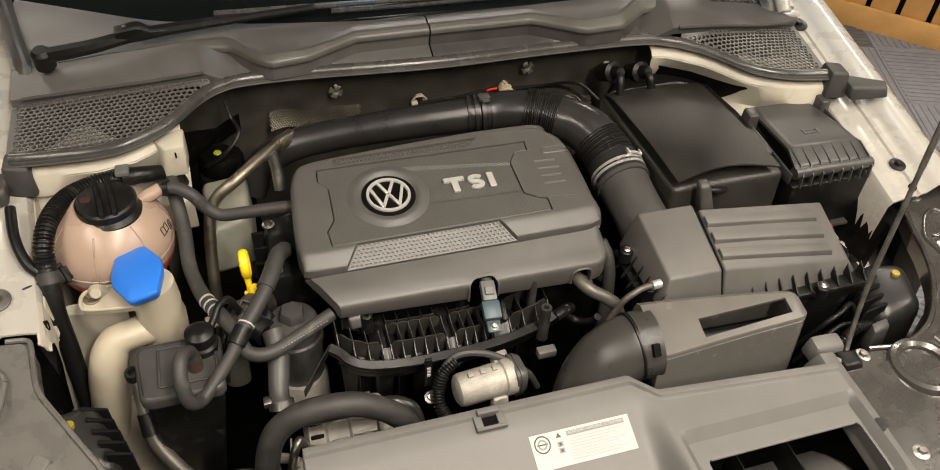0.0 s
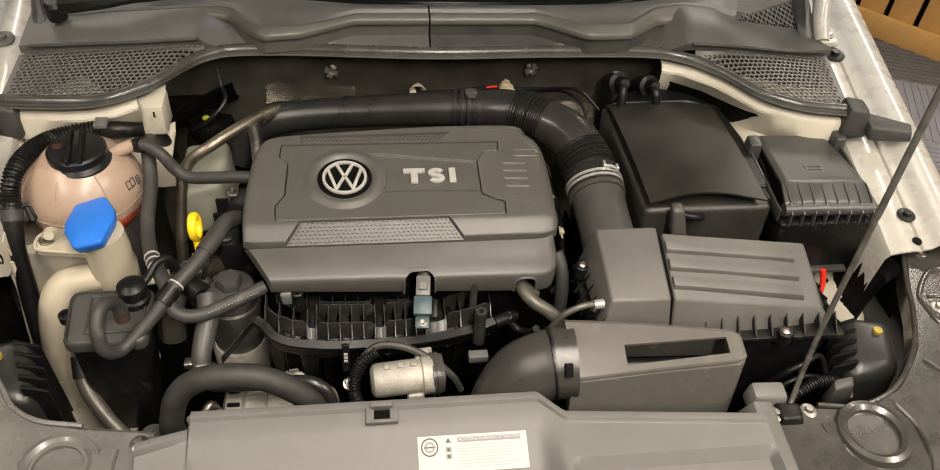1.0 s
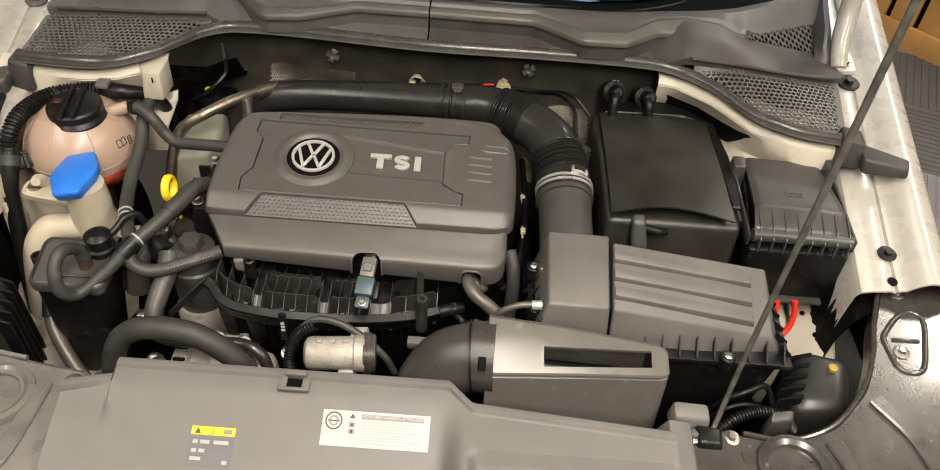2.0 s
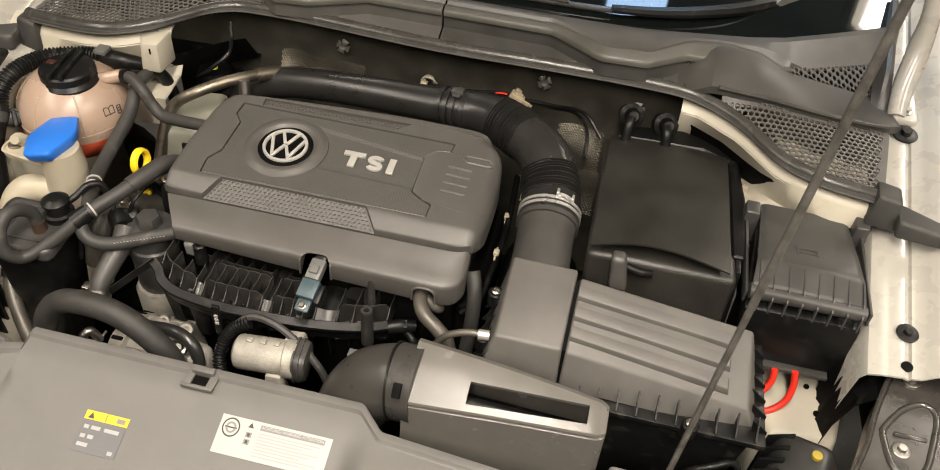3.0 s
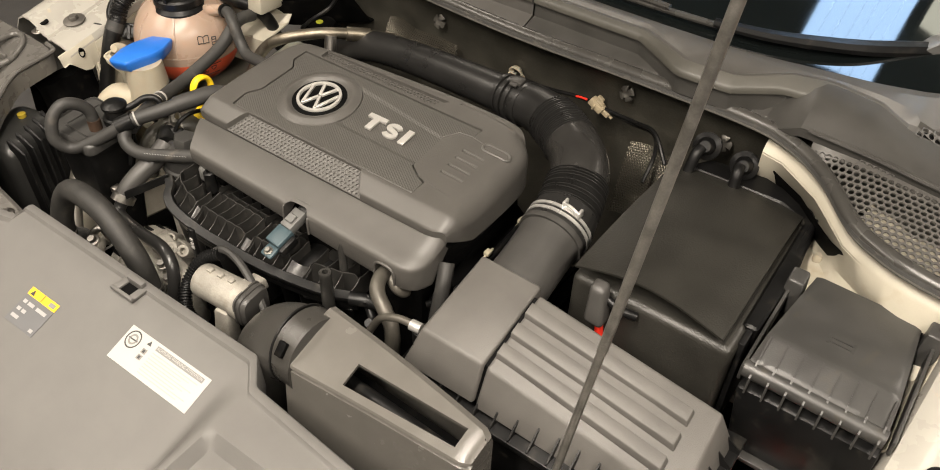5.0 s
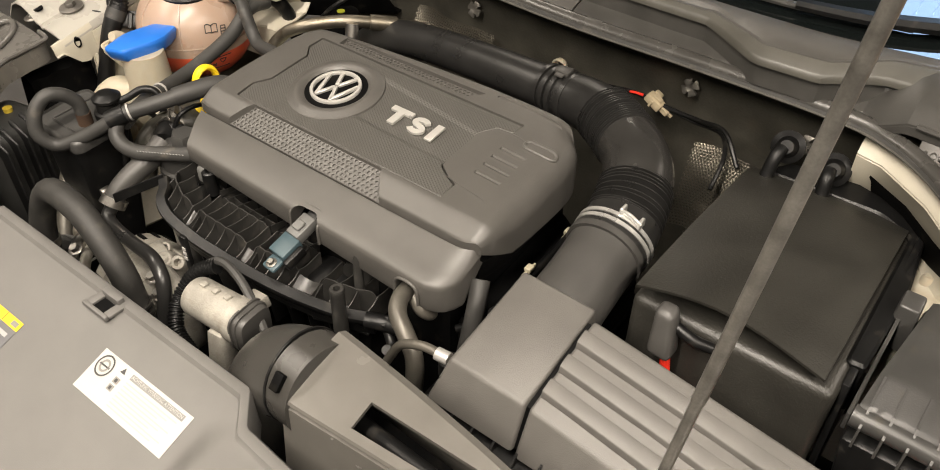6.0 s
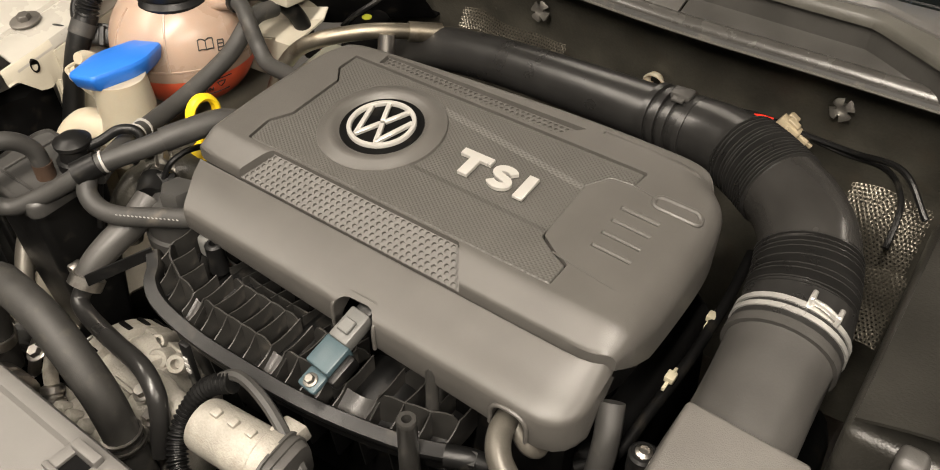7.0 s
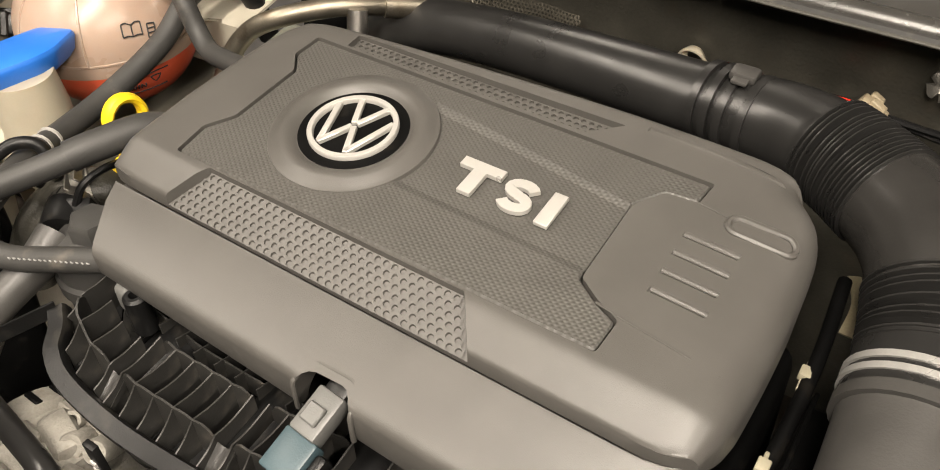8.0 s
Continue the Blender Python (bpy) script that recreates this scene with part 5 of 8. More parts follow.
for x0, x1, z0, z1, r in ((-0.0700, -0.0260, 0.788, 0.8220, 0.012), (0.0875, 0.1195, 0.783, 0.8090, 0.0145)):
    arch = [p for p in arch_poly(x0, x1, 0.70, z1, r) if p.y > z0]
    arch.sort(key=lambda p: -math.atan2(p.y - z0, p.x - (x0 + x1) / 2))
    arch = [Vector((x0, z0)), *arch, Vector((x1, z0))]
    part("mouth_rim", tube(bmnew(), [(p.x, band_y(p.x, p.y) - 0.0004, p.y) for p in arch], 0.0018, 8, 2), COVER, shell)

# inner walls below the upper shell
low_line = [p for p in front_line] + side_r[1:] + back_line[::-1][1:] + side_l[::-1][1:-1]
mid = sum(low_line, Vector((0, 0))) / len(low_line)
rings = [[Vector((*(mid + (p - mid) * sc + Vector((0, 0.006))), z + 0.10 * (p.y - 0.76))) for p in low_line] for z, sc in ((0.770, 0.90), (0.785, 0.955), (0.812, 0.962))]
part("inner_skirt", loft(bmnew(), rings), BLACK, ecover, "dark inner skirt under the cover")


def cover_plate(name, poly, height, material, r=0.003, label="", zf=cov_z, bevel=0.0012):
    pts = [(p.x, p.y) for p in rounded([Vector(p) for p in poly], r, 3)]
    area = sum(pts[i - 1][0] * pts[i][1] - pts[i][0] * pts[i - 1][1] for i in range(len(pts)))
    return plate(bmnew(), pts if area > 0 else pts[::-1], zf, height, bevel, 0.005)


# centre panel with a sunken field round the lettering
b = cover_plate("centre_panel", panel_poly, 0.0046, WEAVE)
field = [(-0.118, 0.7720), (0.060, 0.7675), (0.060, 0.8330), (-0.118, 0.8590)]
inner = [(-0.108, 0.7800), (0.070, 0.7745), (0.070, 0.8260), (-0.108, 0.8490)]
c = bmnew()
hexa(c, [(x, y, cov_z(x, y) + 0.0028) for x, y in inner], [(x, y, cov_z(x, y) + 0.0052) for x, y in field])
part("centre_panel", cut(b, c), WEAVE, ecover, "finely textured centre panel", sharp=12)

# raised finger loop behind the grooves
b = bmnew()
loop = []
for k in range(25):
    a = 2 * math.pi * k / 24
    cx, cy = 0.1285 + (0.0135 if math.cos(a) > 0 else -0.0135) + 0.0072 * math.cos(a), 0.8470 + 0.0066 * math.sin(a)
    loop.append((cx, cy, cover_top(cx, cy) - rolled(0.164 - cx, 0.030) - 0.0002))
tube(b, loop, 0.0024, 8, 1, caps=False)
part("finger_loop", b, COVER, ecover)
# raised edges of the plate that carries the grooves
for pts in ([(0.0672, 0.7545), (0.090, 0.7515), (0.120, 0.7480), (0.145, 0.7455)], [(0.0865, 0.8535), (0.098, 0.8520), (0.109, 0.8500)]):
    part("plate_edge", band(bmnew(), [(x, y, cover_top(x, y) - rolled(0.163 - x, 0.030) + 0.0001) for x, y in pts], 0.0018, 0.0010, 4), COVER, ecover)

# dimpled strips, front and back
b = bmnew()
perforated(b, lambda u, v, d: (-0.2345 + u, 0.6962 + v * 0.842, strip_z(0, 0.6962 + v * 0.842) - d), 0.26, 0.0330, 0.00545, 0.00225, 0.0016, lambda u, v: -0.2325 + 0.74 * (v * 0.842) + 0.0015 < -0.2345 + u < 0.0195 - 0.745 * (v * 0.842) - 0.0015, wide=0.00655)
part("front_grille", b, COVER, ecover, "strip of small round dimples")
b = bmnew()
perforated(b, lambda u, v, d: (-0.2150 + u, 0.8777 + v, cov_z(0, 0.8777 + v) + 0.0020 - d), 0.25, 0.0165, 0.0050, 0.0020, 0.0014, lambda u, v: -0.2135 < -0.2150 + u < -0.0065 + 1.05 * v - 0.002, wide=0.0060)
part("rear_grille", b, COVER, ecover, "strip of small round dimples")

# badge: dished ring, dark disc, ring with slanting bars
EM = Matrix.Translation((-0.149, 0.803, cov_z(0, 0.803) + 0.0046)) @ Matrix.Rotation(math.atan(0.12), 4, "X")
b = bmnew()
lathe(b, [(0.0625, -0.003), (0.0612, 0.0006), (0.0575, 0.0018), (0.0530, 0.0046), (0.0490, 0.0054), (0.0450, 0.0048), (0.0412, 0.0010), (0.0405, 0.0004), (0.020, 0.0003)], EM, 56)
part("badge_dish", b, COVER, ecover)
b = bmnew()
lathe(b, [(0.0400, 0.0002), (0.0400, 0.0009), (0.039, 0.0011)], EM, 48)
part("badge_disc", b, DEEP, ecover, "dark badge ground")
badge = bmnew()
lathe(badge, [(0.0328, 0.0008), (0.0328, 0.0042), (0.0322, 0.0050), (0.0290, 0.0050), (0.0284, 0.0042), (0.0284, 0.0008)], EM, 48)
part("badge_ring", badge, CHROME, ecover, "silver badge ring")


def bar(p, q, w, name):
    """One slanting silver bar of the badge, from p to q in badge coordinates."""
    p, q = Vector(p), Vector(q)
    t = (q - p).normalized()
    n = Vector((-t.y, t.x)) * w / 2
    bb = bmnew()
    pts = [p + n, p - n, q - n, q + n]
    hexa(bb, [EM @ Vector((v.x, v.y, 0.0010)) for v in pts], [EM @ Vector((v.x, v.y, 0.0048)) for v in pts], 0.0006, 1)
    part(name, bb, CHROME, ecover, "silver badge bar")


for sx in (-1, 1):
    bar((sx * 0.0120, 0.0262), (sx * 0.0012, 0.0030), 0.0046, "badge_bar")
    bar((sx * 0.0243, 0.0155), (sx * 0.0118, -0.0235), 0.0046, "badge_bar")
    bar((sx * 0.0125, -0.0240), (sx * 0.0010, 0.0002), 0.0046, "badge_bar")

# raised silver letters T S I
LM = Matrix.Translation((-0.023, 0.803, cov_z(0, 0.803) + 0.0042)) @ Matrix.Rotation(math.atan(0.12), 4, "X")


def letter(name, rects):
    bb = bmnew()
    for x0, x1, y0, y1 in rects:
        box(bb, x0, x1, y0, y1, 0, 0.0034, 0.0005, 1, LM)
    return part(name, bb, CHROME, ecover, "raised silver letter")


bb = bmnew()
poly = [(-0.0395, 0.0145), (-0.0395, 0.0065), (-0.0285, 0.0065), (-0.0285, -0.0145), (-0.0185, -0.0145), (-0.0185, 0.0065), (-0.0075, 0.0065), (-0.0075, 0.0145)]
lo, hi = [bb.verts.new(LM @ Vector((x, y, 0))) for x, y in poly], [bb.verts.new(LM @ Vector((x, y, 0.0034))) for x, y in poly]
bb.faces.new(hi)
for i in range(len(poly)):
    bb.faces.new((lo[i - 1], lo[i], hi[i], hi[i - 1]))
part("letter_t", bb, CHROME, ecover, "raised silver letter T")
letter("letter_i", [(0.0285, 0.0385, -0.0145, 0.0145)])
bb = bmnew()
cx, path = 0.0095, []
for k in range(13):
    a = radians(20 + 250 * k / 12)
    path.append((cx + 0.0085 * math.cos(a), 0.0055 + 0.0052 * math.sin(a)))
for k in range(13):
    a = radians(90 - 250 * k / 12)
    path.append((cx + 0.0085 * math.cos(a), -0.0055 + 0.0052 * math.sin(a)))
n, left, right = len(path), [], []
for i, p in enumerate(path):
    t = (Vector(path[min(i + 1, n - 1)]) - Vector(path[max(i - 1, 0)])).normalized()
    nn = Vector((-t.y, t.x)) * 0.0037
    left.append(Vector(p) + nn)
    right.append(Vector(p) - nn)
rings = [[LM @ Vector((l.x, l.y, 0)), LM @ Vector((l.x, l.y, 0.0034)), LM @ Vector((r.x, r.y, 0.0034)), LM @ Vector((r.x, r.y, 0))] for l, r in zip(left, right)]
loft(bb, rings)
part("letter_s", bb, CHROME, ecover, "raised silver letter S")

# ---- intake pipe along the bulkhead ----
pipe = thing("intake_pipe", "satin black plastic intake pipe bending down to the filter box", "intake pipe", (0.05, 0.98, 0.84))
part("rear_pipe", tube(bmnew(), [(-0.34, 1.02, 0.735), (-0.315, 1.033, 0.778), (-0.265, 1.036, 0.806), (-0.19, 1.030, 0.822), (-0.08, 1.018, 0.835), (0.055, 1.003, 0.846)], [0.0255, 0.026, 0.026, 0.0265, 0.0275, 0.0295], 28), SATIN, pipe)
for dx, r in ((0.034, 0.0318), (0.046, 0.0335), (0.058, 0.0350), (0.074, 0.0340)):
    part("joint_band", tube(bmnew(), [(dx, 1.0055 - 0.13 * (dx - 0.036), 0.846), (dx + 0.006, 1.0045 - 0.13 * (dx - 0.036), 0.8465)], r, 28, 1), SATIN, pipe)
b = bmnew()
box(b, 0.050, 0.070, 0.992, 1.008, 0.877, 0.884, 0.002)
box(b, 0.054, 0.066, 0.985, 1.012, 0.8785, 0.8815, 0.001)
part("joint_latch", b, PIPE_DULL, pipe)
part("front_pipe", tube(bmnew(), [(0.060, 1.002, 0.8465), (0.095, 0.998, 0.849), (0.122, 0.989, 0.851), (0.136, 0.982, 0.852)], [0.0305, 0.0335, 0.035, 0.0358], 28), SATIN, pipe)
part("bellows", tube(bmnew(), [(0.133, 0.984, 0.853), (0.158, 0.969, 0.853), (0.183, 0.951, 0.852)], [0.0365, 0.037, 0.0375], 30, 4, 0.0046, 0.0038), SATIN, pipe, "ribbed bellows")
part("elbow", tube(bmnew(), [(0.181, 0.953, 0.852), (0.203, 0.935, 0.850), (0.220, 0.914, 0.845), (0.230, 0.893, 0.838)], [0.0375, 0.039, 0.0405, 0.041], 30), ELBOW, pipe)
part("bellows", tube(bmnew(), [(0.229, 0.894, 0.838), (0.236, 0.870, 0.830), (0.240, 0.850, 0.823)], [0.0410, 0.0415, 0.042], 30, 4, 0.0042, 0.0042), SATIN, pipe, "ribbed bellows")
part("cuff", tube(bmnew(), [(0.240, 0.852, 0.8235), (0.2425, 0.832, 0.8175), (0.243, 0.812, 0.8125)], [0.043, 0.0445, 0.0445], 30), SATIN, pipe)
lower = part("lower_pipe", tube(bmnew(), [(0.243, 0.815, 0.813), (0.245, 0.76, 0.800), (0.247, 0.695, 0.786)], [0.042, 0.041, 0.042], 30), PIPE_DULL, pipe, "dull grey lower pipe")
part("collar", tube(bmnew(), [(0.243, 0.812, 0.8125), (0.2433, 0.804, 0.8108)], 0.0455, 30, 1), PIPE_DULL, pipe)
clampm = Vector((0.2427, 0.826, 0.8157))
cdir = Vector((0.04, -0.95, -0.26)).normalized()
for off in (-0.004, 0.004):
    part("clamp_band", tube(bmnew(), [clampm + cdir * (off - 0.0022), clampm + cdir * (off + 0.0022)], 0.0462, 36, 1), SILVER, pipe, "bright spring clamp band")
for dx in (0.012, 0.034):
    b = bmnew()
    m = Matrix.Translation(clampm + Vector((dx - 0.005, -0.002, 0.0455 - 0.9 * dx * dx * 8)))
    box(b, -0.002, 0.002, -0.006, 0.006, -0.002, 0.008, 0.001, 1, m)
    part("clamp_ear", b, SILVER, pipe, "bright clamp ear")
b = bmnew()
tube(b, [clampm + Vector((0.006, -0.004, 0.0475)), clampm + Vector((0.018, -0.006, 0.0475)), clampm + Vector((0.030, -0.005, 0.040))], 0.0025, 8, 4)
part("clamp_bridge", b, SILVER, pipe)

# ---- air filter box ----
airbox = thing("air_filter_box", "dusty grey plastic air filter box with a ribbed lid", "air filter box", (0.37, 0.63, 0.66))
b = bmnew()
hexa(b, [(0.198, 0.560, 0.772), (0.2985, 0.560, 0.772), (0.2985, 0.712, 0.772), (0.198, 0.712, 0.772)], [(0.2115, 0.581, 0.821), (0.2965, 0.580, 0.821), (0.2985, 0.692, 0.853), (0.2115, 0.700, 0.846)], 0.004, 3)
part("lid_block", b, AIRBOX, airbox)
b = bmnew()
hexa(b, [(0.3010, 0.560, 0.768), (0.552, 0.566, 0.752), (0.552, 0.698, 0.760), (0.3010, 0.705, 0.772)], [(0.3015, 0.580, 0.820), (0.536, 0.587, 0.779), (0.533, 0.681, 0.819), (0.3035, 0.680, 0.852)], 0.004, 3)
lid = part("lid", b, AIRBOX, airbox)


def lid_z(x, y):
    u, v = (x - 0.302) / 0.232, (y - 0.580) / 0.102
    return (0.820 + (0.779 - 0.820) * u) * (1 - v) + (0.852 + (0.819 - 0.852) * u) * v


for yc in (0.603, 0.630, 0.657):
    b = bmnew()
    x0, x1, w = 0.3035, 0.506, 0.0072
    low = [(x0, yc - w - 0.002), (x1 + 0.003, yc - w - 0.002), (x1 + 0.003, yc + w + 0.002), (x0, yc + w + 0.002)]
    top = [(x0, yc - w), (x1, yc - w), (x1, yc + w), (x0, yc + w)]
    hexa(b, [(x, y, lid_z(x, y) - 0.003) for x, y in low], [(x, y, lid_z(x, y) + 0.0070) for x, y in top], 0.0012)
    part("lid_rib", b, AIRBOX, lid)
b = bmnew()
hexa(b, [(0.2965, 0.566, 0.775), (0.3025, 0.566, 0.775), (0.3025, 0.70, 0.775), (0.2965, 0.70, 0.775)], [(0.2968, 0.584, 0.816), (0.3022, 0.584, 0.816), (0.3035, 0.678, 0.846), (0.2985, 0.678, 0.846)])
part("lid_groove", b, DEEP, airbox)
b = bmnew()
box(b, 0.190, 0.562, 0.548, 0.712, 0.752, 0.762, 0.002)
part("flange", b, BLACK, airbox)
for k in range(15):
    x = 0.205 + k * 0.0245
    b = bmnew()
    hexa(b, [(x, 0.549, 0.756), (x + 0.002, 0.549, 0.756), (x + 0.002, 0.574, 0.756), (x, 0.574, 0.756)], [(x, 0.550, 0.764), (x + 0.002, 0.550, 0.764), (x + 0.002, 0.574, 0.784), (x, 0.574, 0.784)])
    part("flange_fin", b, BLACK, airbox)
for k in range(6):
    y = 0.566 + k * 0.024
    b = bmnew()
    hexa(b, [(0.545, y, 0.758), (0.562, y, 0.758), (0.562, y + 0.002, 0.758), (0.545, y + 0.002, 0.758)], [(0.540, y, 0.785), (0.562, y, 0.766), (0.562, y + 0.002, 0.766), (0.540, y + 0.002, 0.785)])
    part("flange_fin", b, BLACK, airbox)
for k in range(6):
    y = 0.572 + k * 0.022
    b = bmnew()
    hexa(b, [(0.183, y, 0.752), (0.205, y, 0.752), (0.205, y + 0.002, 0.752), (0.183, y + 0.002, 0.752)], [(0.190, y, 0.766), (0.207, y, 0.80), (0.207, y + 0.002, 0.80), (0.190, y + 0.002, 0.766)])
    part("flange_fin", b, BLACK, airbox)
b = bmnew()
hexa(b, [(0.225, 0.575, 0.55), (0.53, 0.575, 0.55), (0.535, 0.695, 0.55), (0.225, 0.70, 0.55)], [(0.20, 0.556, 0.752), (0.55, 0.556, 0.752), (0.55, 0.705, 0.752), (0.20, 0.708, 0.752)], 0.01)
part("lower_box", b, BLACK, airbox)
for mid in ((0.468, 0.550, 0.772), (0.196, 0.600, 0.79), (0.196, 0.680, 0.79)):
    b = bmnew()
    m = Matrix.Translation(mid)
    lathe(b, [(0.011, -0.02), (0.011, 0.0), (0.009, 0.002), (0.0065, 0.002)], m, 18)
    part("screw_eye", b, BLACK, airbox)
    b = bmnew()
    lathe(b, [(0.0065, -0.004), (0.0065, 0.003), (0.004, 0.005), (0.003, 0.003)], m, 14)
    part("screw", b, STEEL, airbox)

# ---- snorkel to the filter box ----
snork = thing("air_snorkel", "grey plastic air snorkel with a slotted flat box", "air duct", (0.2, 0.48, 0.74))
part("elbow", tube(bmnew(), [(0.045, 0.470, 0.60), (0.048, 0.476, 0.69), (0.058, 0.486, 0.745), (0.080, 0.492, 0.785), (0.112, 0.492, 0.806), (0.128, 0.491, 0.810)], [0.046, 0.046, 0.046, 0.046, 0.045, 0.0445], 30), SNELBOW, snork)
part("collar", tube(bmnew(), [(0.112, 0.4915, 0.8075), (0.141, 0.490, 0.8095)], 0.0465, 30, 1), SNELBOW, snork)
part("collar_edge", tube(bmnew(), [(0.110, 0.4915, 0.8072), (0.1125, 0.4915, 0.8075)], 0.0478, 30, 1), BLACK, snork)
b = bmnew()
hexa(b, [(0.118, 0.450, 0.833), (0.128, 0.450, 0.833), (0.128, 0.462, 0.845), (0.118, 0.462, 0.845)], [(0.118, 0.446, 0.837), (0.128, 0.446, 0.837), (0.128, 0.458, 0.850), (0.118, 0.458, 0.850)], 0.001)
part("collar_catch", b, DEEP, snork)
XS = [0.130, 0.140, 0.155, 0.175, 0.1985, 0.2015, 0.225, 0.25, 0.275, 0.30, 0.32, 0.3395, 0.3425, 0.352, 0.359, 0.362]


def box_ring(x):
    """Cross-section of the flat box at x: back wall, top with the slot lines, front lip and front wall."""
    t = (x - 0.136) / 0.226
    u = (x - 0.2) / 0.142
    end = 0.010 * max(0.0, (x - 0.352) / 0.010) ** 2
    yb = 0.534 - 0.014 * t - 0.010 * t * t - end * 0.6
    yf = 0.4495 + 0.012 * t * t + 0.004 * math.sin(t * 3.1) + end * 0.6
    zb, zl = 0.8515 - 0.010 * t, 0.712 - 0.004 * t

    def zt(y):
        return zb - 0.30 * (yb - 0.012 - y) * (0.55 + 0.45 * (yb - y) / 0.08) - end * 0.5

    sb, sf = 0.4885 + 0.005 * u, 0.4625 + 0.009 * u
    ys = [yb - 0.012, (yb - 0.012 + sb) / 2, sb, sf, yf + 0.006, yf + 0.001]
    top = [(x, y, zt(y)) for y in ys]
    zf = top[-1][2]
    return [(x, yb, zl), (x, yb + 0.001, zb - 0.020), (x, yb - 0.003, zb - 0.006)] + top + [(x, yf - 0.0005, zf - 0.003), (x, yf + 0.0035, zf - 0.0045), (x, yf + 0.0035, zf - 0.0075), (x, yf - 0.0005, zf - 0.009), (x, yf - 0.001, zf - 0.012), (x, yf - 0.012, zl)]


b = bmnew()
vs = [[b.verts.new(p) for p in box_ring(x)] for x in XS]
n = len(vs[0])
holes = []
for i in range(len(XS) - 1):
    for j in range(n):
        quad = (vs[i][j], vs[i + 1][j], vs[i + 1][(j + 1) % n], vs[i][(j + 1) % n])
        if j == 5 and 0.2 < XS[i] and XS[i + 1] < 0.341:
            holes.append(quad)
        else:
            b.faces.new(quad)
b.faces.new(vs[0])
b.faces.new(vs[-1][::-1])
down = {}
for q in holes:
    for v in q:
        if v not in down:
            down[v] = b.verts.new((v.co.x, v.co.y, v.co.z - 0.004))
for k, q in enumerate(holes):
    b.faces.new((q[0], q[1], down[q[1]], down[q[0]]))
    b.faces.new((q[2], q[3], down[q[3]], down[q[2]]))
q = holes[0]
b.faces.new((q[3], q[0], down[q[0]], down[q[3]]))
q = holes[-1]
b.faces.new((q[1], q[2], down[q[2]], down[q[1]]))
part("flat_box", b, SNORK, snork, sharp=30)
# near-black slab paints the shade inside the slot
b = bmnew()
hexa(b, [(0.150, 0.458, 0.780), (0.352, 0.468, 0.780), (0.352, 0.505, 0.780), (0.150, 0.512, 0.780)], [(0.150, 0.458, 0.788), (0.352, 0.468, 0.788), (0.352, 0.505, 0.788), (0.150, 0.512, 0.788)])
part("slot_shade", b, DEEP, snork)
b = bmnew()
tube(b, [(0.18, 0.487, 0.800), (0.26, 0.482, 0.804), (0.345, 0.480, 0.800)], 0.009, 12)
part("inner_tube", b, BLACK, snork)
# ---- battery ----
bat = thing("battery", "black battery with a soft black cover flap", "battery", (0.41, 0.90, 0.62))
b = bmnew()
hexa(b, [(0.312, 0.735, 0.60), (0.508, 0.735, 0.60), (0.508, 1.04, 0.60), (0.312, 1.04, 0.60)], [(0.304, 0.755, 0.828), (0.510, 0.752, 0.830), (0.508, 1.045, 0.822), (0.303, 1.045, 0.818)], 0.010, 3)
part("case", b, FELT, bat)
rows = []
for j in range(15):
    v = j / 14
    row = []
    for i in range(13):
        u = i / 12
        taper = 0.012 * v
        x = 0.308 + 0.2 * taper + (0.188 - 0.4 * taper) * u
        y = 0.752 + 0.290 * v + (0.007 * math.sin(u * 3.1) * (1 - v) ** 6)
        arch = 0.008 * math.sin(math.pi * u) * (1 - 0.6 * v)
        z = 0.848 - 0.016 * v + arch - 0.003 * (1 - v) ** 3 * abs(2 * u - 1) ** 2 + 0.003 * math.sin(v * 3.0) + 0.0022 * math.sin(u * 5 + v * 4) * (1 - v) - 0.010 * max(0, v - 0.9) * 10
        row.append((x, y, z))
    rows.append(row)
part("cover_flap", sheet(bmnew(), rows, 0.003), FELT, bat, "soft black flap with lifted front corners")
rim_line = rounded([Vector(p) for p in ((0.320, 1.040), (0.345, 1.075), (0.420, 1.086), (0.465, 1.072), (0.502, 1.052), (0.513, 1.024), (0.523, 0.930), (0.520, 0.80), (0.502, 0.80), (0.498, 1.02), (0.46, 1.042))], 0.006, 3)
part("rear_rim", plate(bmnew(), [(q.x, q.y) for q in rim_line][::-1], lambda x, y: 0.826 - 0.02 * (y - 0.95), 0.003, 0.003, 0.06), BLACK, bat, "black raised rim round the back of the case")
b = bmnew()
hexa(b, [(0.512, 0.76, 0.70), (0.519, 0.76, 0.70), (0.519, 1.045, 0.70), (0.512, 1.045, 0.70)], [(0.508, 0.775, 0.826), (0.516, 0.775, 0.826), (0.512, 1.035, 0.830), (0.505, 1.035, 0.830)], 0.002)
part("side_rim", b, BLACK, bat)
b = bmnew()
hexa(b, [(0.342, 0.718, 0.800), (0.368, 0.718, 0.798), (0.368, 0.745, 0.798), (0.342, 0.745, 0.800)], [(0.338, 0.733, 0.845), (0.358, 0.733, 0.845), (0.358, 0.7515, 0.849), (0.338, 0.7515, 0.849)], 0.006, 3)
part("terminal_boot", b, PIPE_DULL, bat, "grey rubber terminal boot")
part("red_lead", tube(bmnew(), [(0.357, 0.731, 0.806), (0.362, 0.729, 0.787), (0.368, 0.724, 0.755), (0.372, 0.720, 0.70)], 0.0055, 10), RED, bat, "red battery lead")
b = bmnew()
tube(b, [(0.358, 0.744, 0.826), (0.380, 0.742, 0.822), (0.396, 0.748, 0.817)], 0.006, 10)
part("terminal_clamp", b, BLACK, bat)
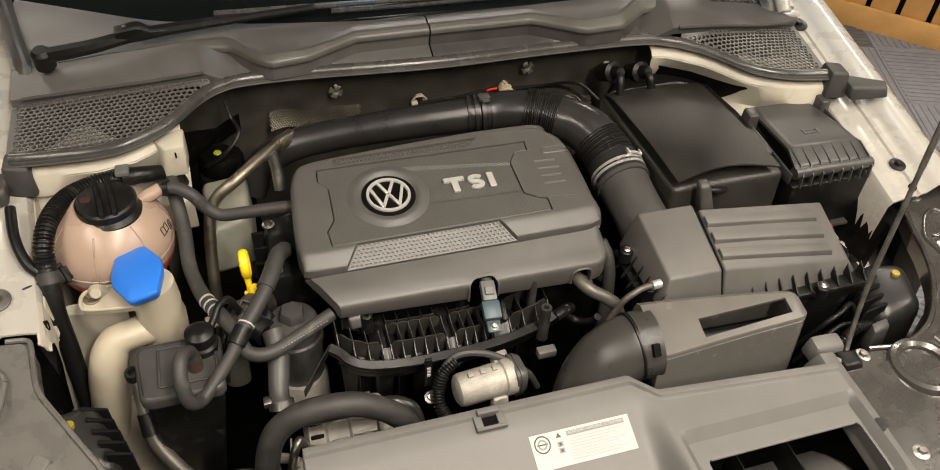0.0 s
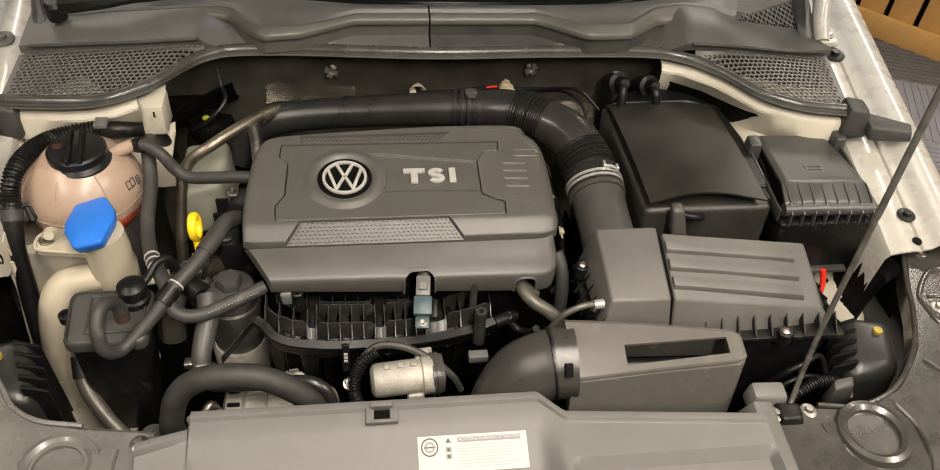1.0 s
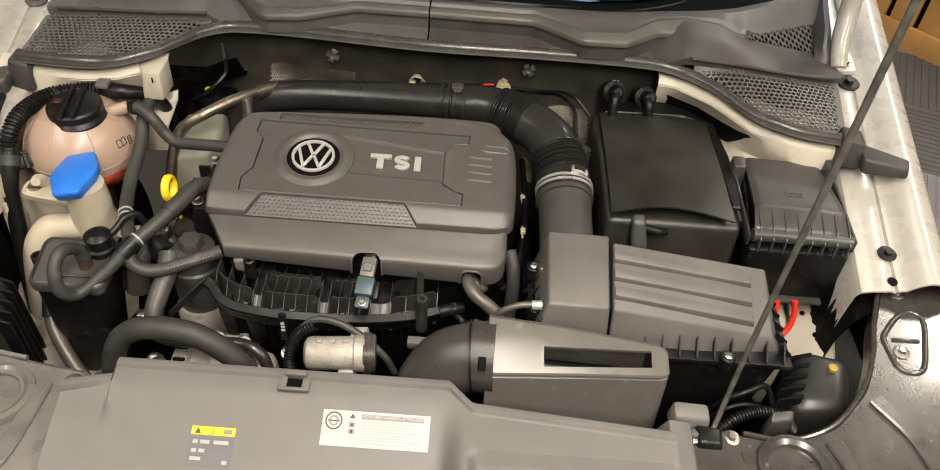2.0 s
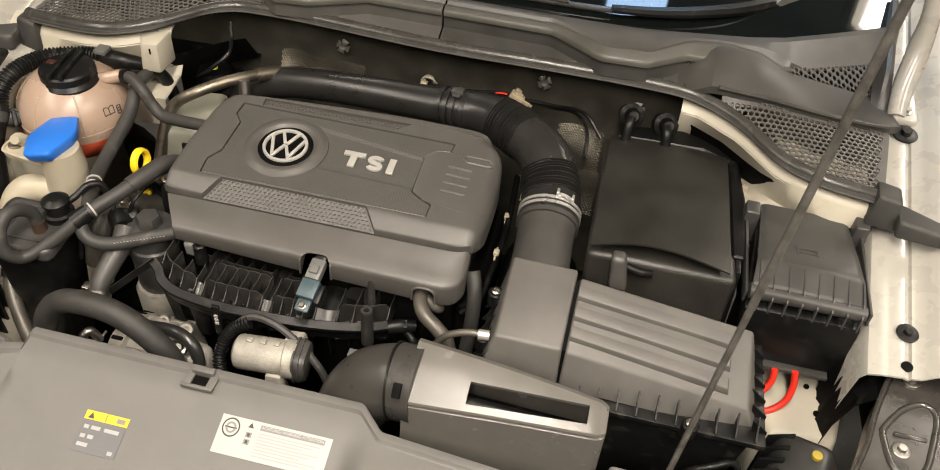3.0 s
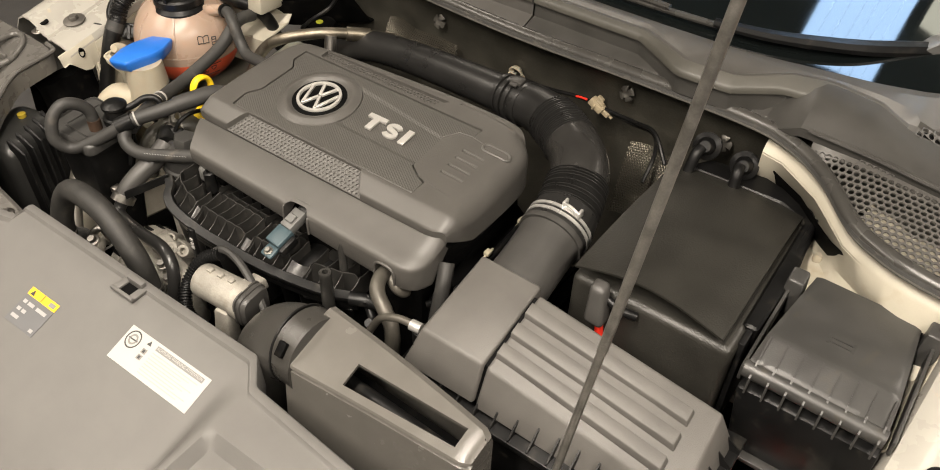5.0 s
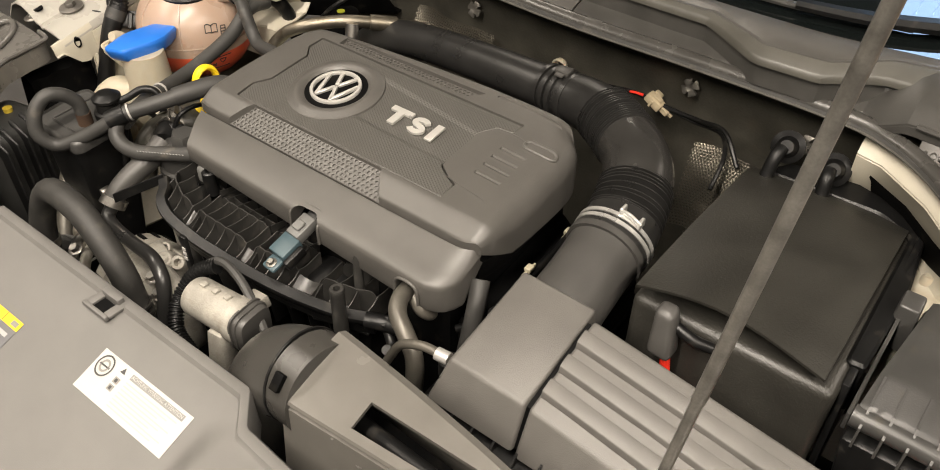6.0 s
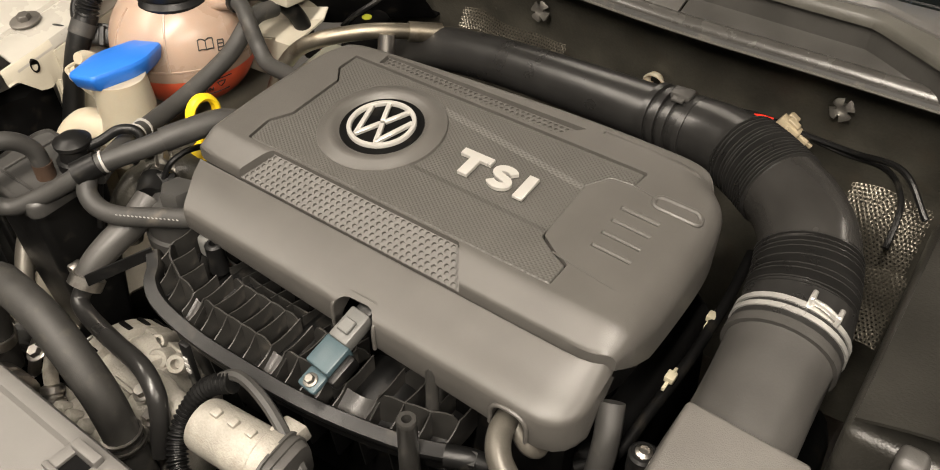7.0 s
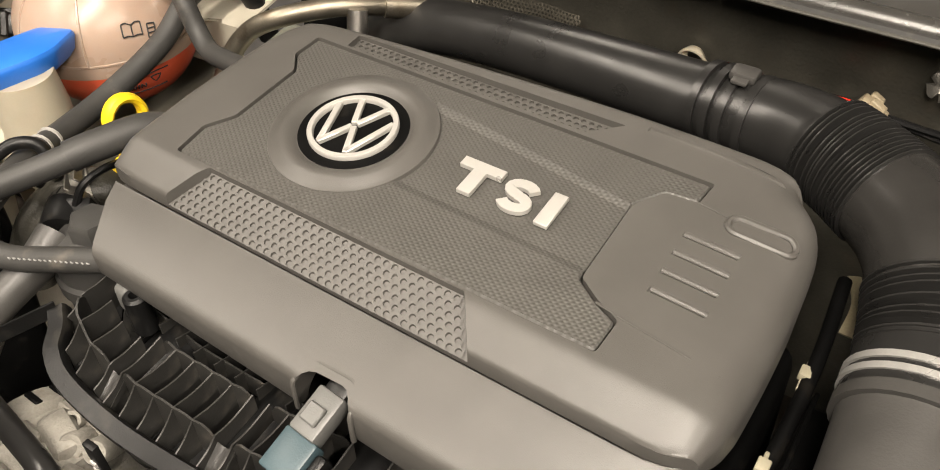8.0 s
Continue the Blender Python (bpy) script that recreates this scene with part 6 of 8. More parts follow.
# ---- fuse box ----
fuse = thing("fuse_box", "black plastic fuse box with a ribbed front lid", "fuse box", (0.61, 0.83, 0.68))
b = bmnew()
hexa(b, [(0.538, 0.740, 0.700), (0.684, 0.740, 0.700), (0.684, 0.905, 0.700), (0.545, 0.905, 0.700)], [(0.526, 0.739, 0.800), (0.682, 0.739, 0.800), (0.674, 0.926, 0.826), (0.542, 0.926, 0.828)], 0.006)
part("base", b, BLACK, fuse, "deep black lower box")
def fuse_z(x, y):
    """Lid of the fuse box: falling to the back, more steeply to the front, with a slight slanting facet."""
    facet = lerp_table([(0.515, 0.745), (0.570, 0.758), (0.690, 0.828)], x)
    return 0.8335 + 0.10 * (0.925 - y) - 0.03 * (x - 0.60) - 0.50 * max(0.0, 0.788 - y) - 0.09 * max(0.0, facet - y) + 0.16 * max(0.0, 0.80 - y) * (x - 0.53) / 0.15


def fuse_edge(y):
    return 0.527 + 0.095 * (y - 0.735), 0.679 - 0.050 * (y - 0.735)


rows = []
for k in range(31):
    u = k / 30
    row = []
    for y in (0.750, 0.752, *(0.752 + 0.005 * j for j in range(1, 35)), 0.925, 0.927):
        x0, x1 = fuse_edge(y)
        x = x0 + (x1 - x0) * u
        rim = -0.0025 if y in (0.750, 0.927) else 0.0
        row.append((x, y, fuse_z(x, y) + rim - 0.003 * max(0.0, abs(2 * u - 1) - 0.9) * 10))
    rows.append(row)
lidf = part("lid", sheet(bmnew(), rows, 0.005), FUSE, fuse)
part("front_roll", tube(bmnew(), [(0.527, 0.7495, fuse_z(0.527, 0.7495) - 0.0105), (0.575, 0.7495, fuse_z(0.575, 0.7495) - 0.0105), (0.630, 0.7495, fuse_z(0.630, 0.7495) - 0.0105), (0.679, 0.7495, fuse_z(0.679, 0.7495) - 0.0105)], 0.0105, 16, 2), FUSE, lidf)
for k in range(8):
    x = 0.536 + 0.0195 * k
    b = bmnew()
    za, zm, zc = fuse_z(x, 0.742), fuse_z(x, 0.755), fuse_z(x, 0.785)
    hexa(b, [(x, 0.7345, za - 0.030), (x + 0.0022, 0.7345, za - 0.030), (x + 0.0022, 0.755, zm - 0.008), (x, 0.755, zm - 0.008)], [(x, 0.7365, za - 0.006), (x + 0.0022, 0.7365, za - 0.006), (x + 0.0022, 0.753, zm + 0.0020), (x, 0.753, zm + 0.0020)])
    hexa(b, [(x, 0.7535, zm - 0.004), (x + 0.0022, 0.7535, zm - 0.004), (x + 0.0022, 0.785, zc - 0.004), (x, 0.785, zc - 0.004)], [(x, 0.7535, zm + 0.0020), (x + 0.0022, 0.7535, zm + 0.0020), (x + 0.0022, 0.784, zc + 0.0004), (x, 0.784, zc + 0.0004)])
    part("lid_fin", b, FUSE, lidf)
for x0, x1 in ((0.5225, 0.5265), (0.6855, 0.6895)):
    b = bmnew()
    hexa(b, [(x0, 0.750, 0.80), (x1, 0.750, 0.80), (x1, 0.915, 0.80), (x0, 0.915, 0.80)], [(x0, 0.750, fuse_z(0.60, 0.750) - 0.012), (x1, 0.750, fuse_z(0.60, 0.750) - 0.012), (x1, 0.915, 0.831), (x0, 0.915, 0.831)], 0.001)
    part("side_rail", b, FUSE, fuse)
b = bmnew()
for y in (0.8205, 0.8285):
    box(b, 0.590, 0.614, y, y + 0.0012, fuse_z(0.60, y) - 0.001, fuse_z(0.60, y) + 0.0012)
for x in (0.587, 0.614):
    box(b, x, x + 0.003, 0.8175, 0.8325, fuse_z(x, 0.825) - 0.001, fuse_z(x, 0.825) + 0.0012)
part("lid_mark", b, FUSE, lidf)
for x0, x1, y0 in ((0.516, 0.542, 0.884), (0.672, 0.697, 0.894)):
    b = bmnew()
    hexa(b, [(x0, y0, 0.79), (x1, y0, 0.79), (x1, y0 + 0.03, 0.79), (x0, y0 + 0.03, 0.79)], [(x0 + 0.003, y0 + 0.002, 0.845), (x1 - 0.003, y0 + 0.002, 0.845), (x1 - 0.003, y0 + 0.026, 0.849), (x0 + 0.003, y0 + 0.026, 0.849)], 0.003)
    part("catch", b, FUSE, fuse)
b = bmnew()
box(b, 0.532, 0.690, 0.729, 0.744, 0.696, 0.703, 0.002)
part("tray_lip", b, FUSE, fuse)
for pts in ([(0.622, 0.722, 0.712), (0.626, 0.714, 0.690), (0.622, 0.704, 0.668), (0.606, 0.695, 0.652), (0.584, 0.690, 0.648), (0.562, 0.690, 0.655), (0.553, 0.696, 0.676)], [(0.596, 0.724, 0.706), (0.596, 0.716, 0.688), (0.586, 0.708, 0.672), (0.566, 0.704, 0.660)]):
    part("red_cable", tube(bmnew(), pts, 0.0048, 10), RED, fuse, "red power cable looping below the box")

# ---- coolant tank ----
tank = thing("coolant_tank", "milky pink ball-shaped coolant tank with red coolant and a black cap", "coolant tank", (-0.55, 0.884, 0.71))
TC = Vector((-0.550, 0.884, 0.795))


def ball(z0, z1, grow=0.0, n=14):
    prof = []
    for k in range(n + 1):
        z = z0 + (z1 - z0) * k / n
        prof.append((math.sqrt(max(0.0, 1 - (z / 0.081) ** 2)) * (0.0885 + grow), z))
    return prof


LEVEL = -0.0142
b = bmnew()
lathe(b, ball(LEVEL, 0.077, 0.0, 18), Matrix.Translation(TC), 44)
part("tank_body", b, TANK, tank)
b = bmnew()
lathe(b, ball(-0.078, LEVEL - 0.0002, 0.0, 12), Matrix.Translation(TC), 44)
part("coolant", b, COOLANT, tank, "lower half showing red coolant")
b = bmnew()
lathe(b, [(0.0870, -0.0020), (0.0893, -0.0005), (0.0893, 0.0012), (0.0870, 0.0028)], Matrix.Translation(TC), 44)
part("moulding_seam", b, TANK, tank)
for k in range(3):
    b = bmnew()
    a0 = radians(-150 + k * 50)
    pts = []
    for j in range(9):
        z = 0.060 - 0.060 * j / 8
        r = math.sqrt(1 - (z / 0.081) ** 2) * 0.0884
        pts.append(TC + Vector((r * math.cos(a0), r * math.sin(a0), z)))
    tube(b, pts, 0.0014, 6, 1)
    part("tank_rib", b, TANK, tank)
CM = Matrix.Translation(TC + Vector((0.010, -0.008, 0.064)))
b = bmnew()
lathe(b, [(0.046, -0.012), (0.046, 0.000), (0.040, 0.006), (0.042, 0.008), (0.042, 0.018), (0.039, 0.021), (0.012, 0.024)], CM, 36)
cap = part("cap", b, BLACK, tank, "black screw cap")
for d in (-0.0085, 0.0085):
    b = bmnew()
    box(b, d - 0.004, d + 0.004, -0.041, 0.041, 0.018, 0.030, 0.003, 2, CM @ Matrix.Rotation(0.15, 4, "Z"))
    part("cap_grip", b, BLACK, cap)
b = bmnew()
box(b, -0.033, -0.018, -0.004, 0.008, 0.0215, 0.0232, 0.0005, 1, CM)
part("cap_print", b, surf("cap_print_red", (0.045, 0.012, 0.01), 0.5), cap, "small red print on the cap")
# printed pictogram and level marks on the ball
def on_ball(az, z, lift=0.0006):
    r = math.sqrt(1 - (z / 0.081) ** 2) * 0.0885 + lift
    return TC + Vector((r * math.cos(radians(az)), r * math.sin(radians(az)), z))


def ball_stroke(name, pts, r=0.0007):
    part(name, tube(bmnew(), [on_ball(a, z) for a, z in pts], r, 5, 2), INK, tank)


for pts in ([(-24, 0.034), (-25, 0.023)], [(-18, 0.032), (-19, 0.0222)], [(-11.5, 0.0325), (-13, 0.0215)], [(-24, 0.034), (-21, 0.0345), (-18, 0.032), (-15, 0.0335), (-11.5, 0.0325)], [(-25, 0.023), (-22, 0.0235), (-19, 0.0222), (-16, 0.0225), (-13, 0.0215)]):
    ball_stroke("book_mark", pts)
for pts in ([(-8, 0.0285), (-10, 0.0165)], [(-3, 0.027), (-5, 0.0162)], [(-8, 0.0285), (-3, 0.027)], [(-8.7, 0.0245), (-3.7, 0.0235)], [(-9.4, 0.0205), (-4.4, 0.0198)], [(-10, 0.0165), (-5, 0.0162)], [(-6, 0.010), (-5, 0.010)]):
    ball_stroke("grade_mark", pts)
for z in (-0.019, -0.041):
    ball_stroke("level_line", [(-32, z), (-18, z), (-3, z)])
for pts in ([(-16, -0.024), (-9, -0.024), (-12.5, -0.032), (-16, -0.024)], [(-30, -0.035), (-30, -0.030), (-27, -0.035), (-27, -0.030)], [(-25, -0.035), (-25, -0.030)], [(-23, -0.035), (-23, -0.030), (-20, -0.035), (-20, -0.030)]):
    ball_stroke("level_mark", pts)
# outlet spigot
part("spigot", tube(bmnew(), [(-0.512, 0.890, 0.850), (-0.468, 0.905, 0.860)], 0.010, 14, 2), TANK, tank)
# level sensor and plug
b = bmnew()
m = frame_to((-0.622, 0.812, 0.804), (-0.75, -0.65, 0.12)) @ Matrix.Rotation(radians(35), 4, "Z") @ Matrix.Scale(1.25, 4)
box(b, -0.011, 0.011, -0.008, 0.008, -0.024, 0.010, 0.002, 2, m)
box(b, -0.013, 0.013, -0.010, 0.010, -0.010, -0.004, 0.0015, 1, m)
box(b, -0.005, 0.005, 0.008, 0.013, -0.014, 0.008, 0.001, 1, m)
box(b, -0.008, 0.008, -0.006, 0.006, 0.008, 0.016, 0.003, 2, m)
part("level_sensor_plug", b, BLACK, tank, "black sensor plug")

# ---- washer filler ----
wash = thing("washer_filler", "milky white washer filler neck under a bright blue cap", "washer filler", (-0.485, 0.745, 0.73))
part("neck", lathe(bmnew(), [(0.030, 0.725), (0.033, 0.735), (0.034, 0.77), (0.031, 0.785), (0.032, 0.80), (0.029, 0.835)], Matrix.Translation((-0.492, 0.752, -0.012)), 30), MILK, wash)
part("filler_pipe", tube(bmnew(), [(-0.492, 0.745, 0.742), (-0.530, 0.738, 0.745), (-0.558, 0.730, 0.74), (-0.574, 0.716, 0.71), (-0.586, 0.706, 0.64), (-0.597, 0.702, 0.58), (-0.612, 0.70, 0.48)], [0.022, 0.022, 0.0235, 0.026, 0.027, 0.025, 0.025], 20), MILK, wash)
b = bmnew()
plate(b, [(p.x, p.y) for p in rounded([Vector(p) for p in ((-0.590, 0.740), (-0.48, 0.725), (-0.47, 0.780), (-0.588, 0.780))], 0.018, 6)], lambda x, y: 0.796, 0.008, 0.002, 0.0)
part("bracket_rim", tube(bmnew(), [(-0.51, 0.7295, 0.804), (-0.572, 0.7385, 0.804), (-0.586, 0.747, 0.804), (-0.586, 0.768, 0.804), (-0.570, 0.777, 0.804), (-0.51, 0.777, 0.804)], 0.0026, 8), MILK, wash)
part("bracket", b, MILK, wash)
part("bracket_lug", tube(bmnew(), [(-0.560, 0.772, 0.800), (-0.566, 0.762, 0.815), (-0.564, 0.750, 0.822)], [0.010, 0.010, 0.007], 12, 4), MILK, wash)
hexbolt("bracket_bolt", (-0.573, 0.759, 0.804), (0, 0, 1), 0.0075, wash, BRONZE, 1.5)
WM = Matrix.Translation((-0.509, 0.764, 0.826)) @ Matrix.Rotation(radians(9), 4, "Z") @ Matrix.Rotation(radians(-4), 4, "X") @ Matrix.Rotation(radians(-8), 4, "Y") @ Matrix.Scale(0.93, 4)
out = [(0.022, 0.056), (0.039, 0.014), (0.039, -0.008), (0.022, -0.056), (-0.019, -0.056), (-0.036, -0.010), (-0.036, 0.010), (-0.022, 0.056)]
out = [(p.x, p.y) for p in rounded([Vector(p) for p in out], 0.006, 3)]
rings = []
for k, (sc, z) in enumerate(((0.80, -0.014), (0.92, -0.008), (0.97, 0.0), (1.0, 0.004), (1.0, 0.0065), (0.97, 0.009), (0.80, 0.012), (0.45, 0.0135))):
    rings.append([WM @ Vector((x * sc, y * sc, z)) for x, y in out])
bc = part("blue_cap", loft(bmnew(), rings), BLUE, wash, "bright blue flip cap")
for k in range(4):
    b = bmnew()
    box(b, -0.018, 0.020, -0.053 + k * 0.0050, -0.0525 + k * 0.0050, 0.0070, 0.0092 + 0.0008 * k, 0.0004, 1, WM)
    part("grip_ridge", b, BLUE, bc)

# ---- carbon canister box ----
can = thing("charcoal_canister", "dusty black plastic canister with a hose looping over its lid", "canister", (-0.455, 0.63, 0.60))
shape = [(-0.050, -0.037), (-0.040, -0.043), (0.044, -0.043), (0.050, -0.036), (0.050, 0.036), (0.044, 0.043), (-0.050, 0.043), (-0.056, 0.032)]
shape = [(p.x, p.y) for p in rounded([Vector(p) for p in shape], 0.010, 3)]
CANM = Matrix.Translation((-0.466, 0.626, 0.0))


def can_ring(z, sc, ox=0.0, tilt=0.06):
    return [CANM @ Vector((x * sc + ox, y * sc, z + tilt * y * sc)) for x, y in shape]


part("body", loft(bmnew(), [can_ring(z, sc, ox) for z, sc, ox in ((0.50, 0.50, -0.010), (0.56, 0.66, -0.010), (0.66, 0.84, -0.006), (0.745, 0.95, 0), (0.772, 0.97, 0))]), BLACK, can)
lid_c = part("lid", loft(bmnew(), [can_ring(z, sc) for z, sc in ((0.770, 0.97), (0.7705, 1.05), (0.782, 1.06), (0.786, 1.03), (0.788, 0.97), (0.7845, 0.95), (0.784, 0.80))]), FUSE, can, "flat lid with a raised rim")
b = bmnew()
sheet(b, [[CANM @ Vector((0.008 + sx * 0.036, sy * 0.030 + 0.004, 0.7855 + 0.06 * sy * 0.03)) for sy in (-1, 0, 1)] for sx in (-1, 0, 1)], 0.004, (0, 0, -1))
part("lid_pad", b, FUSE, lid_c)
for pts in ([(-0.028, -0.026), (0.044, -0.026)], [(0.044, -0.026), (0.044, 0.034)], [(0.044, 0.034), (-0.028, 0.034)], [(-0.028, 0.034), (-0.028, -0.026)]):
    part("lid_bead", tube(bmnew(), [CANM @ Vector((x, y, 0.7865 + 0.06 * y)) for x, y in pts], 0.0016, 6, 2), FUSE, lid_c)
part("mount_eye", lathe(bmnew(), [(0.010, -0.012), (0.010, 0.0), (0.006, 0.001), (0.004, -0.004)], Matrix.Translation((-0.528, 0.640, 0.778)), 16), BLACK, can)
b = bmnew()
lathe(b, [(0.021, 0.0), (0.021, 0.010), (0.017, 0.012), (0.016, 0.024), (0.019, 0.027), (0.019, 0.031), (0.012, 0.036), (0.008, 0.037)], Matrix.Translation((-0.437, 0.653, 0.785)), 24)
part("valve_cap", b, BLACK, can)
part("loop_hose", tube(bmnew(), [(-0.448, 0.621, 0.797), (-0.450, 0.619, 0.818), (-0.455, 0.605, 0.834), (-0.460, 0.586, 0.838), (-0.462, 0.568, 0.822), (-0.457, 0.560, 0.795), (-0.445, 0.573, 0.777), (-0.424, 0.595, 0.784), (-0.402, 0.616, 0.799), (-0.391, 0.629, 0.809), (-0.384, 0.639, 0.815)], 0.0092, 14), RUBBER, can, "dark rubber hose")
part("pipe_stub", tube(bmnew(), [(-0.448, 0.621, 0.780), (-0.448, 0.621, 0.802)], 0.0100, 12, 2), surf("rusty_steel", (0.055, 0.032, 0.02), 0.7, metal=0.3, vary=0.4), can, "rusty hose end")

# ---- engine block under the cover ----
engine = thing("engine_block", "engine block with shade in its near-black colour, cast parts under the cover", "engine", (-0.06, 0.78, 0.45))
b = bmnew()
# the shade under the cover is put into the block's near-black colour
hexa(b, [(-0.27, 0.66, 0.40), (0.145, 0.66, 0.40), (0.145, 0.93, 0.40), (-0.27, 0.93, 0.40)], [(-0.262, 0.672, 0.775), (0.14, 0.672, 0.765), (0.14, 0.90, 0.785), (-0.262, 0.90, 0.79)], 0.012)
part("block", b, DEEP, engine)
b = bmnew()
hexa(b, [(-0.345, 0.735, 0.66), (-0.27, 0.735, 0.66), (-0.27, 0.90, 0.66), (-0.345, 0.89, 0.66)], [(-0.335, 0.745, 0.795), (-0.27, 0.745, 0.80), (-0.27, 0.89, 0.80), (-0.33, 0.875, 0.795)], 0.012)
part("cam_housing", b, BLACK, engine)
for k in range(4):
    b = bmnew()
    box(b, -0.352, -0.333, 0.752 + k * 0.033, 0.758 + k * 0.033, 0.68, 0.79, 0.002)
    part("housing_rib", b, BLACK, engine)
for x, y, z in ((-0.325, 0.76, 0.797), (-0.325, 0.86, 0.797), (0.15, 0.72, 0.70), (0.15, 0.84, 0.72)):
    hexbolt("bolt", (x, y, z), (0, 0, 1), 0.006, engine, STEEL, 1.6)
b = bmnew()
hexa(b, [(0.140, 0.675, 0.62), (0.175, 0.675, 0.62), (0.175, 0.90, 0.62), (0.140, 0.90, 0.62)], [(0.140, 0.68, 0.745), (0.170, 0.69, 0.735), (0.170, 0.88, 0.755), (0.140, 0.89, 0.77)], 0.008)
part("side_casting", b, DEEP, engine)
# wiring along the cover's side with pale clips
part("side_loom", tube(bmnew(), [(0.178, 0.93, 0.79), (0.183, 0.86, 0.785), (0.183, 0.79, 0.778), (0.178, 0.73, 0.768), (0.172, 0.69, 0.755), (0.150, 0.668, 0.745)], 0.0050, 10), DEEP, engine, "black wiring loom")
part("side_hose", tube(bmnew(), [(0.158, 0.700, 0.80), (0.166, 0.682, 0.778), (0.168, 0.668, 0.74), (0.165, 0.655, 0.68), (0.16, 0.65, 0.60)], 0.0105, 12), RUBBER, engine, "grey hose dropping beside the cover")
for y in (0.755, 0.835):
    b = bmnew()
    box(b, 0.176, 0.184, y, y + 0.010, 0.782, 0.788, 0.001)
    box(b, 0.178, 0.181, y - 0.008, y + 0.018, 0.780, 0.784, 0.001)
    part("pale_clip", b, surf("aged_clip", (0.36, 0.33, 0.24), 0.5), engine, "pale plastic clip")

part("foil_strap", band(bmnew(), [(0.1818, 0.9667, 0.765), (0.1922, 0.9425, 0.762), (0.1923, 0.9159, 0.755)], 0.010, 0.002, 5), surf("tan_foil_strap", (0.30, 0.26, 0.17), 0.45, metal=0.4, vary=0.3), engine, "tan metal strap beside the cover")

# ---- intake manifold below the front edge ----
mani = thing("intake_manifold", "black plastic intake manifold with an open lattice of ribs", "intake manifold", (-0.1, 0.61, 0.65))
RAIL = [(-0.262, 0.606, 0.772), (-0.250, 0.592, 0.768), (-0.225, 0.582, 0.763), (-0.175, 0.578, 0.758), (-0.125, 0.581, 0.753), (-0.07, 0.588, 0.746), (-0.02, 0.600, 0.738), (0.03, 0.614, 0.735), (0.065, 0.626, 0.738)]


def rail(x):
    return lerp_table([(p[0], p[1]) for p in RAIL], x), lerp_table([(p[0], p[2]) for p in RAIL], x)


def crest(x, v):
    """A point on the top of the lattice: v = 0 at the rail, 1 at the middle wall, 2 at the rear wall, 3 under the cover."""
    y, z = rail(x)
    ys, zs = (y + 0.004, y + 0.024, y + 0.058, y + 0.090), (z + 0.004, z + 0.0195, z + 0.0185, z + 0.010)
    k = min(2, int(v))
    t = v - k
    return Vector((x, ys[k] + (ys[k + 1] - ys[k]) * t, zs[k] + (zs[k + 1] - zs[k]) * t))


def lattice_wall(b, pts, deep, thick):
    """An upright rib along pts, deep below its top."""
    rings = []
    for i, p in enumerate(pts):
        t = (pts[min(i + 1, len(pts) - 1)] - pts[max(i - 1, 0)])
        s = Vector((-t.y, t.x, 0)).normalized() * thick / 2
        d = Vector((0, 0, deep))
        rings.append([p - s - d, p + s - d, p + s * 0.7, p - s * 0.7])
    loft(b, rings)


def bank(x0, x1, fins, v0=0.0, v1=2.0, deep=0.034):
    """One bank of the lattice: ribs across, two walls along with rounded shoulders, and a sunken floor."""
    rows = [[crest(x0 + (x1 - x0) * i / 8, v0 + (v1 - v0) * j / 6) - Vector((0, 0, deep - 0.004 * math.sin(math.pi * i / 8))) for j in range(7)] for i in range(9)]
    r = part("bank", sheet(bmnew(), rows, 0.003), BLACK, mani, "bank of ribbed cells")
    for i in range(fins):
        x = x0 + (x1 - x0) * i / (fins - 1)
        b = bmnew()
        pts = []
        edge = 0.004 if i in (0, fins - 1) else 0.0
        for j in range(13):
            v = v0 + (v1 - v0) * j / 12
            sag = 0.0022 * math.sin(math.pi * (v % 1.0)) + edge * max(0.0, math.sin(math.pi * min(1.0, v / 2)) ** 2)
            pts.append(crest(x, v) - Vector((0, 0, sag)))
        lattice_wall(b, pts, deep, 0.0017)
        part("rib", b, LATTICE, r)
    for v in [w for w in (1.0, 2.0) if v0 < w <= v1]:
        b = bmnew()
        pts = []
        m = 4 * (fins - 1)
        for j in range(m + 1):
            x = x0 + (x1 - x0) * j / m
            end = min(j, m - j) / m
            round_off = 0.008 * max(0.0, 1 - end / 0.12) ** 2
            lift = 0.0016 * abs(math.sin(math.pi * j / 4))
            pts.append(crest(x, v) + Vector((0, 0, lift - round_off)))
        lattice_wall(b, pts, deep, 0.0022)
        part("wall", b, LATTICE, r)


bank(-0.262, -0.205, 4, 0.15, 1.75)
bank(-0.193, -0.112, 6)
bank(-0.099, -0.040, 5)
bank(-0.012, 0.056, 4)
# low tray between rail and middle wall where the banks leave gaps
for x0, x1 in ((-0.205, -0.193), (-0.112, -0.099), (-0.040, -0.012)):
    rows = [[crest(x0 - 0.002 + (x1 - x0 + 0.004) * i / 5, v) - Vector((0, 0, 0.009 + 0.004 * math.sin(math.pi * i / 5))) for v in (0.0, 0.35, 0.7, 1.0)] for i in range(6)]
    part("saddle", sheet(bmnew(), rows, 0.004), LATTICE, mani)
    rows = [[crest(x0 - 0.012 + (x1 - x0 + 0.024) * i / 8, v) - Vector((0, 0, 0.030 - 0.010 * math.sin(math.pi * i / 8) - 0.006 * (v - 1))) for v in (1.0, 1.3, 1.7, 2.1, 2.6, 3.0)] for i in range(9)]
    part("runner", sheet(bmnew(), rows, 0.003), BLACK, mani, "smooth rounded runner")
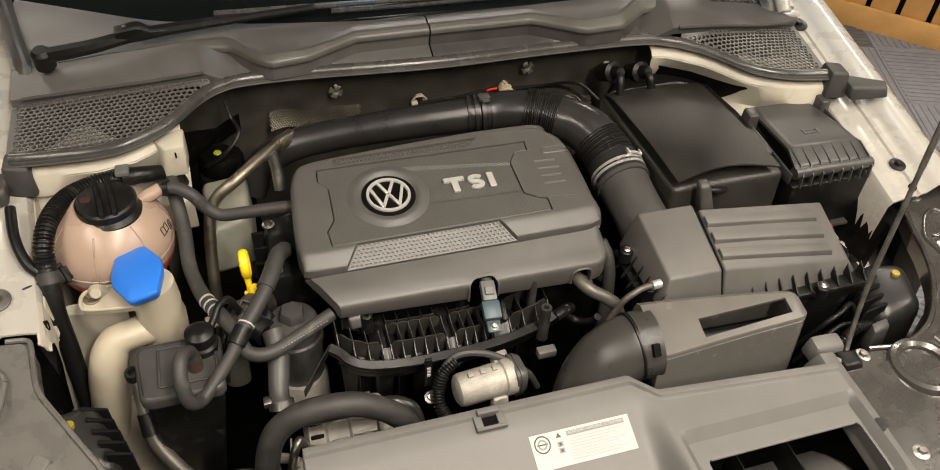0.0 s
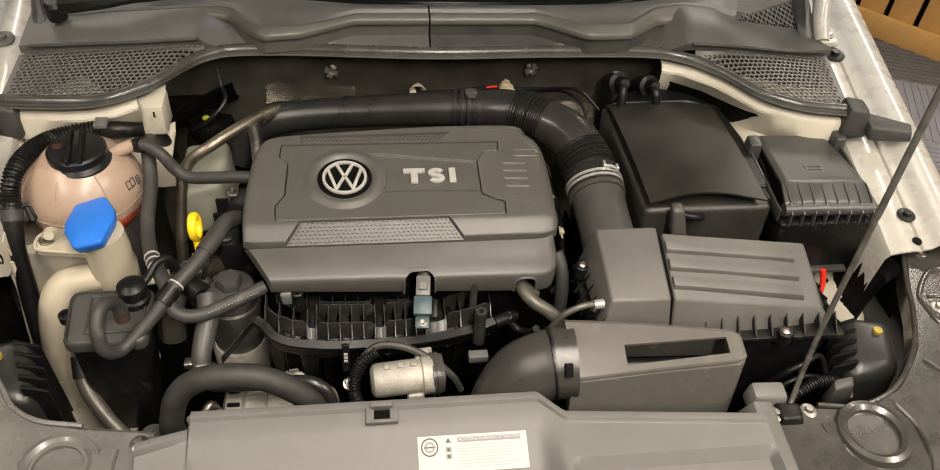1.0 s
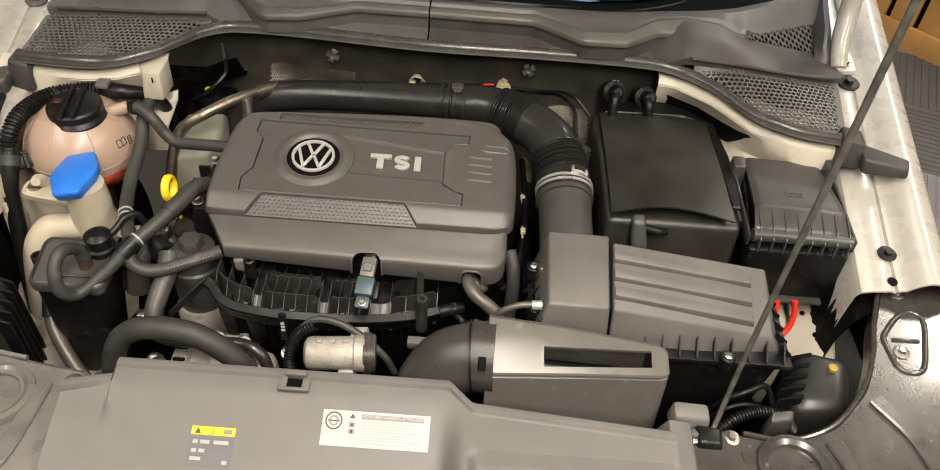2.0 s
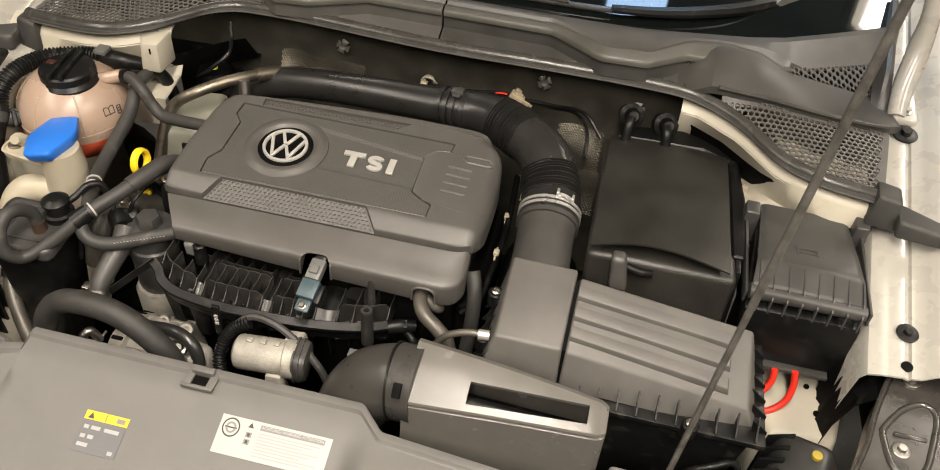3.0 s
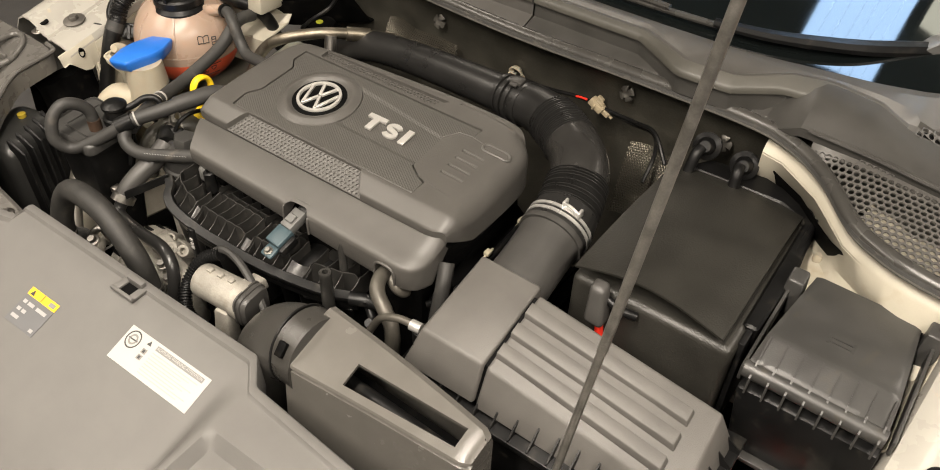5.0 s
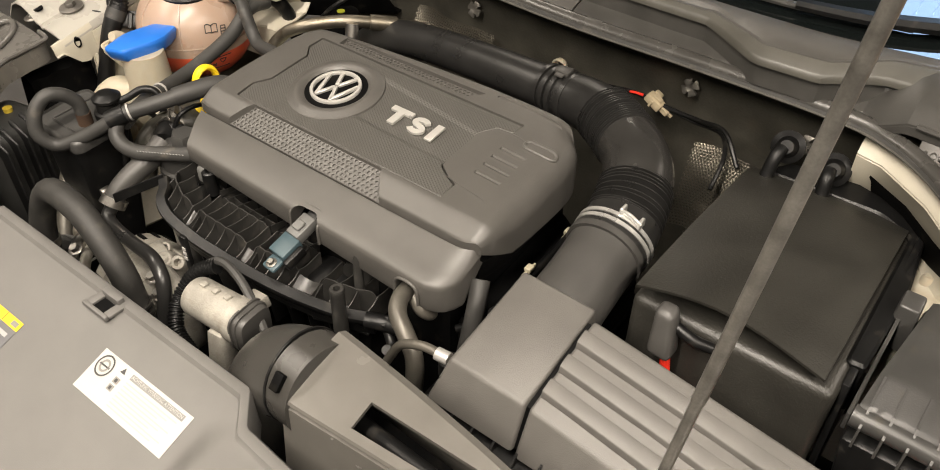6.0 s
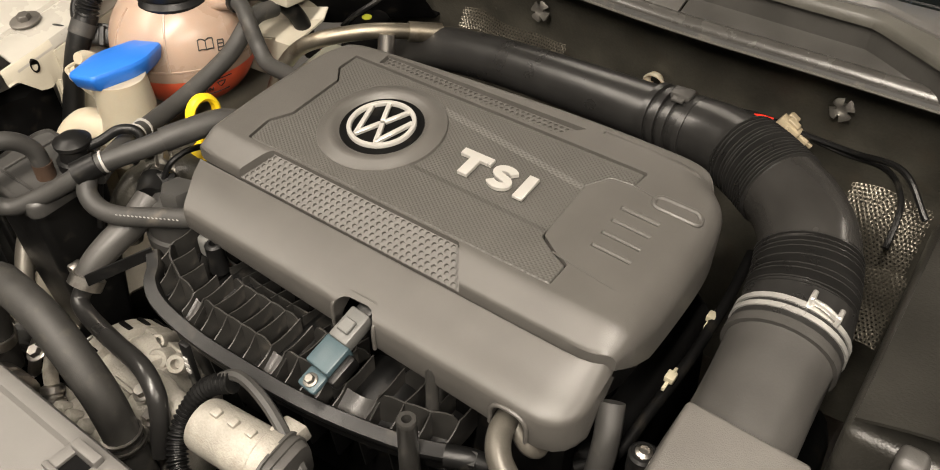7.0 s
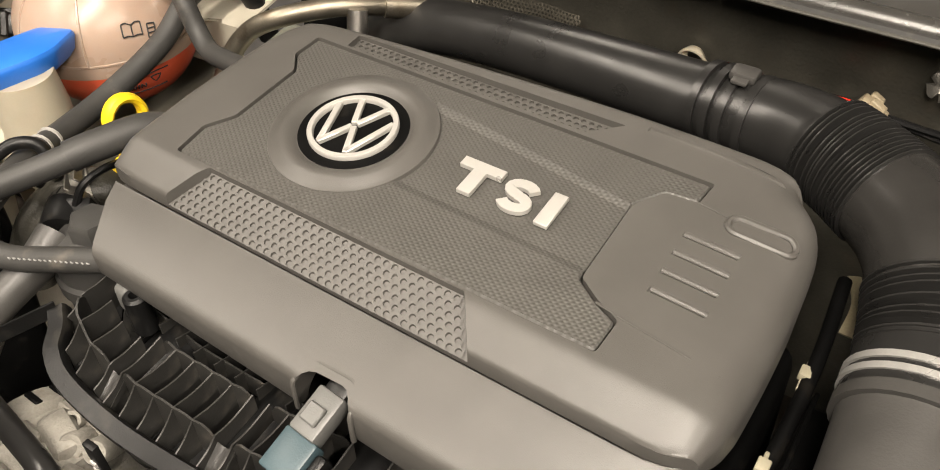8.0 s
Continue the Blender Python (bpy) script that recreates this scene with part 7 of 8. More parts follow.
# second row of ribs further back, under the cover's lip
for x0, x1, fins in ((-0.250, -0.208, 3), (-0.190, -0.118, 5), (-0.095, -0.062, 3), (0.0, 0.05, 4)):
    for i in range(fins):
        b = bmnew()
        x = x0 + (x1 - x0) * i / (fins - 1)
        lattice_wall(b, [crest(x, v) - Vector((0, 0, 0.006)) for v in (2.25, 2.5, 2.8, 3.2)], 0.020, 0.0017)
        part("rear_rib", b, LATTICE, mani)
    b = bmnew()
    lattice_wall(b, [crest(x0 + (x1 - x0) * j / 6, 2.5) - Vector((0, 0, 0.007)) for j in range(7)], 0.020, 0.002)
    part("rear_wall", b, LATTICE, mani)
part("rim_strip", band(bmnew(), [(-0.275, 0.616, 0.775), *RAIL, (0.085, 0.631, 0.740)], 0.014, 0.012, 6, (0, -0.35, 0.93)), BLACK, mani, "smooth curved rim strip")
part("rim_skirt", band(bmnew(), [(x, y + 0.003, z - 0.014) for x, y, z in RAIL], 0.007, 0.020, 6, (0, -0.1, 1)), BLACK, mani)
b = bmnew()
hexa(b, [(-0.3185, 0.566, 0.748), (-0.3170, 0.565, 0.748), (-0.2735, 0.614, 0.772), (-0.2750, 0.615, 0.772)], [(-0.3185, 0.566, 0.762), (-0.3170, 0.565, 0.762), (-0.2735, 0.614, 0.786), (-0.2750, 0.615, 0.786)], 0.0005, 1)
part("bracket_arm", b, BLACK, mani, "thin black bracket arm")
part("end_spout", tube(bmnew(), [(0.060, 0.622, 0.738), (0.078, 0.630, 0.738), (0.094, 0.637, 0.734)], [0.0095, 0.0095, 0.0085], 14), BLACK, mani)
# plenum near black: the shade below the ribs is in its colour
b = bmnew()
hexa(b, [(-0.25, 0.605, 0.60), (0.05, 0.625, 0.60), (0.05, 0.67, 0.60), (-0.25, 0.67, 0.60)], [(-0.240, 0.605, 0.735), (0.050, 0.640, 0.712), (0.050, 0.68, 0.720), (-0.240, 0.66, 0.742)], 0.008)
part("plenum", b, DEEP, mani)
for k in range(11):
    x = -0.240 + k * 0.027
    b = bmnew()
    y, z = rail(x)
    hexa(b, [(x, y + 0.014, 0.66), (x + 0.002, y + 0.014, 0.66), (x + 0.002, y + 0.05, 0.66), (x, y + 0.05, 0.66)], [(x, y + 0.006, z - 0.010), (x + 0.002, y + 0.006, z - 0.010), (x + 0.002, y + 0.05, z - 0.010), (x, y + 0.05, z - 0.010)])
    part("plenum_fin", b, BLACK, mani)
for x0, x1 in ((-0.262, -0.236), (-0.220, -0.190), (-0.165, -0.115)):
    b = bmnew()
    y, z = rail((x0 + x1) / 2)
    hexa(b, [(x0 + 0.004, y + 0.012, 0.665), (x1 - 0.004, y + 0.012, 0.665), (x1 - 0.004, y + 0.04, 0.665), (x0 + 0.004, y + 0.04, 0.665)], [(x0, y + 0.003, z - 0.012), (x1, y + 0.003, z - 0.012), (x1, y + 0.04, z - 0.012), (x0, y + 0.04, z - 0.012)], 0.006, 3)
    part("runner_front", b, BLACK, mani)
b = bmnew()
lathe(b, [(0.0088, -0.03), (0.0080, 0.030), (0.0085, 0.034), (0.0075, 0.036), (0.0040, 0.036), (0.0036, 0.025)], Matrix.Translation((0.036, 0.606, 0.748)), 20)
part("screw_post", b, LATTICE, mani)
b = bmnew()
lathe(b, [(0.0060, -0.03), (0.0050, 0.020), (0.0025, 0.026)], Matrix.Translation((0.030, 0.645, 0.775)), 14)
part("locating_pin", b, LATTICE, mani)
b = bmnew()
lathe(b, [(0.0085, -0.03), (0.0085, 0.002), (0.0065, 0.004), (0.0040, 0.004), (0.0036, -0.004)], Matrix.Translation((-0.218, 0.643, 0.796)), 18)
part("front_post", b, BLACK, mani)
b = bmnew()
hexa(b, [(-0.240, 0.640, 0.775), (-0.222, 0.640, 0.775), (-0.222, 0.662, 0.775), (-0.240, 0.662, 0.775)], [(-0.243, 0.642, 0.795), (-0.224, 0.640, 0.797), (-0.220, 0.660, 0.803), (-0.243, 0.660, 0.800)], 0.004, 3)
part("grey_boss", b, GREYP, mani, "pale grey cast boss")
b = bmnew()
box(b, 0.018, 0.046, 0.570, 0.584, 0.712, 0.726, 0.002)
part("pale_plug", b, GREYP, mani, "pale grey plug")

# plug and pressure sensor in the cover's mouth
sens = thing("pressure_sensor", "blue-grey pressure sensor with a light grey plug", "sensor", (-0.046, 0.61, 0.78))
SM = Matrix.Translation((-0.046, 0.612, 0.793)) @ Matrix.Rotation(radians(-5), 4, "Z") @ Matrix.Rotation(radians(20), 4, "X") @ Matrix.Scale(0.88, 4)
b = bmnew()
box(b, -0.0115, 0.0115, 0.014, 0.048, -0.004, 0.012, 0.002, 2, SM)
plug = part("plug", b, GREYP, sens, "light grey plug")
b = bmnew()
box(b, -0.007, 0.007, 0.022, 0.036, 0.012, 0.016, 0.001, 1, SM)
part("plug_catch", b, GREYP, plug)
b = bmnew()
box(b, -0.010, 0.010, 0.040, 0.072, -0.005, 0.010, 0.004, 2, SM)
part("plug_boot", b, BLACK, plug)
b = bmnew()
box(b, -0.0145, 0.0145, -0.016, 0.015, -0.007, 0.008, 0.002, 2, SM)
part("sensor_body", b, TINT, sens)
b = bmnew()
box(b, -0.0115, 0.0115, -0.036, -0.015, -0.008, -0.001, 0.003, 2, SM)
part("tab", b, TINT, sens)
hexbolt("tab_screw", SM @ Vector((0, -0.027, -0.001)), SM.to_3x3() @ Vector((0, 0, 1)), 0.0042, sens, DULLSTEEL, 1.5)
b = bmnew()
box(b, 0.0145, 0.024, -0.02, 0.012, -0.012, 0.004, 0.003, 2, SM)
part("side_lug", b, BLACK, sens)

# ---- throttle actuator: pale cast cylinder with a dark end ----
act = thing("throttle_actuator", "pale cast metal actuator with a dark end cap", "actuator", (-0.08, 0.535, 0.70))
ax = Vector((0.96, 0.08, 0.0)).normalized()
A0 = Vector((-0.117, 0.530, 0.738))
part("barrel", lathe(bmnew(), [(0.016, -0.004), (0.022, 0.0), (0.0235, 0.005), (0.024, 0.064), (0.0265, 0.066), (0.0265, 0.080)], frame_to(A0, ax), 30), ALU, act)
AM = frame_to(A0, ax)
sq = [Vector(p) for p in ((-0.0250, -0.0250), (0.0250, -0.0250), (0.0250, 0.0250), (-0.0250, 0.0250))]
sq = rounded(sq, 0.016, 5)
part("end_cap", loft(bmnew(), [[AM @ Vector((p.x * sc, p.y * sc, z)) for p in sq] for z, sc in ((0.078, 0.93), (0.0785, 1.03), (0.081, 1.03), (0.0815, 0.95), (0.084, 0.95), (0.0845, 1.0), (0.088, 1.0), (0.0885, 0.93), (0.091, 0.93), (0.095, 0.86), (0.096, 0.5))]), PIPE_DULL, act, "dark ringed end cap")
for k in range(3):
    b = bmnew()
    q = A0 + ax * (0.018 + k * 0.018) + Vector((0, 0.002, 0.0232))
    box(b, q.x - 0.004, q.x + 0.004, q.y - 0.004, q.y + 0.004, q.z - 0.003, q.z + 0.0035, 0.001)
    part("cast_lug", b, ALU, act)
b = bmnew()
hexa(b, [(-0.075, 0.498, 0.67), (-0.045, 0.502, 0.67), (-0.045, 0.525, 0.67), (-0.075, 0.52, 0.67)], [(-0.072, 0.506, 0.73), (-0.05, 0.508, 0.73), (-0.05, 0.525, 0.73), (-0.072, 0.522, 0.73)], 0.004)
part("foot", b, ALU, act)
b = bmnew()
hexa(b, [(-0.062, 0.545, 0.74), (-0.036, 0.548, 0.74), (-0.034, 0.572, 0.74), (-0.06, 0.57, 0.74)], [(-0.060, 0.545, 0.757), (-0.038, 0.548, 0.757), (-0.036, 0.57, 0.757), (-0.058, 0.568, 0.757)], 0.003)
part("lug_plate", b, ALU, act)
part("corrugated_lead", tube(bmnew(), [(-0.112, 0.562, 0.762), (-0.132, 0.552, 0.752), (-0.142, 0.538, 0.735), (-0.142, 0.520, 0.718), (-0.125, 0.500, 0.700), (-0.09, 0.492, 0.690)], 0.0085, 10, 6, 0.0022, 0.0042), BLACK, act, "black corrugated lead")
part("flat_strap", tube(bmnew(), [(-0.135, 0.555, 0.752), (-0.110, 0.566, 0.768), (-0.075, 0.562, 0.768), (-0.040, 0.552, 0.752), (-0.010, 0.540, 0.728), (0.004, 0.535, 0.70)], 0.0052, 8), RUBBER, act, "black lead curving over the actuator")
b = bmnew()
box(b, -0.158, -0.148, 0.551, 0.556, 0.735, 0.79, 0.001)
part("tag_holder", b, BLACK, act)
b = bmnew()
for k in range(3):
    box(b, -0.1555, -0.1505, 0.5495, 0.5508, 0.757 + k * 0.007, 0.761 + k * 0.007)
part("tag_print", b, PAPER, act)

# ---- oil filter housing and dipstick ----
oilf = thing("oil_filter_housing", "black oil filter housing with a hexagon cap", "oil filter", (-0.315, 0.68, 0.66))
part("bowl", lathe(bmnew(), [(0.036, 0.62), (0.037, 0.735), (0.040, 0.738), (0.040, 0.750), (0.037, 0.753), (0.037, 0.766), (0.033, 0.776), (0.022, 0.780)], Matrix.Translation((-0.315, 0.680, 0)), 34), FUSE, oilf)
part("hex_cap", lathe(bmnew(), [(0.0185, 0.778), (0.0185, 0.792), (0.016, 0.796)], Matrix.Translation((-0.315, 0.680, 0)) @ Matrix.Rotation(0.3, 4, "Z"), 6), FUSE, oilf)
part("steel_foot", lathe(bmnew(), [(0.040, 0.60), (0.040, 0.66), (0.036, 0.668)], Matrix.Translation((-0.315, 0.674, 0)), 30), ALU, oilf)
dip = thing("oil_dipstick", "yellow ring handle of the oil dipstick", "dipstick", (-0.366, 0.75, 0.75))
DM = Matrix(((0.03, -0.05, 0.998, -0.367), (0.999, 0.0, -0.03, 0.764), (0.0, 0.999, 0.05, 0.8165), (0, 0, 0, 1)))
b = bmnew()
ringp = [DM @ Vector((0.0165 * math.cos(2 * math.pi * k / 24), 0.0185 * math.sin(2 * math.pi * k / 24), 0)) for k in range(24)]
seg_r = []
for k in range(24):
    a = 2 * math.pi * k / 24
    o = Vector((math.cos(a), math.sin(a), 0))
    seg_r.append([DM @ (Vector((0.0165 * math.cos(a), 0.0185 * math.sin(a), 0)) + o * 0.0042 * math.cos(c) + Vector((0, 0, 0.0065)) * math.sin(c)) for c in (2 * math.pi * j / 8 for j in range(8))])
loft(b, seg_r + [seg_r[0]], False, False)
part("ring", b, YELLOW, dip)
part("stem", tube(bmnew(), [(-0.367, 0.759, 0.799), (-0.366, 0.751, 0.786), (-0.365, 0.743, 0.770)], [0.006, 0.0045, 0.006], 10), YELLOW, dip)
b = bmnew()
m = frame_to((-0.3605, 0.7415, 0.774), (0.03, 0.25, 1))
lathe(b, [(0.010, 0.0), (0.0105, 0.006), (0.008, 0.012), (0.0055, 0.016)], m, 16)
box(b, -0.014, 0.014, -0.003, 0.003, 0.002, 0.007, 0.001, 1, m)
part("plug_end", b, YELLOW, dip)
part("guide_tube", tube(bmnew(), [(-0.362, 0.741, 0.776), (-0.362, 0.735, 0.72), (-0.355, 0.72, 0.60)], 0.0058, 10), BLACK, dip)

# ---- brake fluid reservoir ----
res = thing("brake_fluid_reservoir", "aged translucent brake fluid reservoir with a black cap", "reservoir", (-0.38, 0.97, 0.70))
b = bmnew()
hexa(b, [(-0.420, 0.885, 0.68), (-0.345, 0.90, 0.68), (-0.340, 1.02, 0.68), (-0.42, 1.01, 0.68)], [(-0.415, 0.895, 0.770), (-0.352, 0.91, 0.770), (-0.345, 1.015, 0.785), (-0.418, 1.005, 0.785)], 0.012, 3)
part("vessel", b, GREENISH, res)
part("cap", lathe(bmnew(), [(0.030, 0.775), (0.031, 0.798), (0.027, 0.806), (0.012, 0.808)], Matrix.Translation((-0.385, 1.045, 0)), 28), DEEP, res)
b = bmnew()
lathe(b, [(0.0065, 0.808), (0.0065, 0.8095), (0.0035, 0.8095)], Matrix.Translation((-0.384, 1.043, 0)), 18)
part("yellow_dot", b, surf("yellow_green_paint", (0.34, 0.36, 0.03), 0.5), res, "yellow-green paint dot")
b = bmnew()
hexa(b, [(-0.43, 1.02, 0.60), (-0.33, 1.02, 0.60), (-0.33, 1.10, 0.60), (-0.43, 1.10, 0.60)], [(-0.42, 1.02, 0.775), (-0.345, 1.02, 0.775), (-0.345, 1.09, 0.79), (-0.42, 1.09, 0.79)], 0.012)
part("master_cylinder", b, DEEP, res)
part("cable", tube(bmnew(), [(-0.405, 1.02, 0.80), (-0.37, 1.01, 0.83), (-0.345, 1.03, 0.852), (-0.352, 1.06, 0.862), (-0.358, 1.075, 0.885)], 0.0035, 8), BLACK, res)

# ---- metal refrigerant pipe ----
ac = thing("refrigerant_pipe", "grimy bent metal refrigerant pipe", "pipe", (-0.36, 0.95, 0.75))
part("pipe", tube(bmnew(), [(-0.225, 1.062, 0.822), (-0.269, 1.034, 0.826), (-0.312, 0.981, 0.838), (-0.361, 0.938, 0.830), (-0.398, 0.926, 0.805), (-0.412, 0.905, 0.77), (-0.420, 0.87, 0.70), (-0.425, 0.83, 0.60)], 0.0095, 16), BRONZE, ac)
part("crimp", tube(bmnew(), [(-0.262, 1.040, 0.826), (-0.288, 1.010, 0.833)], 0.0118, 14, 2), BRONZE, ac)
part("branch", tube(bmnew(), [(-0.300, 0.985, 0.836), (-0.296, 0.975, 0.81), (-0.295, 0.96, 0.78)], 0.010, 12), STEEL, ac)

# ---- hoses ----
def hose(name, label, runs, category="hose"):
    """A thing of one or more bent round runs: (part name, points, radius, material)."""
    base = Vector(runs[0][1][0])
    h = thing(name, label, category, base)
    for pn, pts, r, mt in runs:
        part(pn, tube(bmnew(), pts, r, 14), mt, h)
    return h


hose("vent_hose", "dark rubber hose from the coolant tank to the engine", [
    ("hose", [(-0.468, 0.905, 0.858), (-0.447, 0.900, 0.862), (-0.425, 0.889, 0.852), (-0.410, 0.885, 0.828), (-0.390, 0.878, 0.816), (-0.355, 0.868, 0.822), (-0.300, 0.855, 0.832), (-0.262, 0.848, 0.832)], 0.0095, RUBBER),
    ("clamp", [(-0.462, 0.9035, 0.8605), (-0.455, 0.902, 0.862)], 0.0118, BLACK)])
h2 = hose("coolant_hose", "dark rubber coolant hose running down beside the tank", [
    ("hose", [(-0.455, 0.955, 0.835), (-0.452, 0.918, 0.838), (-0.446, 0.868, 0.812), (-0.444, 0.800, 0.793), (-0.430, 0.740, 0.793), (-0.413, 0.698, 0.800), (-0.394, 0.660, 0.803), (-0.386, 0.640, 0.800)], 0.0105, RUBBER)])
for y0 in (0.700, 0.712, 0.724):
    p0, p1 = Vector((-0.4135 - (y0 - 0.698) * 0.42, y0, 0.8000 - (y0 - 0.698) * 0.15)), Vector((-0.4145 - (y0 - 0.698) * 0.42, y0 + 0.0022, 0.7997 - (y0 - 0.698) * 0.15))
    part("white_band", tube(bmnew(), [p0, p1], 0.0113, 14, 1), PAPER, h2, "white paint band")
h3 = hose("breather_hose", "dark rubber hose joining the canister hose at the engine", [
    ("hose", [(-0.386, 0.636, 0.814), (-0.375, 0.651, 0.818), (-0.353, 0.682, 0.826), (-0.335, 0.717, 0.832), (-0.321, 0.752, 0.832), (-0.308, 0.782, 0.815), (-0.302, 0.80, 0.78)], 0.0105, RUBBER),
    ("sleeve", [(-0.345, 0.697, 0.8290), (-0.335, 0.717, 0.832), (-0.321, 0.752, 0.832), (-0.310, 0.778, 0.818)], 0.0124, RUBBER),
    ("junction", [(-0.394, 0.626, 0.808), (-0.380, 0.645, 0.8165)], 0.0128, BLACK)])
part("white_band", tube(bmnew(), [(-0.3775, 0.6475, 0.8175), (-0.3762, 0.6495, 0.8180)], 0.0118, 14, 1), PAPER, h3, "white paint band")
h4 = hose("printed_hose", "dark rubber hose with faint white print leading under the cover", [
    ("hose", [(-0.388, 0.634, 0.806), (-0.381, 0.624, 0.792), (-0.364, 0.622, 0.783), (-0.340, 0.628, 0.781), (-0.305, 0.642, 0.787), (-0.262, 0.660, 0.795)], 0.0098, RUBBER)])
for k in range(16):
    t0 = -0.335 + k * 0.0042
    b = bmnew()
    y, z = 0.6305 + (t0 + 0.335) * 0.38, 0.783 + (t0 + 0.335) * 0.14
    m = frame_to((t0, y - 0.0082, z + 0.0055), (0.0, -0.8, 0.55))
    box(b, -0.0012, 0.0012, -0.0004, 0.0004, -0.0006, 0.0006, 0, 1, m @ Matrix.Rotation(0.0, 4, "Z"))
    part("print_mark", b, LINE, h4)
hose("thermostat_hose", "grey-brown hose with a clamp joining a black metal pipe", [
    ("hose", [(-0.345, 0.665, 0.775), (-0.342, 0.640, 0.764), (-0.346, 0.612, 0.752), (-0.350, 0.590, 0.738), (-0.349, 0.574, 0.722)], [0.0155, 0.015, 0.0145, 0.0135, 0.0128], PIPE_DULL),
    ("clamp", [(-0.3495, 0.582, 0.730), (-0.3492, 0.574, 0.722)], 0.0172, STEEL),
    ("pipe", [(-0.349, 0.576, 0.724), (-0.345, 0.563, 0.712), (-0.318, 0.556, 0.711), (-0.265, 0.547, 0.722), (-0.214, 0.539, 0.735), (-0.188, 0.532, 0.730), (-0.176, 0.524, 0.712), (-0.172, 0.51, 0.67)], 0.0088, SATIN)])
b = bmnew()
box(b, -0.372, -0.361, 0.574, 0.588, 0.728, 0.738, 0.002)
solo("clamp_screw", b, STEEL, "small steel worm screw of a hose clamp", "screw")
bigh = hose("radiator_hose", "thick black radiator hose arching behind the radiator cover", [
    ("hose", [(-0.385, 0.490, 0.66), (-0.378, 0.495, 0.725), (-0.364, 0.503, 0.768), (-0.337, 0.504, 0.795), (-0.300, 0.501, 0.806), (-0.258, 0.499, 0.801), (-0.222, 0.496, 0.778), (-0.197, 0.494, 0.745), (-0.188, 0.493, 0.70), (-0.180, 0.492, 0.64)], 0.0158, CLOTH)])
part("clamp", tube(bmnew(), [(-0.3815, 0.4925, 0.695), (-0.380, 0.4935, 0.707)], 0.0172, 18, 1), STEEL, bigh)
part("clamp", tube(bmnew(), [(-0.1885, 0.4930, 0.708), (-0.1882, 0.493, 0.7045)], 0.0178, 20, 1), STEEL, bigh)
part("clamp", tube(bmnew(), [(-0.1872, 0.4929, 0.697), (-0.1868, 0.4929, 0.6935)], 0.0178, 20, 1), STEEL, bigh)
hose("outlet_pipe", "grey metal pipe bending out of the engine cover", [
    ("pipe", [(0.098, 0.672, 0.785), (0.098, 0.655, 0.787), (0.102, 0.634, 0.788), (0.113, 0.618, 0.784), (0.133, 0.608, 0.774), (0.150, 0.600, 0.755), (0.155, 0.590, 0.70)], 0.0098, TUBING),
    ("return_pipe", [(0.098, 0.655, 0.787), (0.118, 0.648, 0.772), (0.122, 0.660, 0.758), (0.105, 0.675, 0.755)], 0.0075, TUBING)])
hose("thin_pipe", "thin grey metal pipe to the filter box", [
    ("pipe", [(0.128, 0.582, 0.755), (0.135, 0.583, 0.770), (0.146, 0.584, 0.790), (0.160, 0.585, 0.801), (0.178, 0.588, 0.806), (0.203, 0.590, 0.806)], 0.0048, TUBING),
    ("nut", [(0.190, 0.5885, 0.806), (0.204, 0.590, 0.806)], 0.0068, SILVER)])
hose("small_hose", "short black vacuum hose by the snorkel", [("hose", [(0.075, 0.635, 0.735), (0.098, 0.622, 0.72), (0.112, 0.605, 0.733), (0.116, 0.595, 0.752)], 0.0055, BLACK)])

# corrugated loom over the coolant tank and down the wing
loom = thing("wiring_loom", "black corrugated wiring loom arching over the coolant tank", "wiring loom", (-0.60, 0.85, 0.82))
part("corrugated_run", tube(bmnew(), [(-0.626, 0.808, 0.832), (-0.624, 0.822, 0.854), (-0.616, 0.855, 0.870), (-0.596, 0.905, 0.868), (-0.560, 0.936, 0.862), (-0.520, 0.946, 0.860)], 0.0125, 14, 6, 0.0028, 0.0052), BLACK, loom)
part("plain_run", tube(bmnew(), [(-0.522, 0.946, 0.860), (-0.490, 0.950, 0.856), (-0.462, 0.968, 0.840), (-0.446, 0.985, 0.810), (-0.440, 0.995, 0.76)], [0.0135, 0.013, 0.0115, 0.011, 0.011], 14), BLACK, loom)
part("drop_run", tube(bmnew(), [(-0.626, 0.811, 0.835), (-0.626, 0.793, 0.812), (-0.625, 0.772, 0.780), (-0.622, 0.752, 0.73), (-0.618, 0.725, 0.66), (-0.61, 0.69, 0.56)], [0.0135, 0.0145, 0.0125, 0.013, 0.013, 0.013], 14), BLACK, loom)
part("branch", tube(bmnew(), [(-0.626, 0.796, 0.820), (-0.648, 0.812, 0.838), (-0.662, 0.85, 0.856), (-0.668, 0.90, 0.868)], 0.0075, 10), BLACK, loom)
part("tape", tube(bmnew(), [(-0.6262, 0.804, 0.826), (-0.626, 0.794, 0.813)], 0.0155, 14, 2), RUBBER, loom)
b = bmnew()
box(b, -0.528, -0.508, 0.930, 0.952, 0.872, 0.880, 0.002)
part("pale_clip", b, GREYP, loom, "pale grey clip")
hose("sensor_lead", "thin black lead curling to the level sensor", [("lead", [(-0.632, 0.803, 0.808), (-0.642, 0.790, 0.818), (-0.656, 0.780, 0.822), (-0.668, 0.776, 0.814), (-0.672, 0.772, 0.798), (-0.660, 0.770, 0.778), (-0.636, 0.768, 0.764)], 0.0024, BLACK)], "lead")
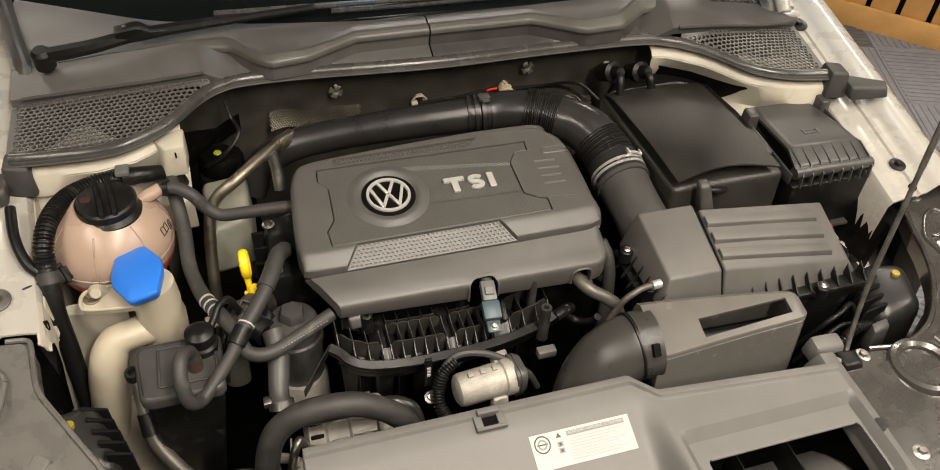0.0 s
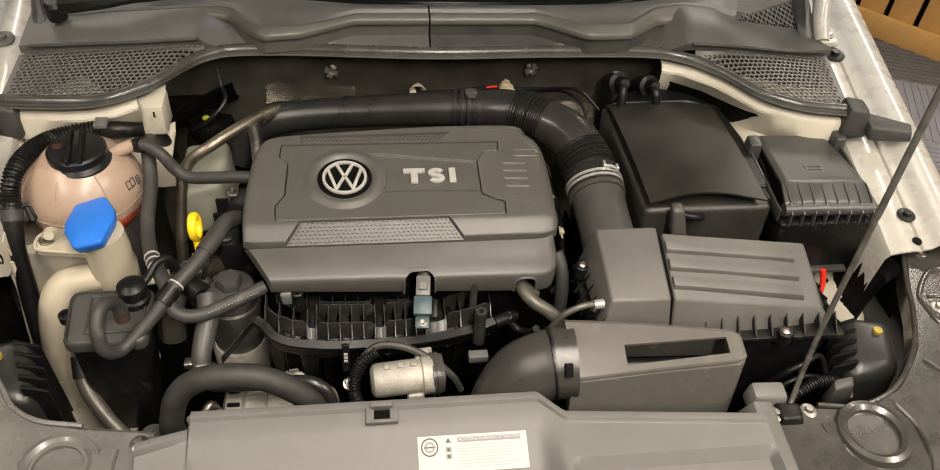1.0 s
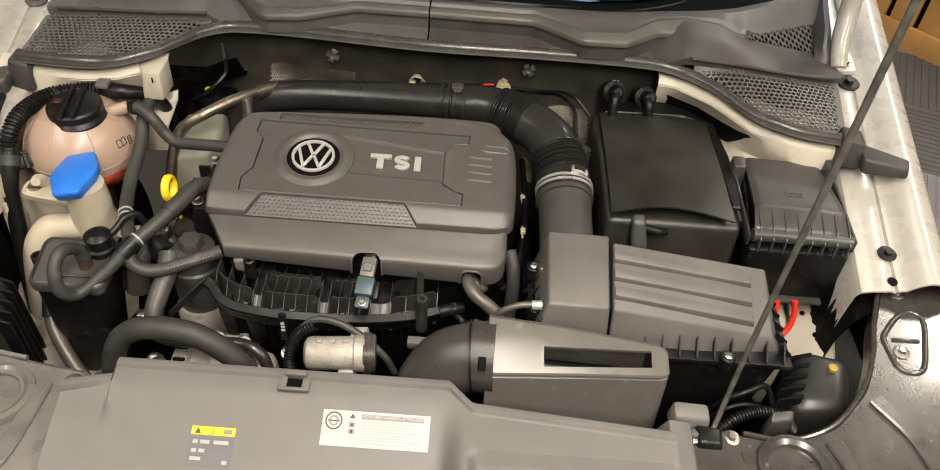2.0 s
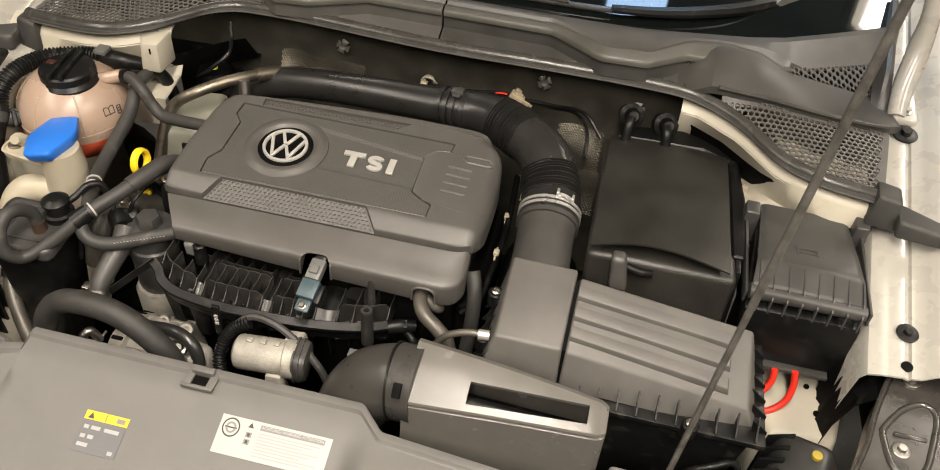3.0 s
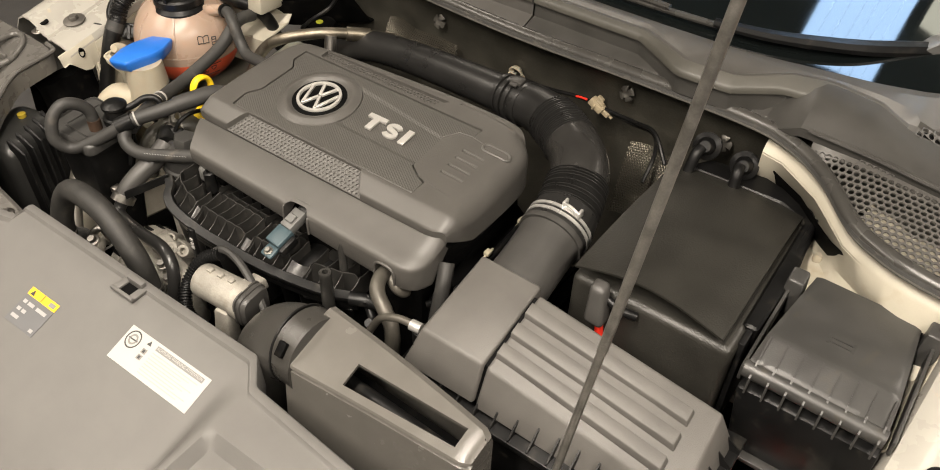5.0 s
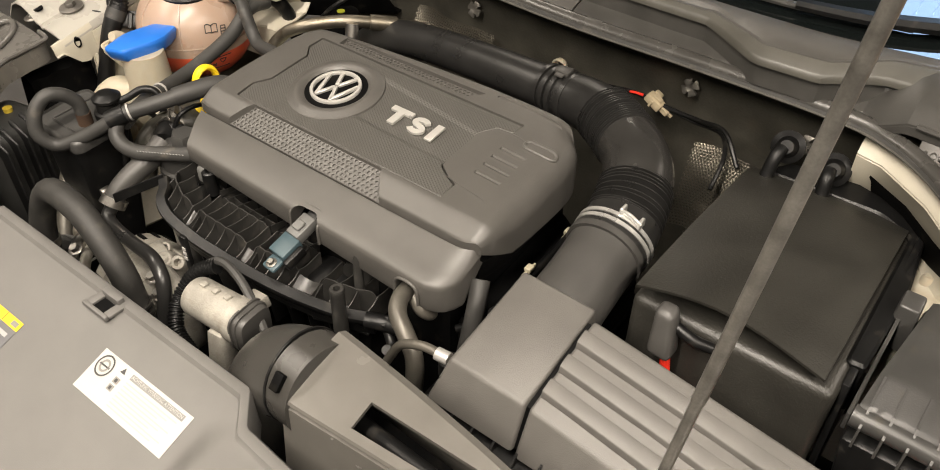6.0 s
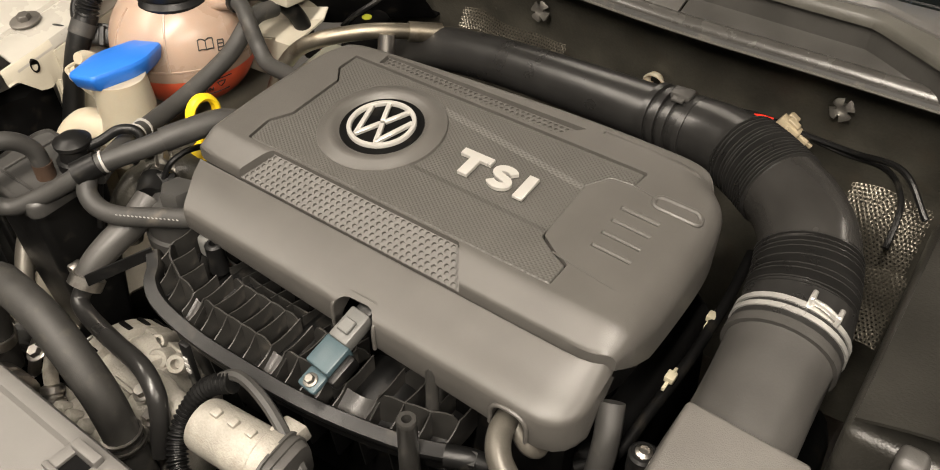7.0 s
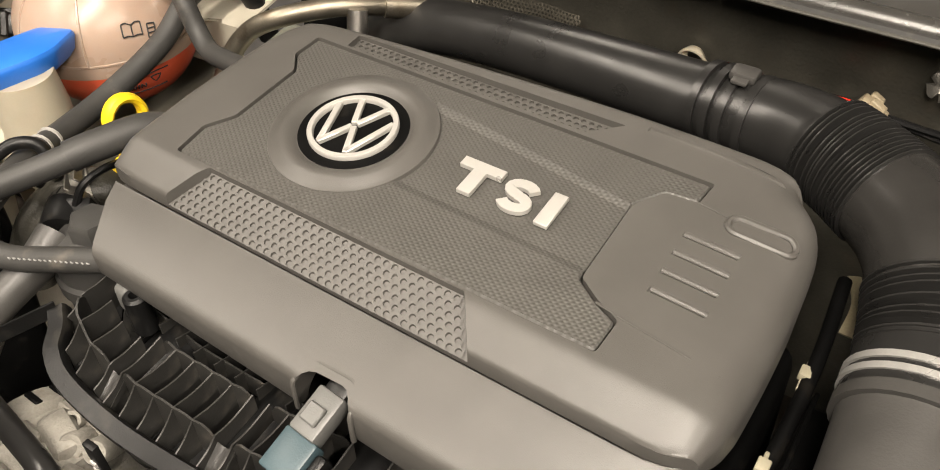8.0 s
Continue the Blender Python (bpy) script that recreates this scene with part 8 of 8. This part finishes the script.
hose("purge_line", "black plastic line from the canister valve", [
    ("line", [(-0.430, 0.655, 0.806), (-0.418, 0.672, 0.812), (-0.408, 0.690, 0.820), (-0.395, 0.702, 0.815), (-0.385, 0.700, 0.79)], 0.0052, BLACK),
    ("elbow", [(-0.437, 0.653, 0.812), (-0.424, 0.662, 0.811)], 0.0075, BLACK)])
hose("low_hose", "thick dark hose below the printed hose", [("hose", [(-0.395, 0.77, 0.70), (-0.385, 0.73, 0.755), (-0.370, 0.695, 0.768), (-0.352, 0.672, 0.765)], 0.019, BLACK), ("clamp", [(-0.372, 0.70, 0.7665), (-0.366, 0.69, 0.7675)], 0.0205, STEEL)])

# ---- alternator and castings in front of the engine ----
alt = thing("alternator", "pale cast alloy alternator behind the radiator hose", "alternator", (-0.25, 0.56, 0.55))
part("body", lathe(bmnew(), [(0.045, 0.0), (0.062, 0.008), (0.064, 0.03), (0.058, 0.034), (0.058, 0.062), (0.064, 0.066), (0.062, 0.10), (0.04, 0.112)], frame_to((-0.325, 0.562, 0.625), (1, -0.05, 0.05)), 36), ALU, alt)
for k in range(12):
    b = bmnew()
    a = 2 * math.pi * k / 12
    m = frame_to((-0.325, 0.562, 0.625), (1, -0.05, 0.05)) @ Matrix.Rotation(a, 4, "Z")
    box(b, 0.058, 0.066, -0.005, 0.005, 0.036, 0.060, 0.002, 1, m)
    part("vent_bar", b, ALU, alt)
b = bmnew()
hexa(b, [(-0.23, 0.50, 0.60), (-0.16, 0.50, 0.60), (-0.16, 0.56, 0.60), (-0.23, 0.57, 0.60)], [(-0.225, 0.515, 0.700), (-0.168, 0.512, 0.695), (-0.168, 0.555, 0.705), (-0.225, 0.56, 0.715)], 0.012, 3)
part("bracket_casting", b, ALU, alt)
b = bmnew()
hexa(b, [(-0.285, 0.476, 0.60), (-0.205, 0.476, 0.60), (-0.205, 0.506, 0.60), (-0.285, 0.509, 0.60)], [(-0.276, 0.481, 0.682), (-0.212, 0.481, 0.690), (-0.212, 0.502, 0.694), (-0.276, 0.504, 0.688)], 0.008, 3)
part("compressor_block", b, ALU, alt)
for x in (-0.270, -0.252, -0.232):
    part("casting_lug", lathe(bmnew(), [(0.0068, -0.012), (0.0068, 0.006), (0.0050, 0.010), (0.002, 0.011)], frame_to((x, 0.486, 0.684 + 0.1 * (x + 0.27)), (-0.3, -0.6, 0.75)), 14), ALU, alt)
for p in ((-0.318, 0.50, 0.715), (-0.205, 0.53, 0.712), (-0.182, 0.52, 0.706), (-0.150, 0.545, 0.715), (-0.245, 0.512, 0.702)):
    hexbolt("bolt", p, (0, -0.4, 1), 0.0065, alt, STEEL, 1.5)
AM = frame_to((-0.325, 0.562, 0.625), (1, -0.05, 0.05))
for k in range(9):
    a = math.pi * (0.10 + 0.10 * k)
    b = bmnew()
    box(b, 0.0615, 0.0650, -0.0030, 0.0030, 0.010, 0.028, 0.0012, 1, AM @ Matrix.Rotation(a, 4, "Z"))
    part("cooling_slot", b, DEEP, alt)
    b = bmnew()
    box(b, 0.0600, 0.0670, -0.0022, 0.0022, 0.068, 0.100, 0.0010, 1, AM @ Matrix.Rotation(a + 0.1, 4, "Z"))
    part("casting_rib", b, ALU, alt)
for x, y, z, r in ((-0.240, 0.568, 0.694, 0.011), (-0.222, 0.575, 0.694, 0.010), (-0.262, 0.585, 0.690, 0.008)):
    part("boss", lathe(bmnew(), [(r, -0.03), (r, 0.0), (r * 0.86, 0.003), (r * 0.5, 0.003), (r * 0.45, -0.006)], frame_to((x, y, z), (0.35, -0.6, 0.7)), 18), ALU, alt)
b = bmnew()
hexa(b, [(-0.290, 0.560, 0.66), (-0.232, 0.545, 0.66), (-0.222, 0.580, 0.66), (-0.285, 0.596, 0.66)], [(-0.282, 0.566, 0.696), (-0.240, 0.556, 0.700), (-0.232, 0.576, 0.700), (-0.276, 0.588, 0.697)], 0.006, 2)
part("end_casting", b, ALU, alt)
part("small_pipe", tube(bmnew(), [(-0.355, 0.50, 0.66), (-0.345, 0.512, 0.70), (-0.335, 0.525, 0.712), (-0.328, 0.53, 0.69)], 0.006, 10, 8, 0.0), STEEL, alt)
b = bmnew()
lathe(b, [(0.030, 0.0), (0.031, 0.012), (0.028, 0.014), (0.031, 0.018), (0.031, 0.03)], frame_to((-0.362, 0.462, 0.665), (1, 0, 0)), 26)
part("pulley", b, STEEL, alt)
fit = thing("pressure_fitting", "pale metal pipe with a ridged end fitting", "pipe fitting", (-0.33, 0.505, 0.66))
part("pipe", tube(bmnew(), [(-0.372, 0.545, 0.652), (-0.360, 0.533, 0.668), (-0.345, 0.520, 0.676), (-0.332, 0.507, 0.672), (-0.324, 0.500, 0.662)], 0.0072, 12), ALU, fit)
m = frame_to((-0.3245, 0.5005, 0.663), (0.5, -0.45, -0.72))
part("ridged_end", lathe(bmnew(), [(0.0085, 0.0), (0.0112, 0.002), (0.0112, 0.008), (0.0085, 0.010), (0.0085, 0.013), (0.0112, 0.015), (0.0112, 0.022), (0.0085, 0.024), (0.0085, 0.027), (0.0105, 0.029), (0.0105, 0.037), (0.0070, 0.039)], m, 20), STEEL, fit, "ridged steel end")
rod_b = thing("stay_rod", "thin bright steel rod beside the alternator", "rod", (-0.351, 0.485, 0.66))
part("shaft", tube(bmnew(), [(-0.356, 0.478, 0.655), (-0.345, 0.563, 0.664)], 0.0016, 8, 2), SILVER, rod_b)
bel = thing("rubber_boot", "grimy ridged rubber boot beside the radiator hose", "rubber boot", (-0.41, 0.51, 0.64))
part("boot", tube(bmnew(), [(-0.425, 0.530, 0.635), (-0.405, 0.512, 0.655), (-0.392, 0.500, 0.652)], [0.018, 0.019, 0.017], 16, 6, 0.003, 0.007), RUBBER, bel)
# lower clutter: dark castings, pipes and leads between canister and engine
low = thing("gearbox_casting", "cast gearbox housing low in the bay, its shade put into the colour", "gearbox", (0.1, 0.7, 0.4))
# housing near black, with the shade low in the bay painted in
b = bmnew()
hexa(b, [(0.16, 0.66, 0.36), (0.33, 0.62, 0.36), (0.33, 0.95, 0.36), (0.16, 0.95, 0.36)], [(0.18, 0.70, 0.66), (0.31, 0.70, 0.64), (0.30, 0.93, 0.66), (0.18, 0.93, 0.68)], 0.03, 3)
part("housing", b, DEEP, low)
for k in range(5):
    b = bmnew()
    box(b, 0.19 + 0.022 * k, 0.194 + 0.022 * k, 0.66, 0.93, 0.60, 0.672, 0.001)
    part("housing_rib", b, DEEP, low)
side = thing("condenser_pipe", "bare metal pipe below the canister", "pipe", (-0.52, 0.61, 0.62))
part("pipe", tube(bmnew(), [(-0.530, 0.668, 0.735), (-0.528, 0.640, 0.710), (-0.522, 0.604, 0.675), (-0.500, 0.575, 0.645), (-0.470, 0.548, 0.620), (-0.43, 0.52, 0.60)], 0.0105, 14), TUBING, side)
part("sleeve", tube(bmnew(), [(-0.526, 0.630, 0.701), (-0.523, 0.608, 0.679)], 0.0135, 14, 2), BLACK, side)
b = bmnew()
hexa(b, [(-0.56, 0.50, 0.56), (-0.42, 0.48, 0.56), (-0.42, 0.53, 0.56), (-0.55, 0.56, 0.56)], [(-0.54, 0.52, 0.62), (-0.43, 0.50, 0.60), (-0.43, 0.52, 0.60), (-0.54, 0.55, 0.62)], 0.01)
part("foot_bracket", b, DEEP, side)

# ---- foil shields, leads and plugs on the bulkhead ----
foil = thing("heat_shield", "crinkled metal foil heat shield behind the intake pipe", "heat shield", (-0.1, 1.07, 0.80))
for x0, x1, y, z0, z1 in ((-0.290, -0.130, 1.168, 0.790, 0.822), (0.222, 0.300, 1.085, 0.70, 0.805), (0.262, 0.304, 1.03, 0.70, 0.772)):
    b = bmnew()

    def at(u, v, d, x0=x0, y=y, z0=z0):
        return (x0 + u, y - 0.06 + 0.45 * v + 0.004 * math.sin(u * 70) + 0.003 * math.sin(v * 60 + u * 20) + d, z0 + v + 0.002 * math.sin(u * 45))

    perforated(b, at, x1 - x0, z1 - z0, 0.0036, 0.0013, 0.0012, wide=0.0042)
    part("foil", b, FOIL, foil)
leads = thing("bulkhead_wiring", "wiring with pale plugs clipped along the bulkhead", "wiring", (0.1, 1.09, 0.83))
part("lead", tube(bmnew(), [(-0.02, 1.122, 0.800), (0.05, 1.116, 0.806), (0.11, 1.112, 0.816), (0.16, 1.112, 0.812), (0.21, 1.105, 0.815), (0.26, 1.06, 0.842), (0.295, 1.03, 0.82)], 0.0032, 8), BLACK, leads)
part("lead", tube(bmnew(), [(0.15, 1.112, 0.812), (0.20, 1.112, 0.806), (0.245, 1.095, 0.815), (0.27, 1.05, 0.815), (0.275, 1.01, 0.79)], 0.003, 8), BLACK, leads)
part("red_lead", tube(bmnew(), [(0.104, 1.1085, 0.817), (0.112, 1.1080, 0.819), (0.124, 1.1085, 0.819)], 0.0018, 8), RED, leads)
b = bmnew()
m = frame_to((0.142, 1.110, 0.815), (0.88, -0.05, -0.48))
box(b, -0.007, 0.007, -0.0065, 0.0065, -0.014, 0.012, 0.002, 2, m)
box(b, -0.004, 0.004, 0.005, 0.010, -0.007, 0.007, 0.001, 1, m)
box(b, -0.003, 0.003, -0.004, 0.004, 0.012, 0.024, 0.001, 1, m)
box(b, 0.004, 0.012, 0.004, 0.010, -0.010, 0.002, 0.0015, 1, m)
box(b, -0.0085, 0.0085, -0.008, 0.004, -0.004, 0.000, 0.001, 1, m)
box(b, 0.002, 0.006, -0.003, 0.001, 0.012, 0.030, 0.0005, 1, m)
part("pale_plug", b, surf("tan_plastic", (0.36, 0.30, 0.20), 0.5), leads, "cream plastic plug")
b = bmnew()
band(b, [(-0.030, 1.128, 0.798), (-0.029, 1.126, 0.809), (-0.023, 1.124, 0.815), (-0.014, 1.124, 0.814), (-0.009, 1.126, 0.807), (-0.008, 1.128, 0.800)], 0.009, 0.003, 5)
box(b, -0.034, -0.022, 1.122, 1.132, 0.795, 0.801, 0.0015)
part("pale_clip", b, MILK, leads, "white clip")
for x, y, z in ((0.335, 1.075, 0.845), (0.392, 1.075, 0.838), (0.36, 1.06, 0.80)):
    b = bmnew()
    m = frame_to((x, y, z), (0.1, -0.75, 0.45))
    lathe(b, [(0.017, -0.03), (0.017, 0.0), (0.020, 0.004), (0.020, 0.012), (0.013, 0.016), (0.011, 0.03), (0.008, 0.034)], m, 18)
    part("grommet", b, BLACK, leads, "black rubber grommet")
part("cable", tube(bmnew(), [(0.392, 1.045, 0.855), (0.395, 1.03, 0.845), (0.398, 1.02, 0.80)], 0.008, 10), BLACK, leads)
part("cable", tube(bmnew(), [(0.335, 1.045, 0.86), (0.333, 1.03, 0.85), (0.33, 1.01, 0.80)], 0.008, 10), BLACK, leads)

# ---- coolant housing and leads between canister and engine ----
th = thing("coolant_housing", "grimy coolant outlet elbow with a steel clamp and plugs", "coolant housing", (-0.38, 0.70, 0.70))
part("elbow", tube(bmnew(), [(-0.345, 0.765, 0.72), (-0.356, 0.742, 0.757), (-0.374, 0.715, 0.770), (-0.393, 0.690, 0.762), (-0.400, 0.668, 0.738), (-0.402, 0.655, 0.70)], [0.021, 0.020, 0.019, 0.018, 0.018, 0.018], 18), MATTING, th)
part("clamp", tube(bmnew(), [(-0.371, 0.7195, 0.7695), (-0.379, 0.708, 0.7685)], 0.0212, 20, 1), DULLSTEEL, th, "dull steel hose clamp")
b = bmnew()
m = frame_to((-0.372, 0.706, 0.7905), (-0.4, -0.5, 0.8))
box(b, -0.011, 0.011, -0.007, -0.005, -0.004, 0.004, 0.0005, 1, m)
box(b, -0.011, 0.011, 0.005, 0.007, -0.004, 0.004, 0.0005, 1, m)
box(b, -0.011, -0.009, -0.0049, 0.0049, -0.004, 0.004, 0, 1, m)
part("spring_clip", b, DULLSTEEL, th)
b = bmnew()
m = frame_to((-0.352, 0.690, 0.778), (0.3, -0.4, 1))
box(b, -0.012, 0.012, -0.009, 0.009, -0.02, 0.006, 0.003, 2, m)
box(b, -0.006, 0.006, -0.012, -0.009, -0.016, 0.003, 0.001, 1, m)
part("sensor_plug", b, BLACK, th)
part("sensor_lead", tube(bmnew(), [(-0.352, 0.690, 0.782), (-0.346, 0.700, 0.800), (-0.340, 0.722, 0.806), (-0.338, 0.745, 0.795), (-0.338, 0.76, 0.76)], 0.0032, 8), BLACK, th)
part("sensor_lead", tube(bmnew(), [(-0.405, 0.700, 0.75), (-0.398, 0.690, 0.785), (-0.402, 0.672, 0.792), (-0.412, 0.655, 0.775), (-0.415, 0.64, 0.72)], 0.004, 8), BLACK, th)
b = bmnew()
hexa(b, [(-0.430, 0.688, 0.776), (-0.398, 0.694, 0.776), (-0.402, 0.716, 0.776), (-0.432, 0.710, 0.776)], [(-0.430, 0.688, 0.781), (-0.398, 0.694, 0.781), (-0.402, 0.716, 0.781), (-0.432, 0.710, 0.781)], 0.002)
part("pale_bracket", b, CREAM, th, "pale painted bracket plate")
hexbolt("bracket_bolt", (-0.417, 0.702, 0.781), (0, -0.2, 1), 0.006, th, STEEL, 1.5)

# ---- leads between snorkel and headlamp ----
bundle = thing("headlamp_loom", "black corrugated headlamp leads lying behind the carrier", "wiring loom", (0.50, 0.49, 0.70))
part("corrugated_lead", tube(bmnew(), [(0.43, 0.475, 0.66), (0.452, 0.470, 0.700), (0.48, 0.484, 0.720), (0.515, 0.496, 0.724), (0.550, 0.497, 0.715), (0.575, 0.50, 0.68)], 0.0075, 10, 6, 0.0022, 0.0042), BLACK, bundle)
part("lead", tube(bmnew(), [(0.455, 0.54, 0.64), (0.478, 0.528, 0.700), (0.505, 0.530, 0.722), (0.535, 0.543, 0.720), (0.552, 0.53, 0.69)], 0.0045, 10), BLACK, bundle)
part("lead", tube(bmnew(), [(0.44, 0.515, 0.64), (0.468, 0.506, 0.705), (0.500, 0.512, 0.716), (0.540, 0.518, 0.700)], 0.0035, 10), BLACK, bundle)
b = bmnew()
hexa(b, [(0.520, 0.470, 0.690), (0.560, 0.478, 0.690), (0.566, 0.498, 0.690), (0.524, 0.492, 0.690)], [(0.524, 0.474, 0.732), (0.556, 0.480, 0.732), (0.560, 0.495, 0.736), (0.528, 0.490, 0.736)], 0.004)
part("grey_plug", b, PIPE_DULL, bundle, "dusty grey plug")

# ---- rubber floor mats beside the car ----
MD = Matrix.Translation((1.9, 2.1, 0)) @ Matrix.Rotation(radians(-20), 4, "Z")
def mat_mesh(name, material):
    b = bmnew()
    box(b, -0.196, 0.196, -0.196, 0.196, 0.0, 0.010, 0.003, 1)
    for k in range(14):
        u = -0.175 + k * 0.027
        box(b, u - 0.006, u + 0.006, -0.185, 0.185, 0.010, 0.0125)
    me = bpy.data.meshes.new(name)
    bmesh.ops.recalc_face_normals(b, faces=b.faces)
    b.to_mesh(me)
    b.free()
    me.materials.append(material)
    return me


MESHES = [mat_mesh("floor_mat", MATGREY), mat_mesh("floor_mat", MATDARK)]
for i in range(-7, 8):
    for j in range(-7, 8):
        p = MD @ Vector((i * 0.394, j * 0.394, 0.004))
        if p.x < 0.98 or p.x > 4.5 or p.y < -1.5 or p.y > 5.5:
            continue
        o = new("floor_mat", MESHES[(i * 2 + j + (i * j) // 3) % 3 % 2])
        o.parent = floor
        o.matrix_basis = Matrix.Translation(p - Vector(floor.location)) @ Matrix.Rotation(radians(-20 + 90 * ((i + j) % 2)), 4, "Z")
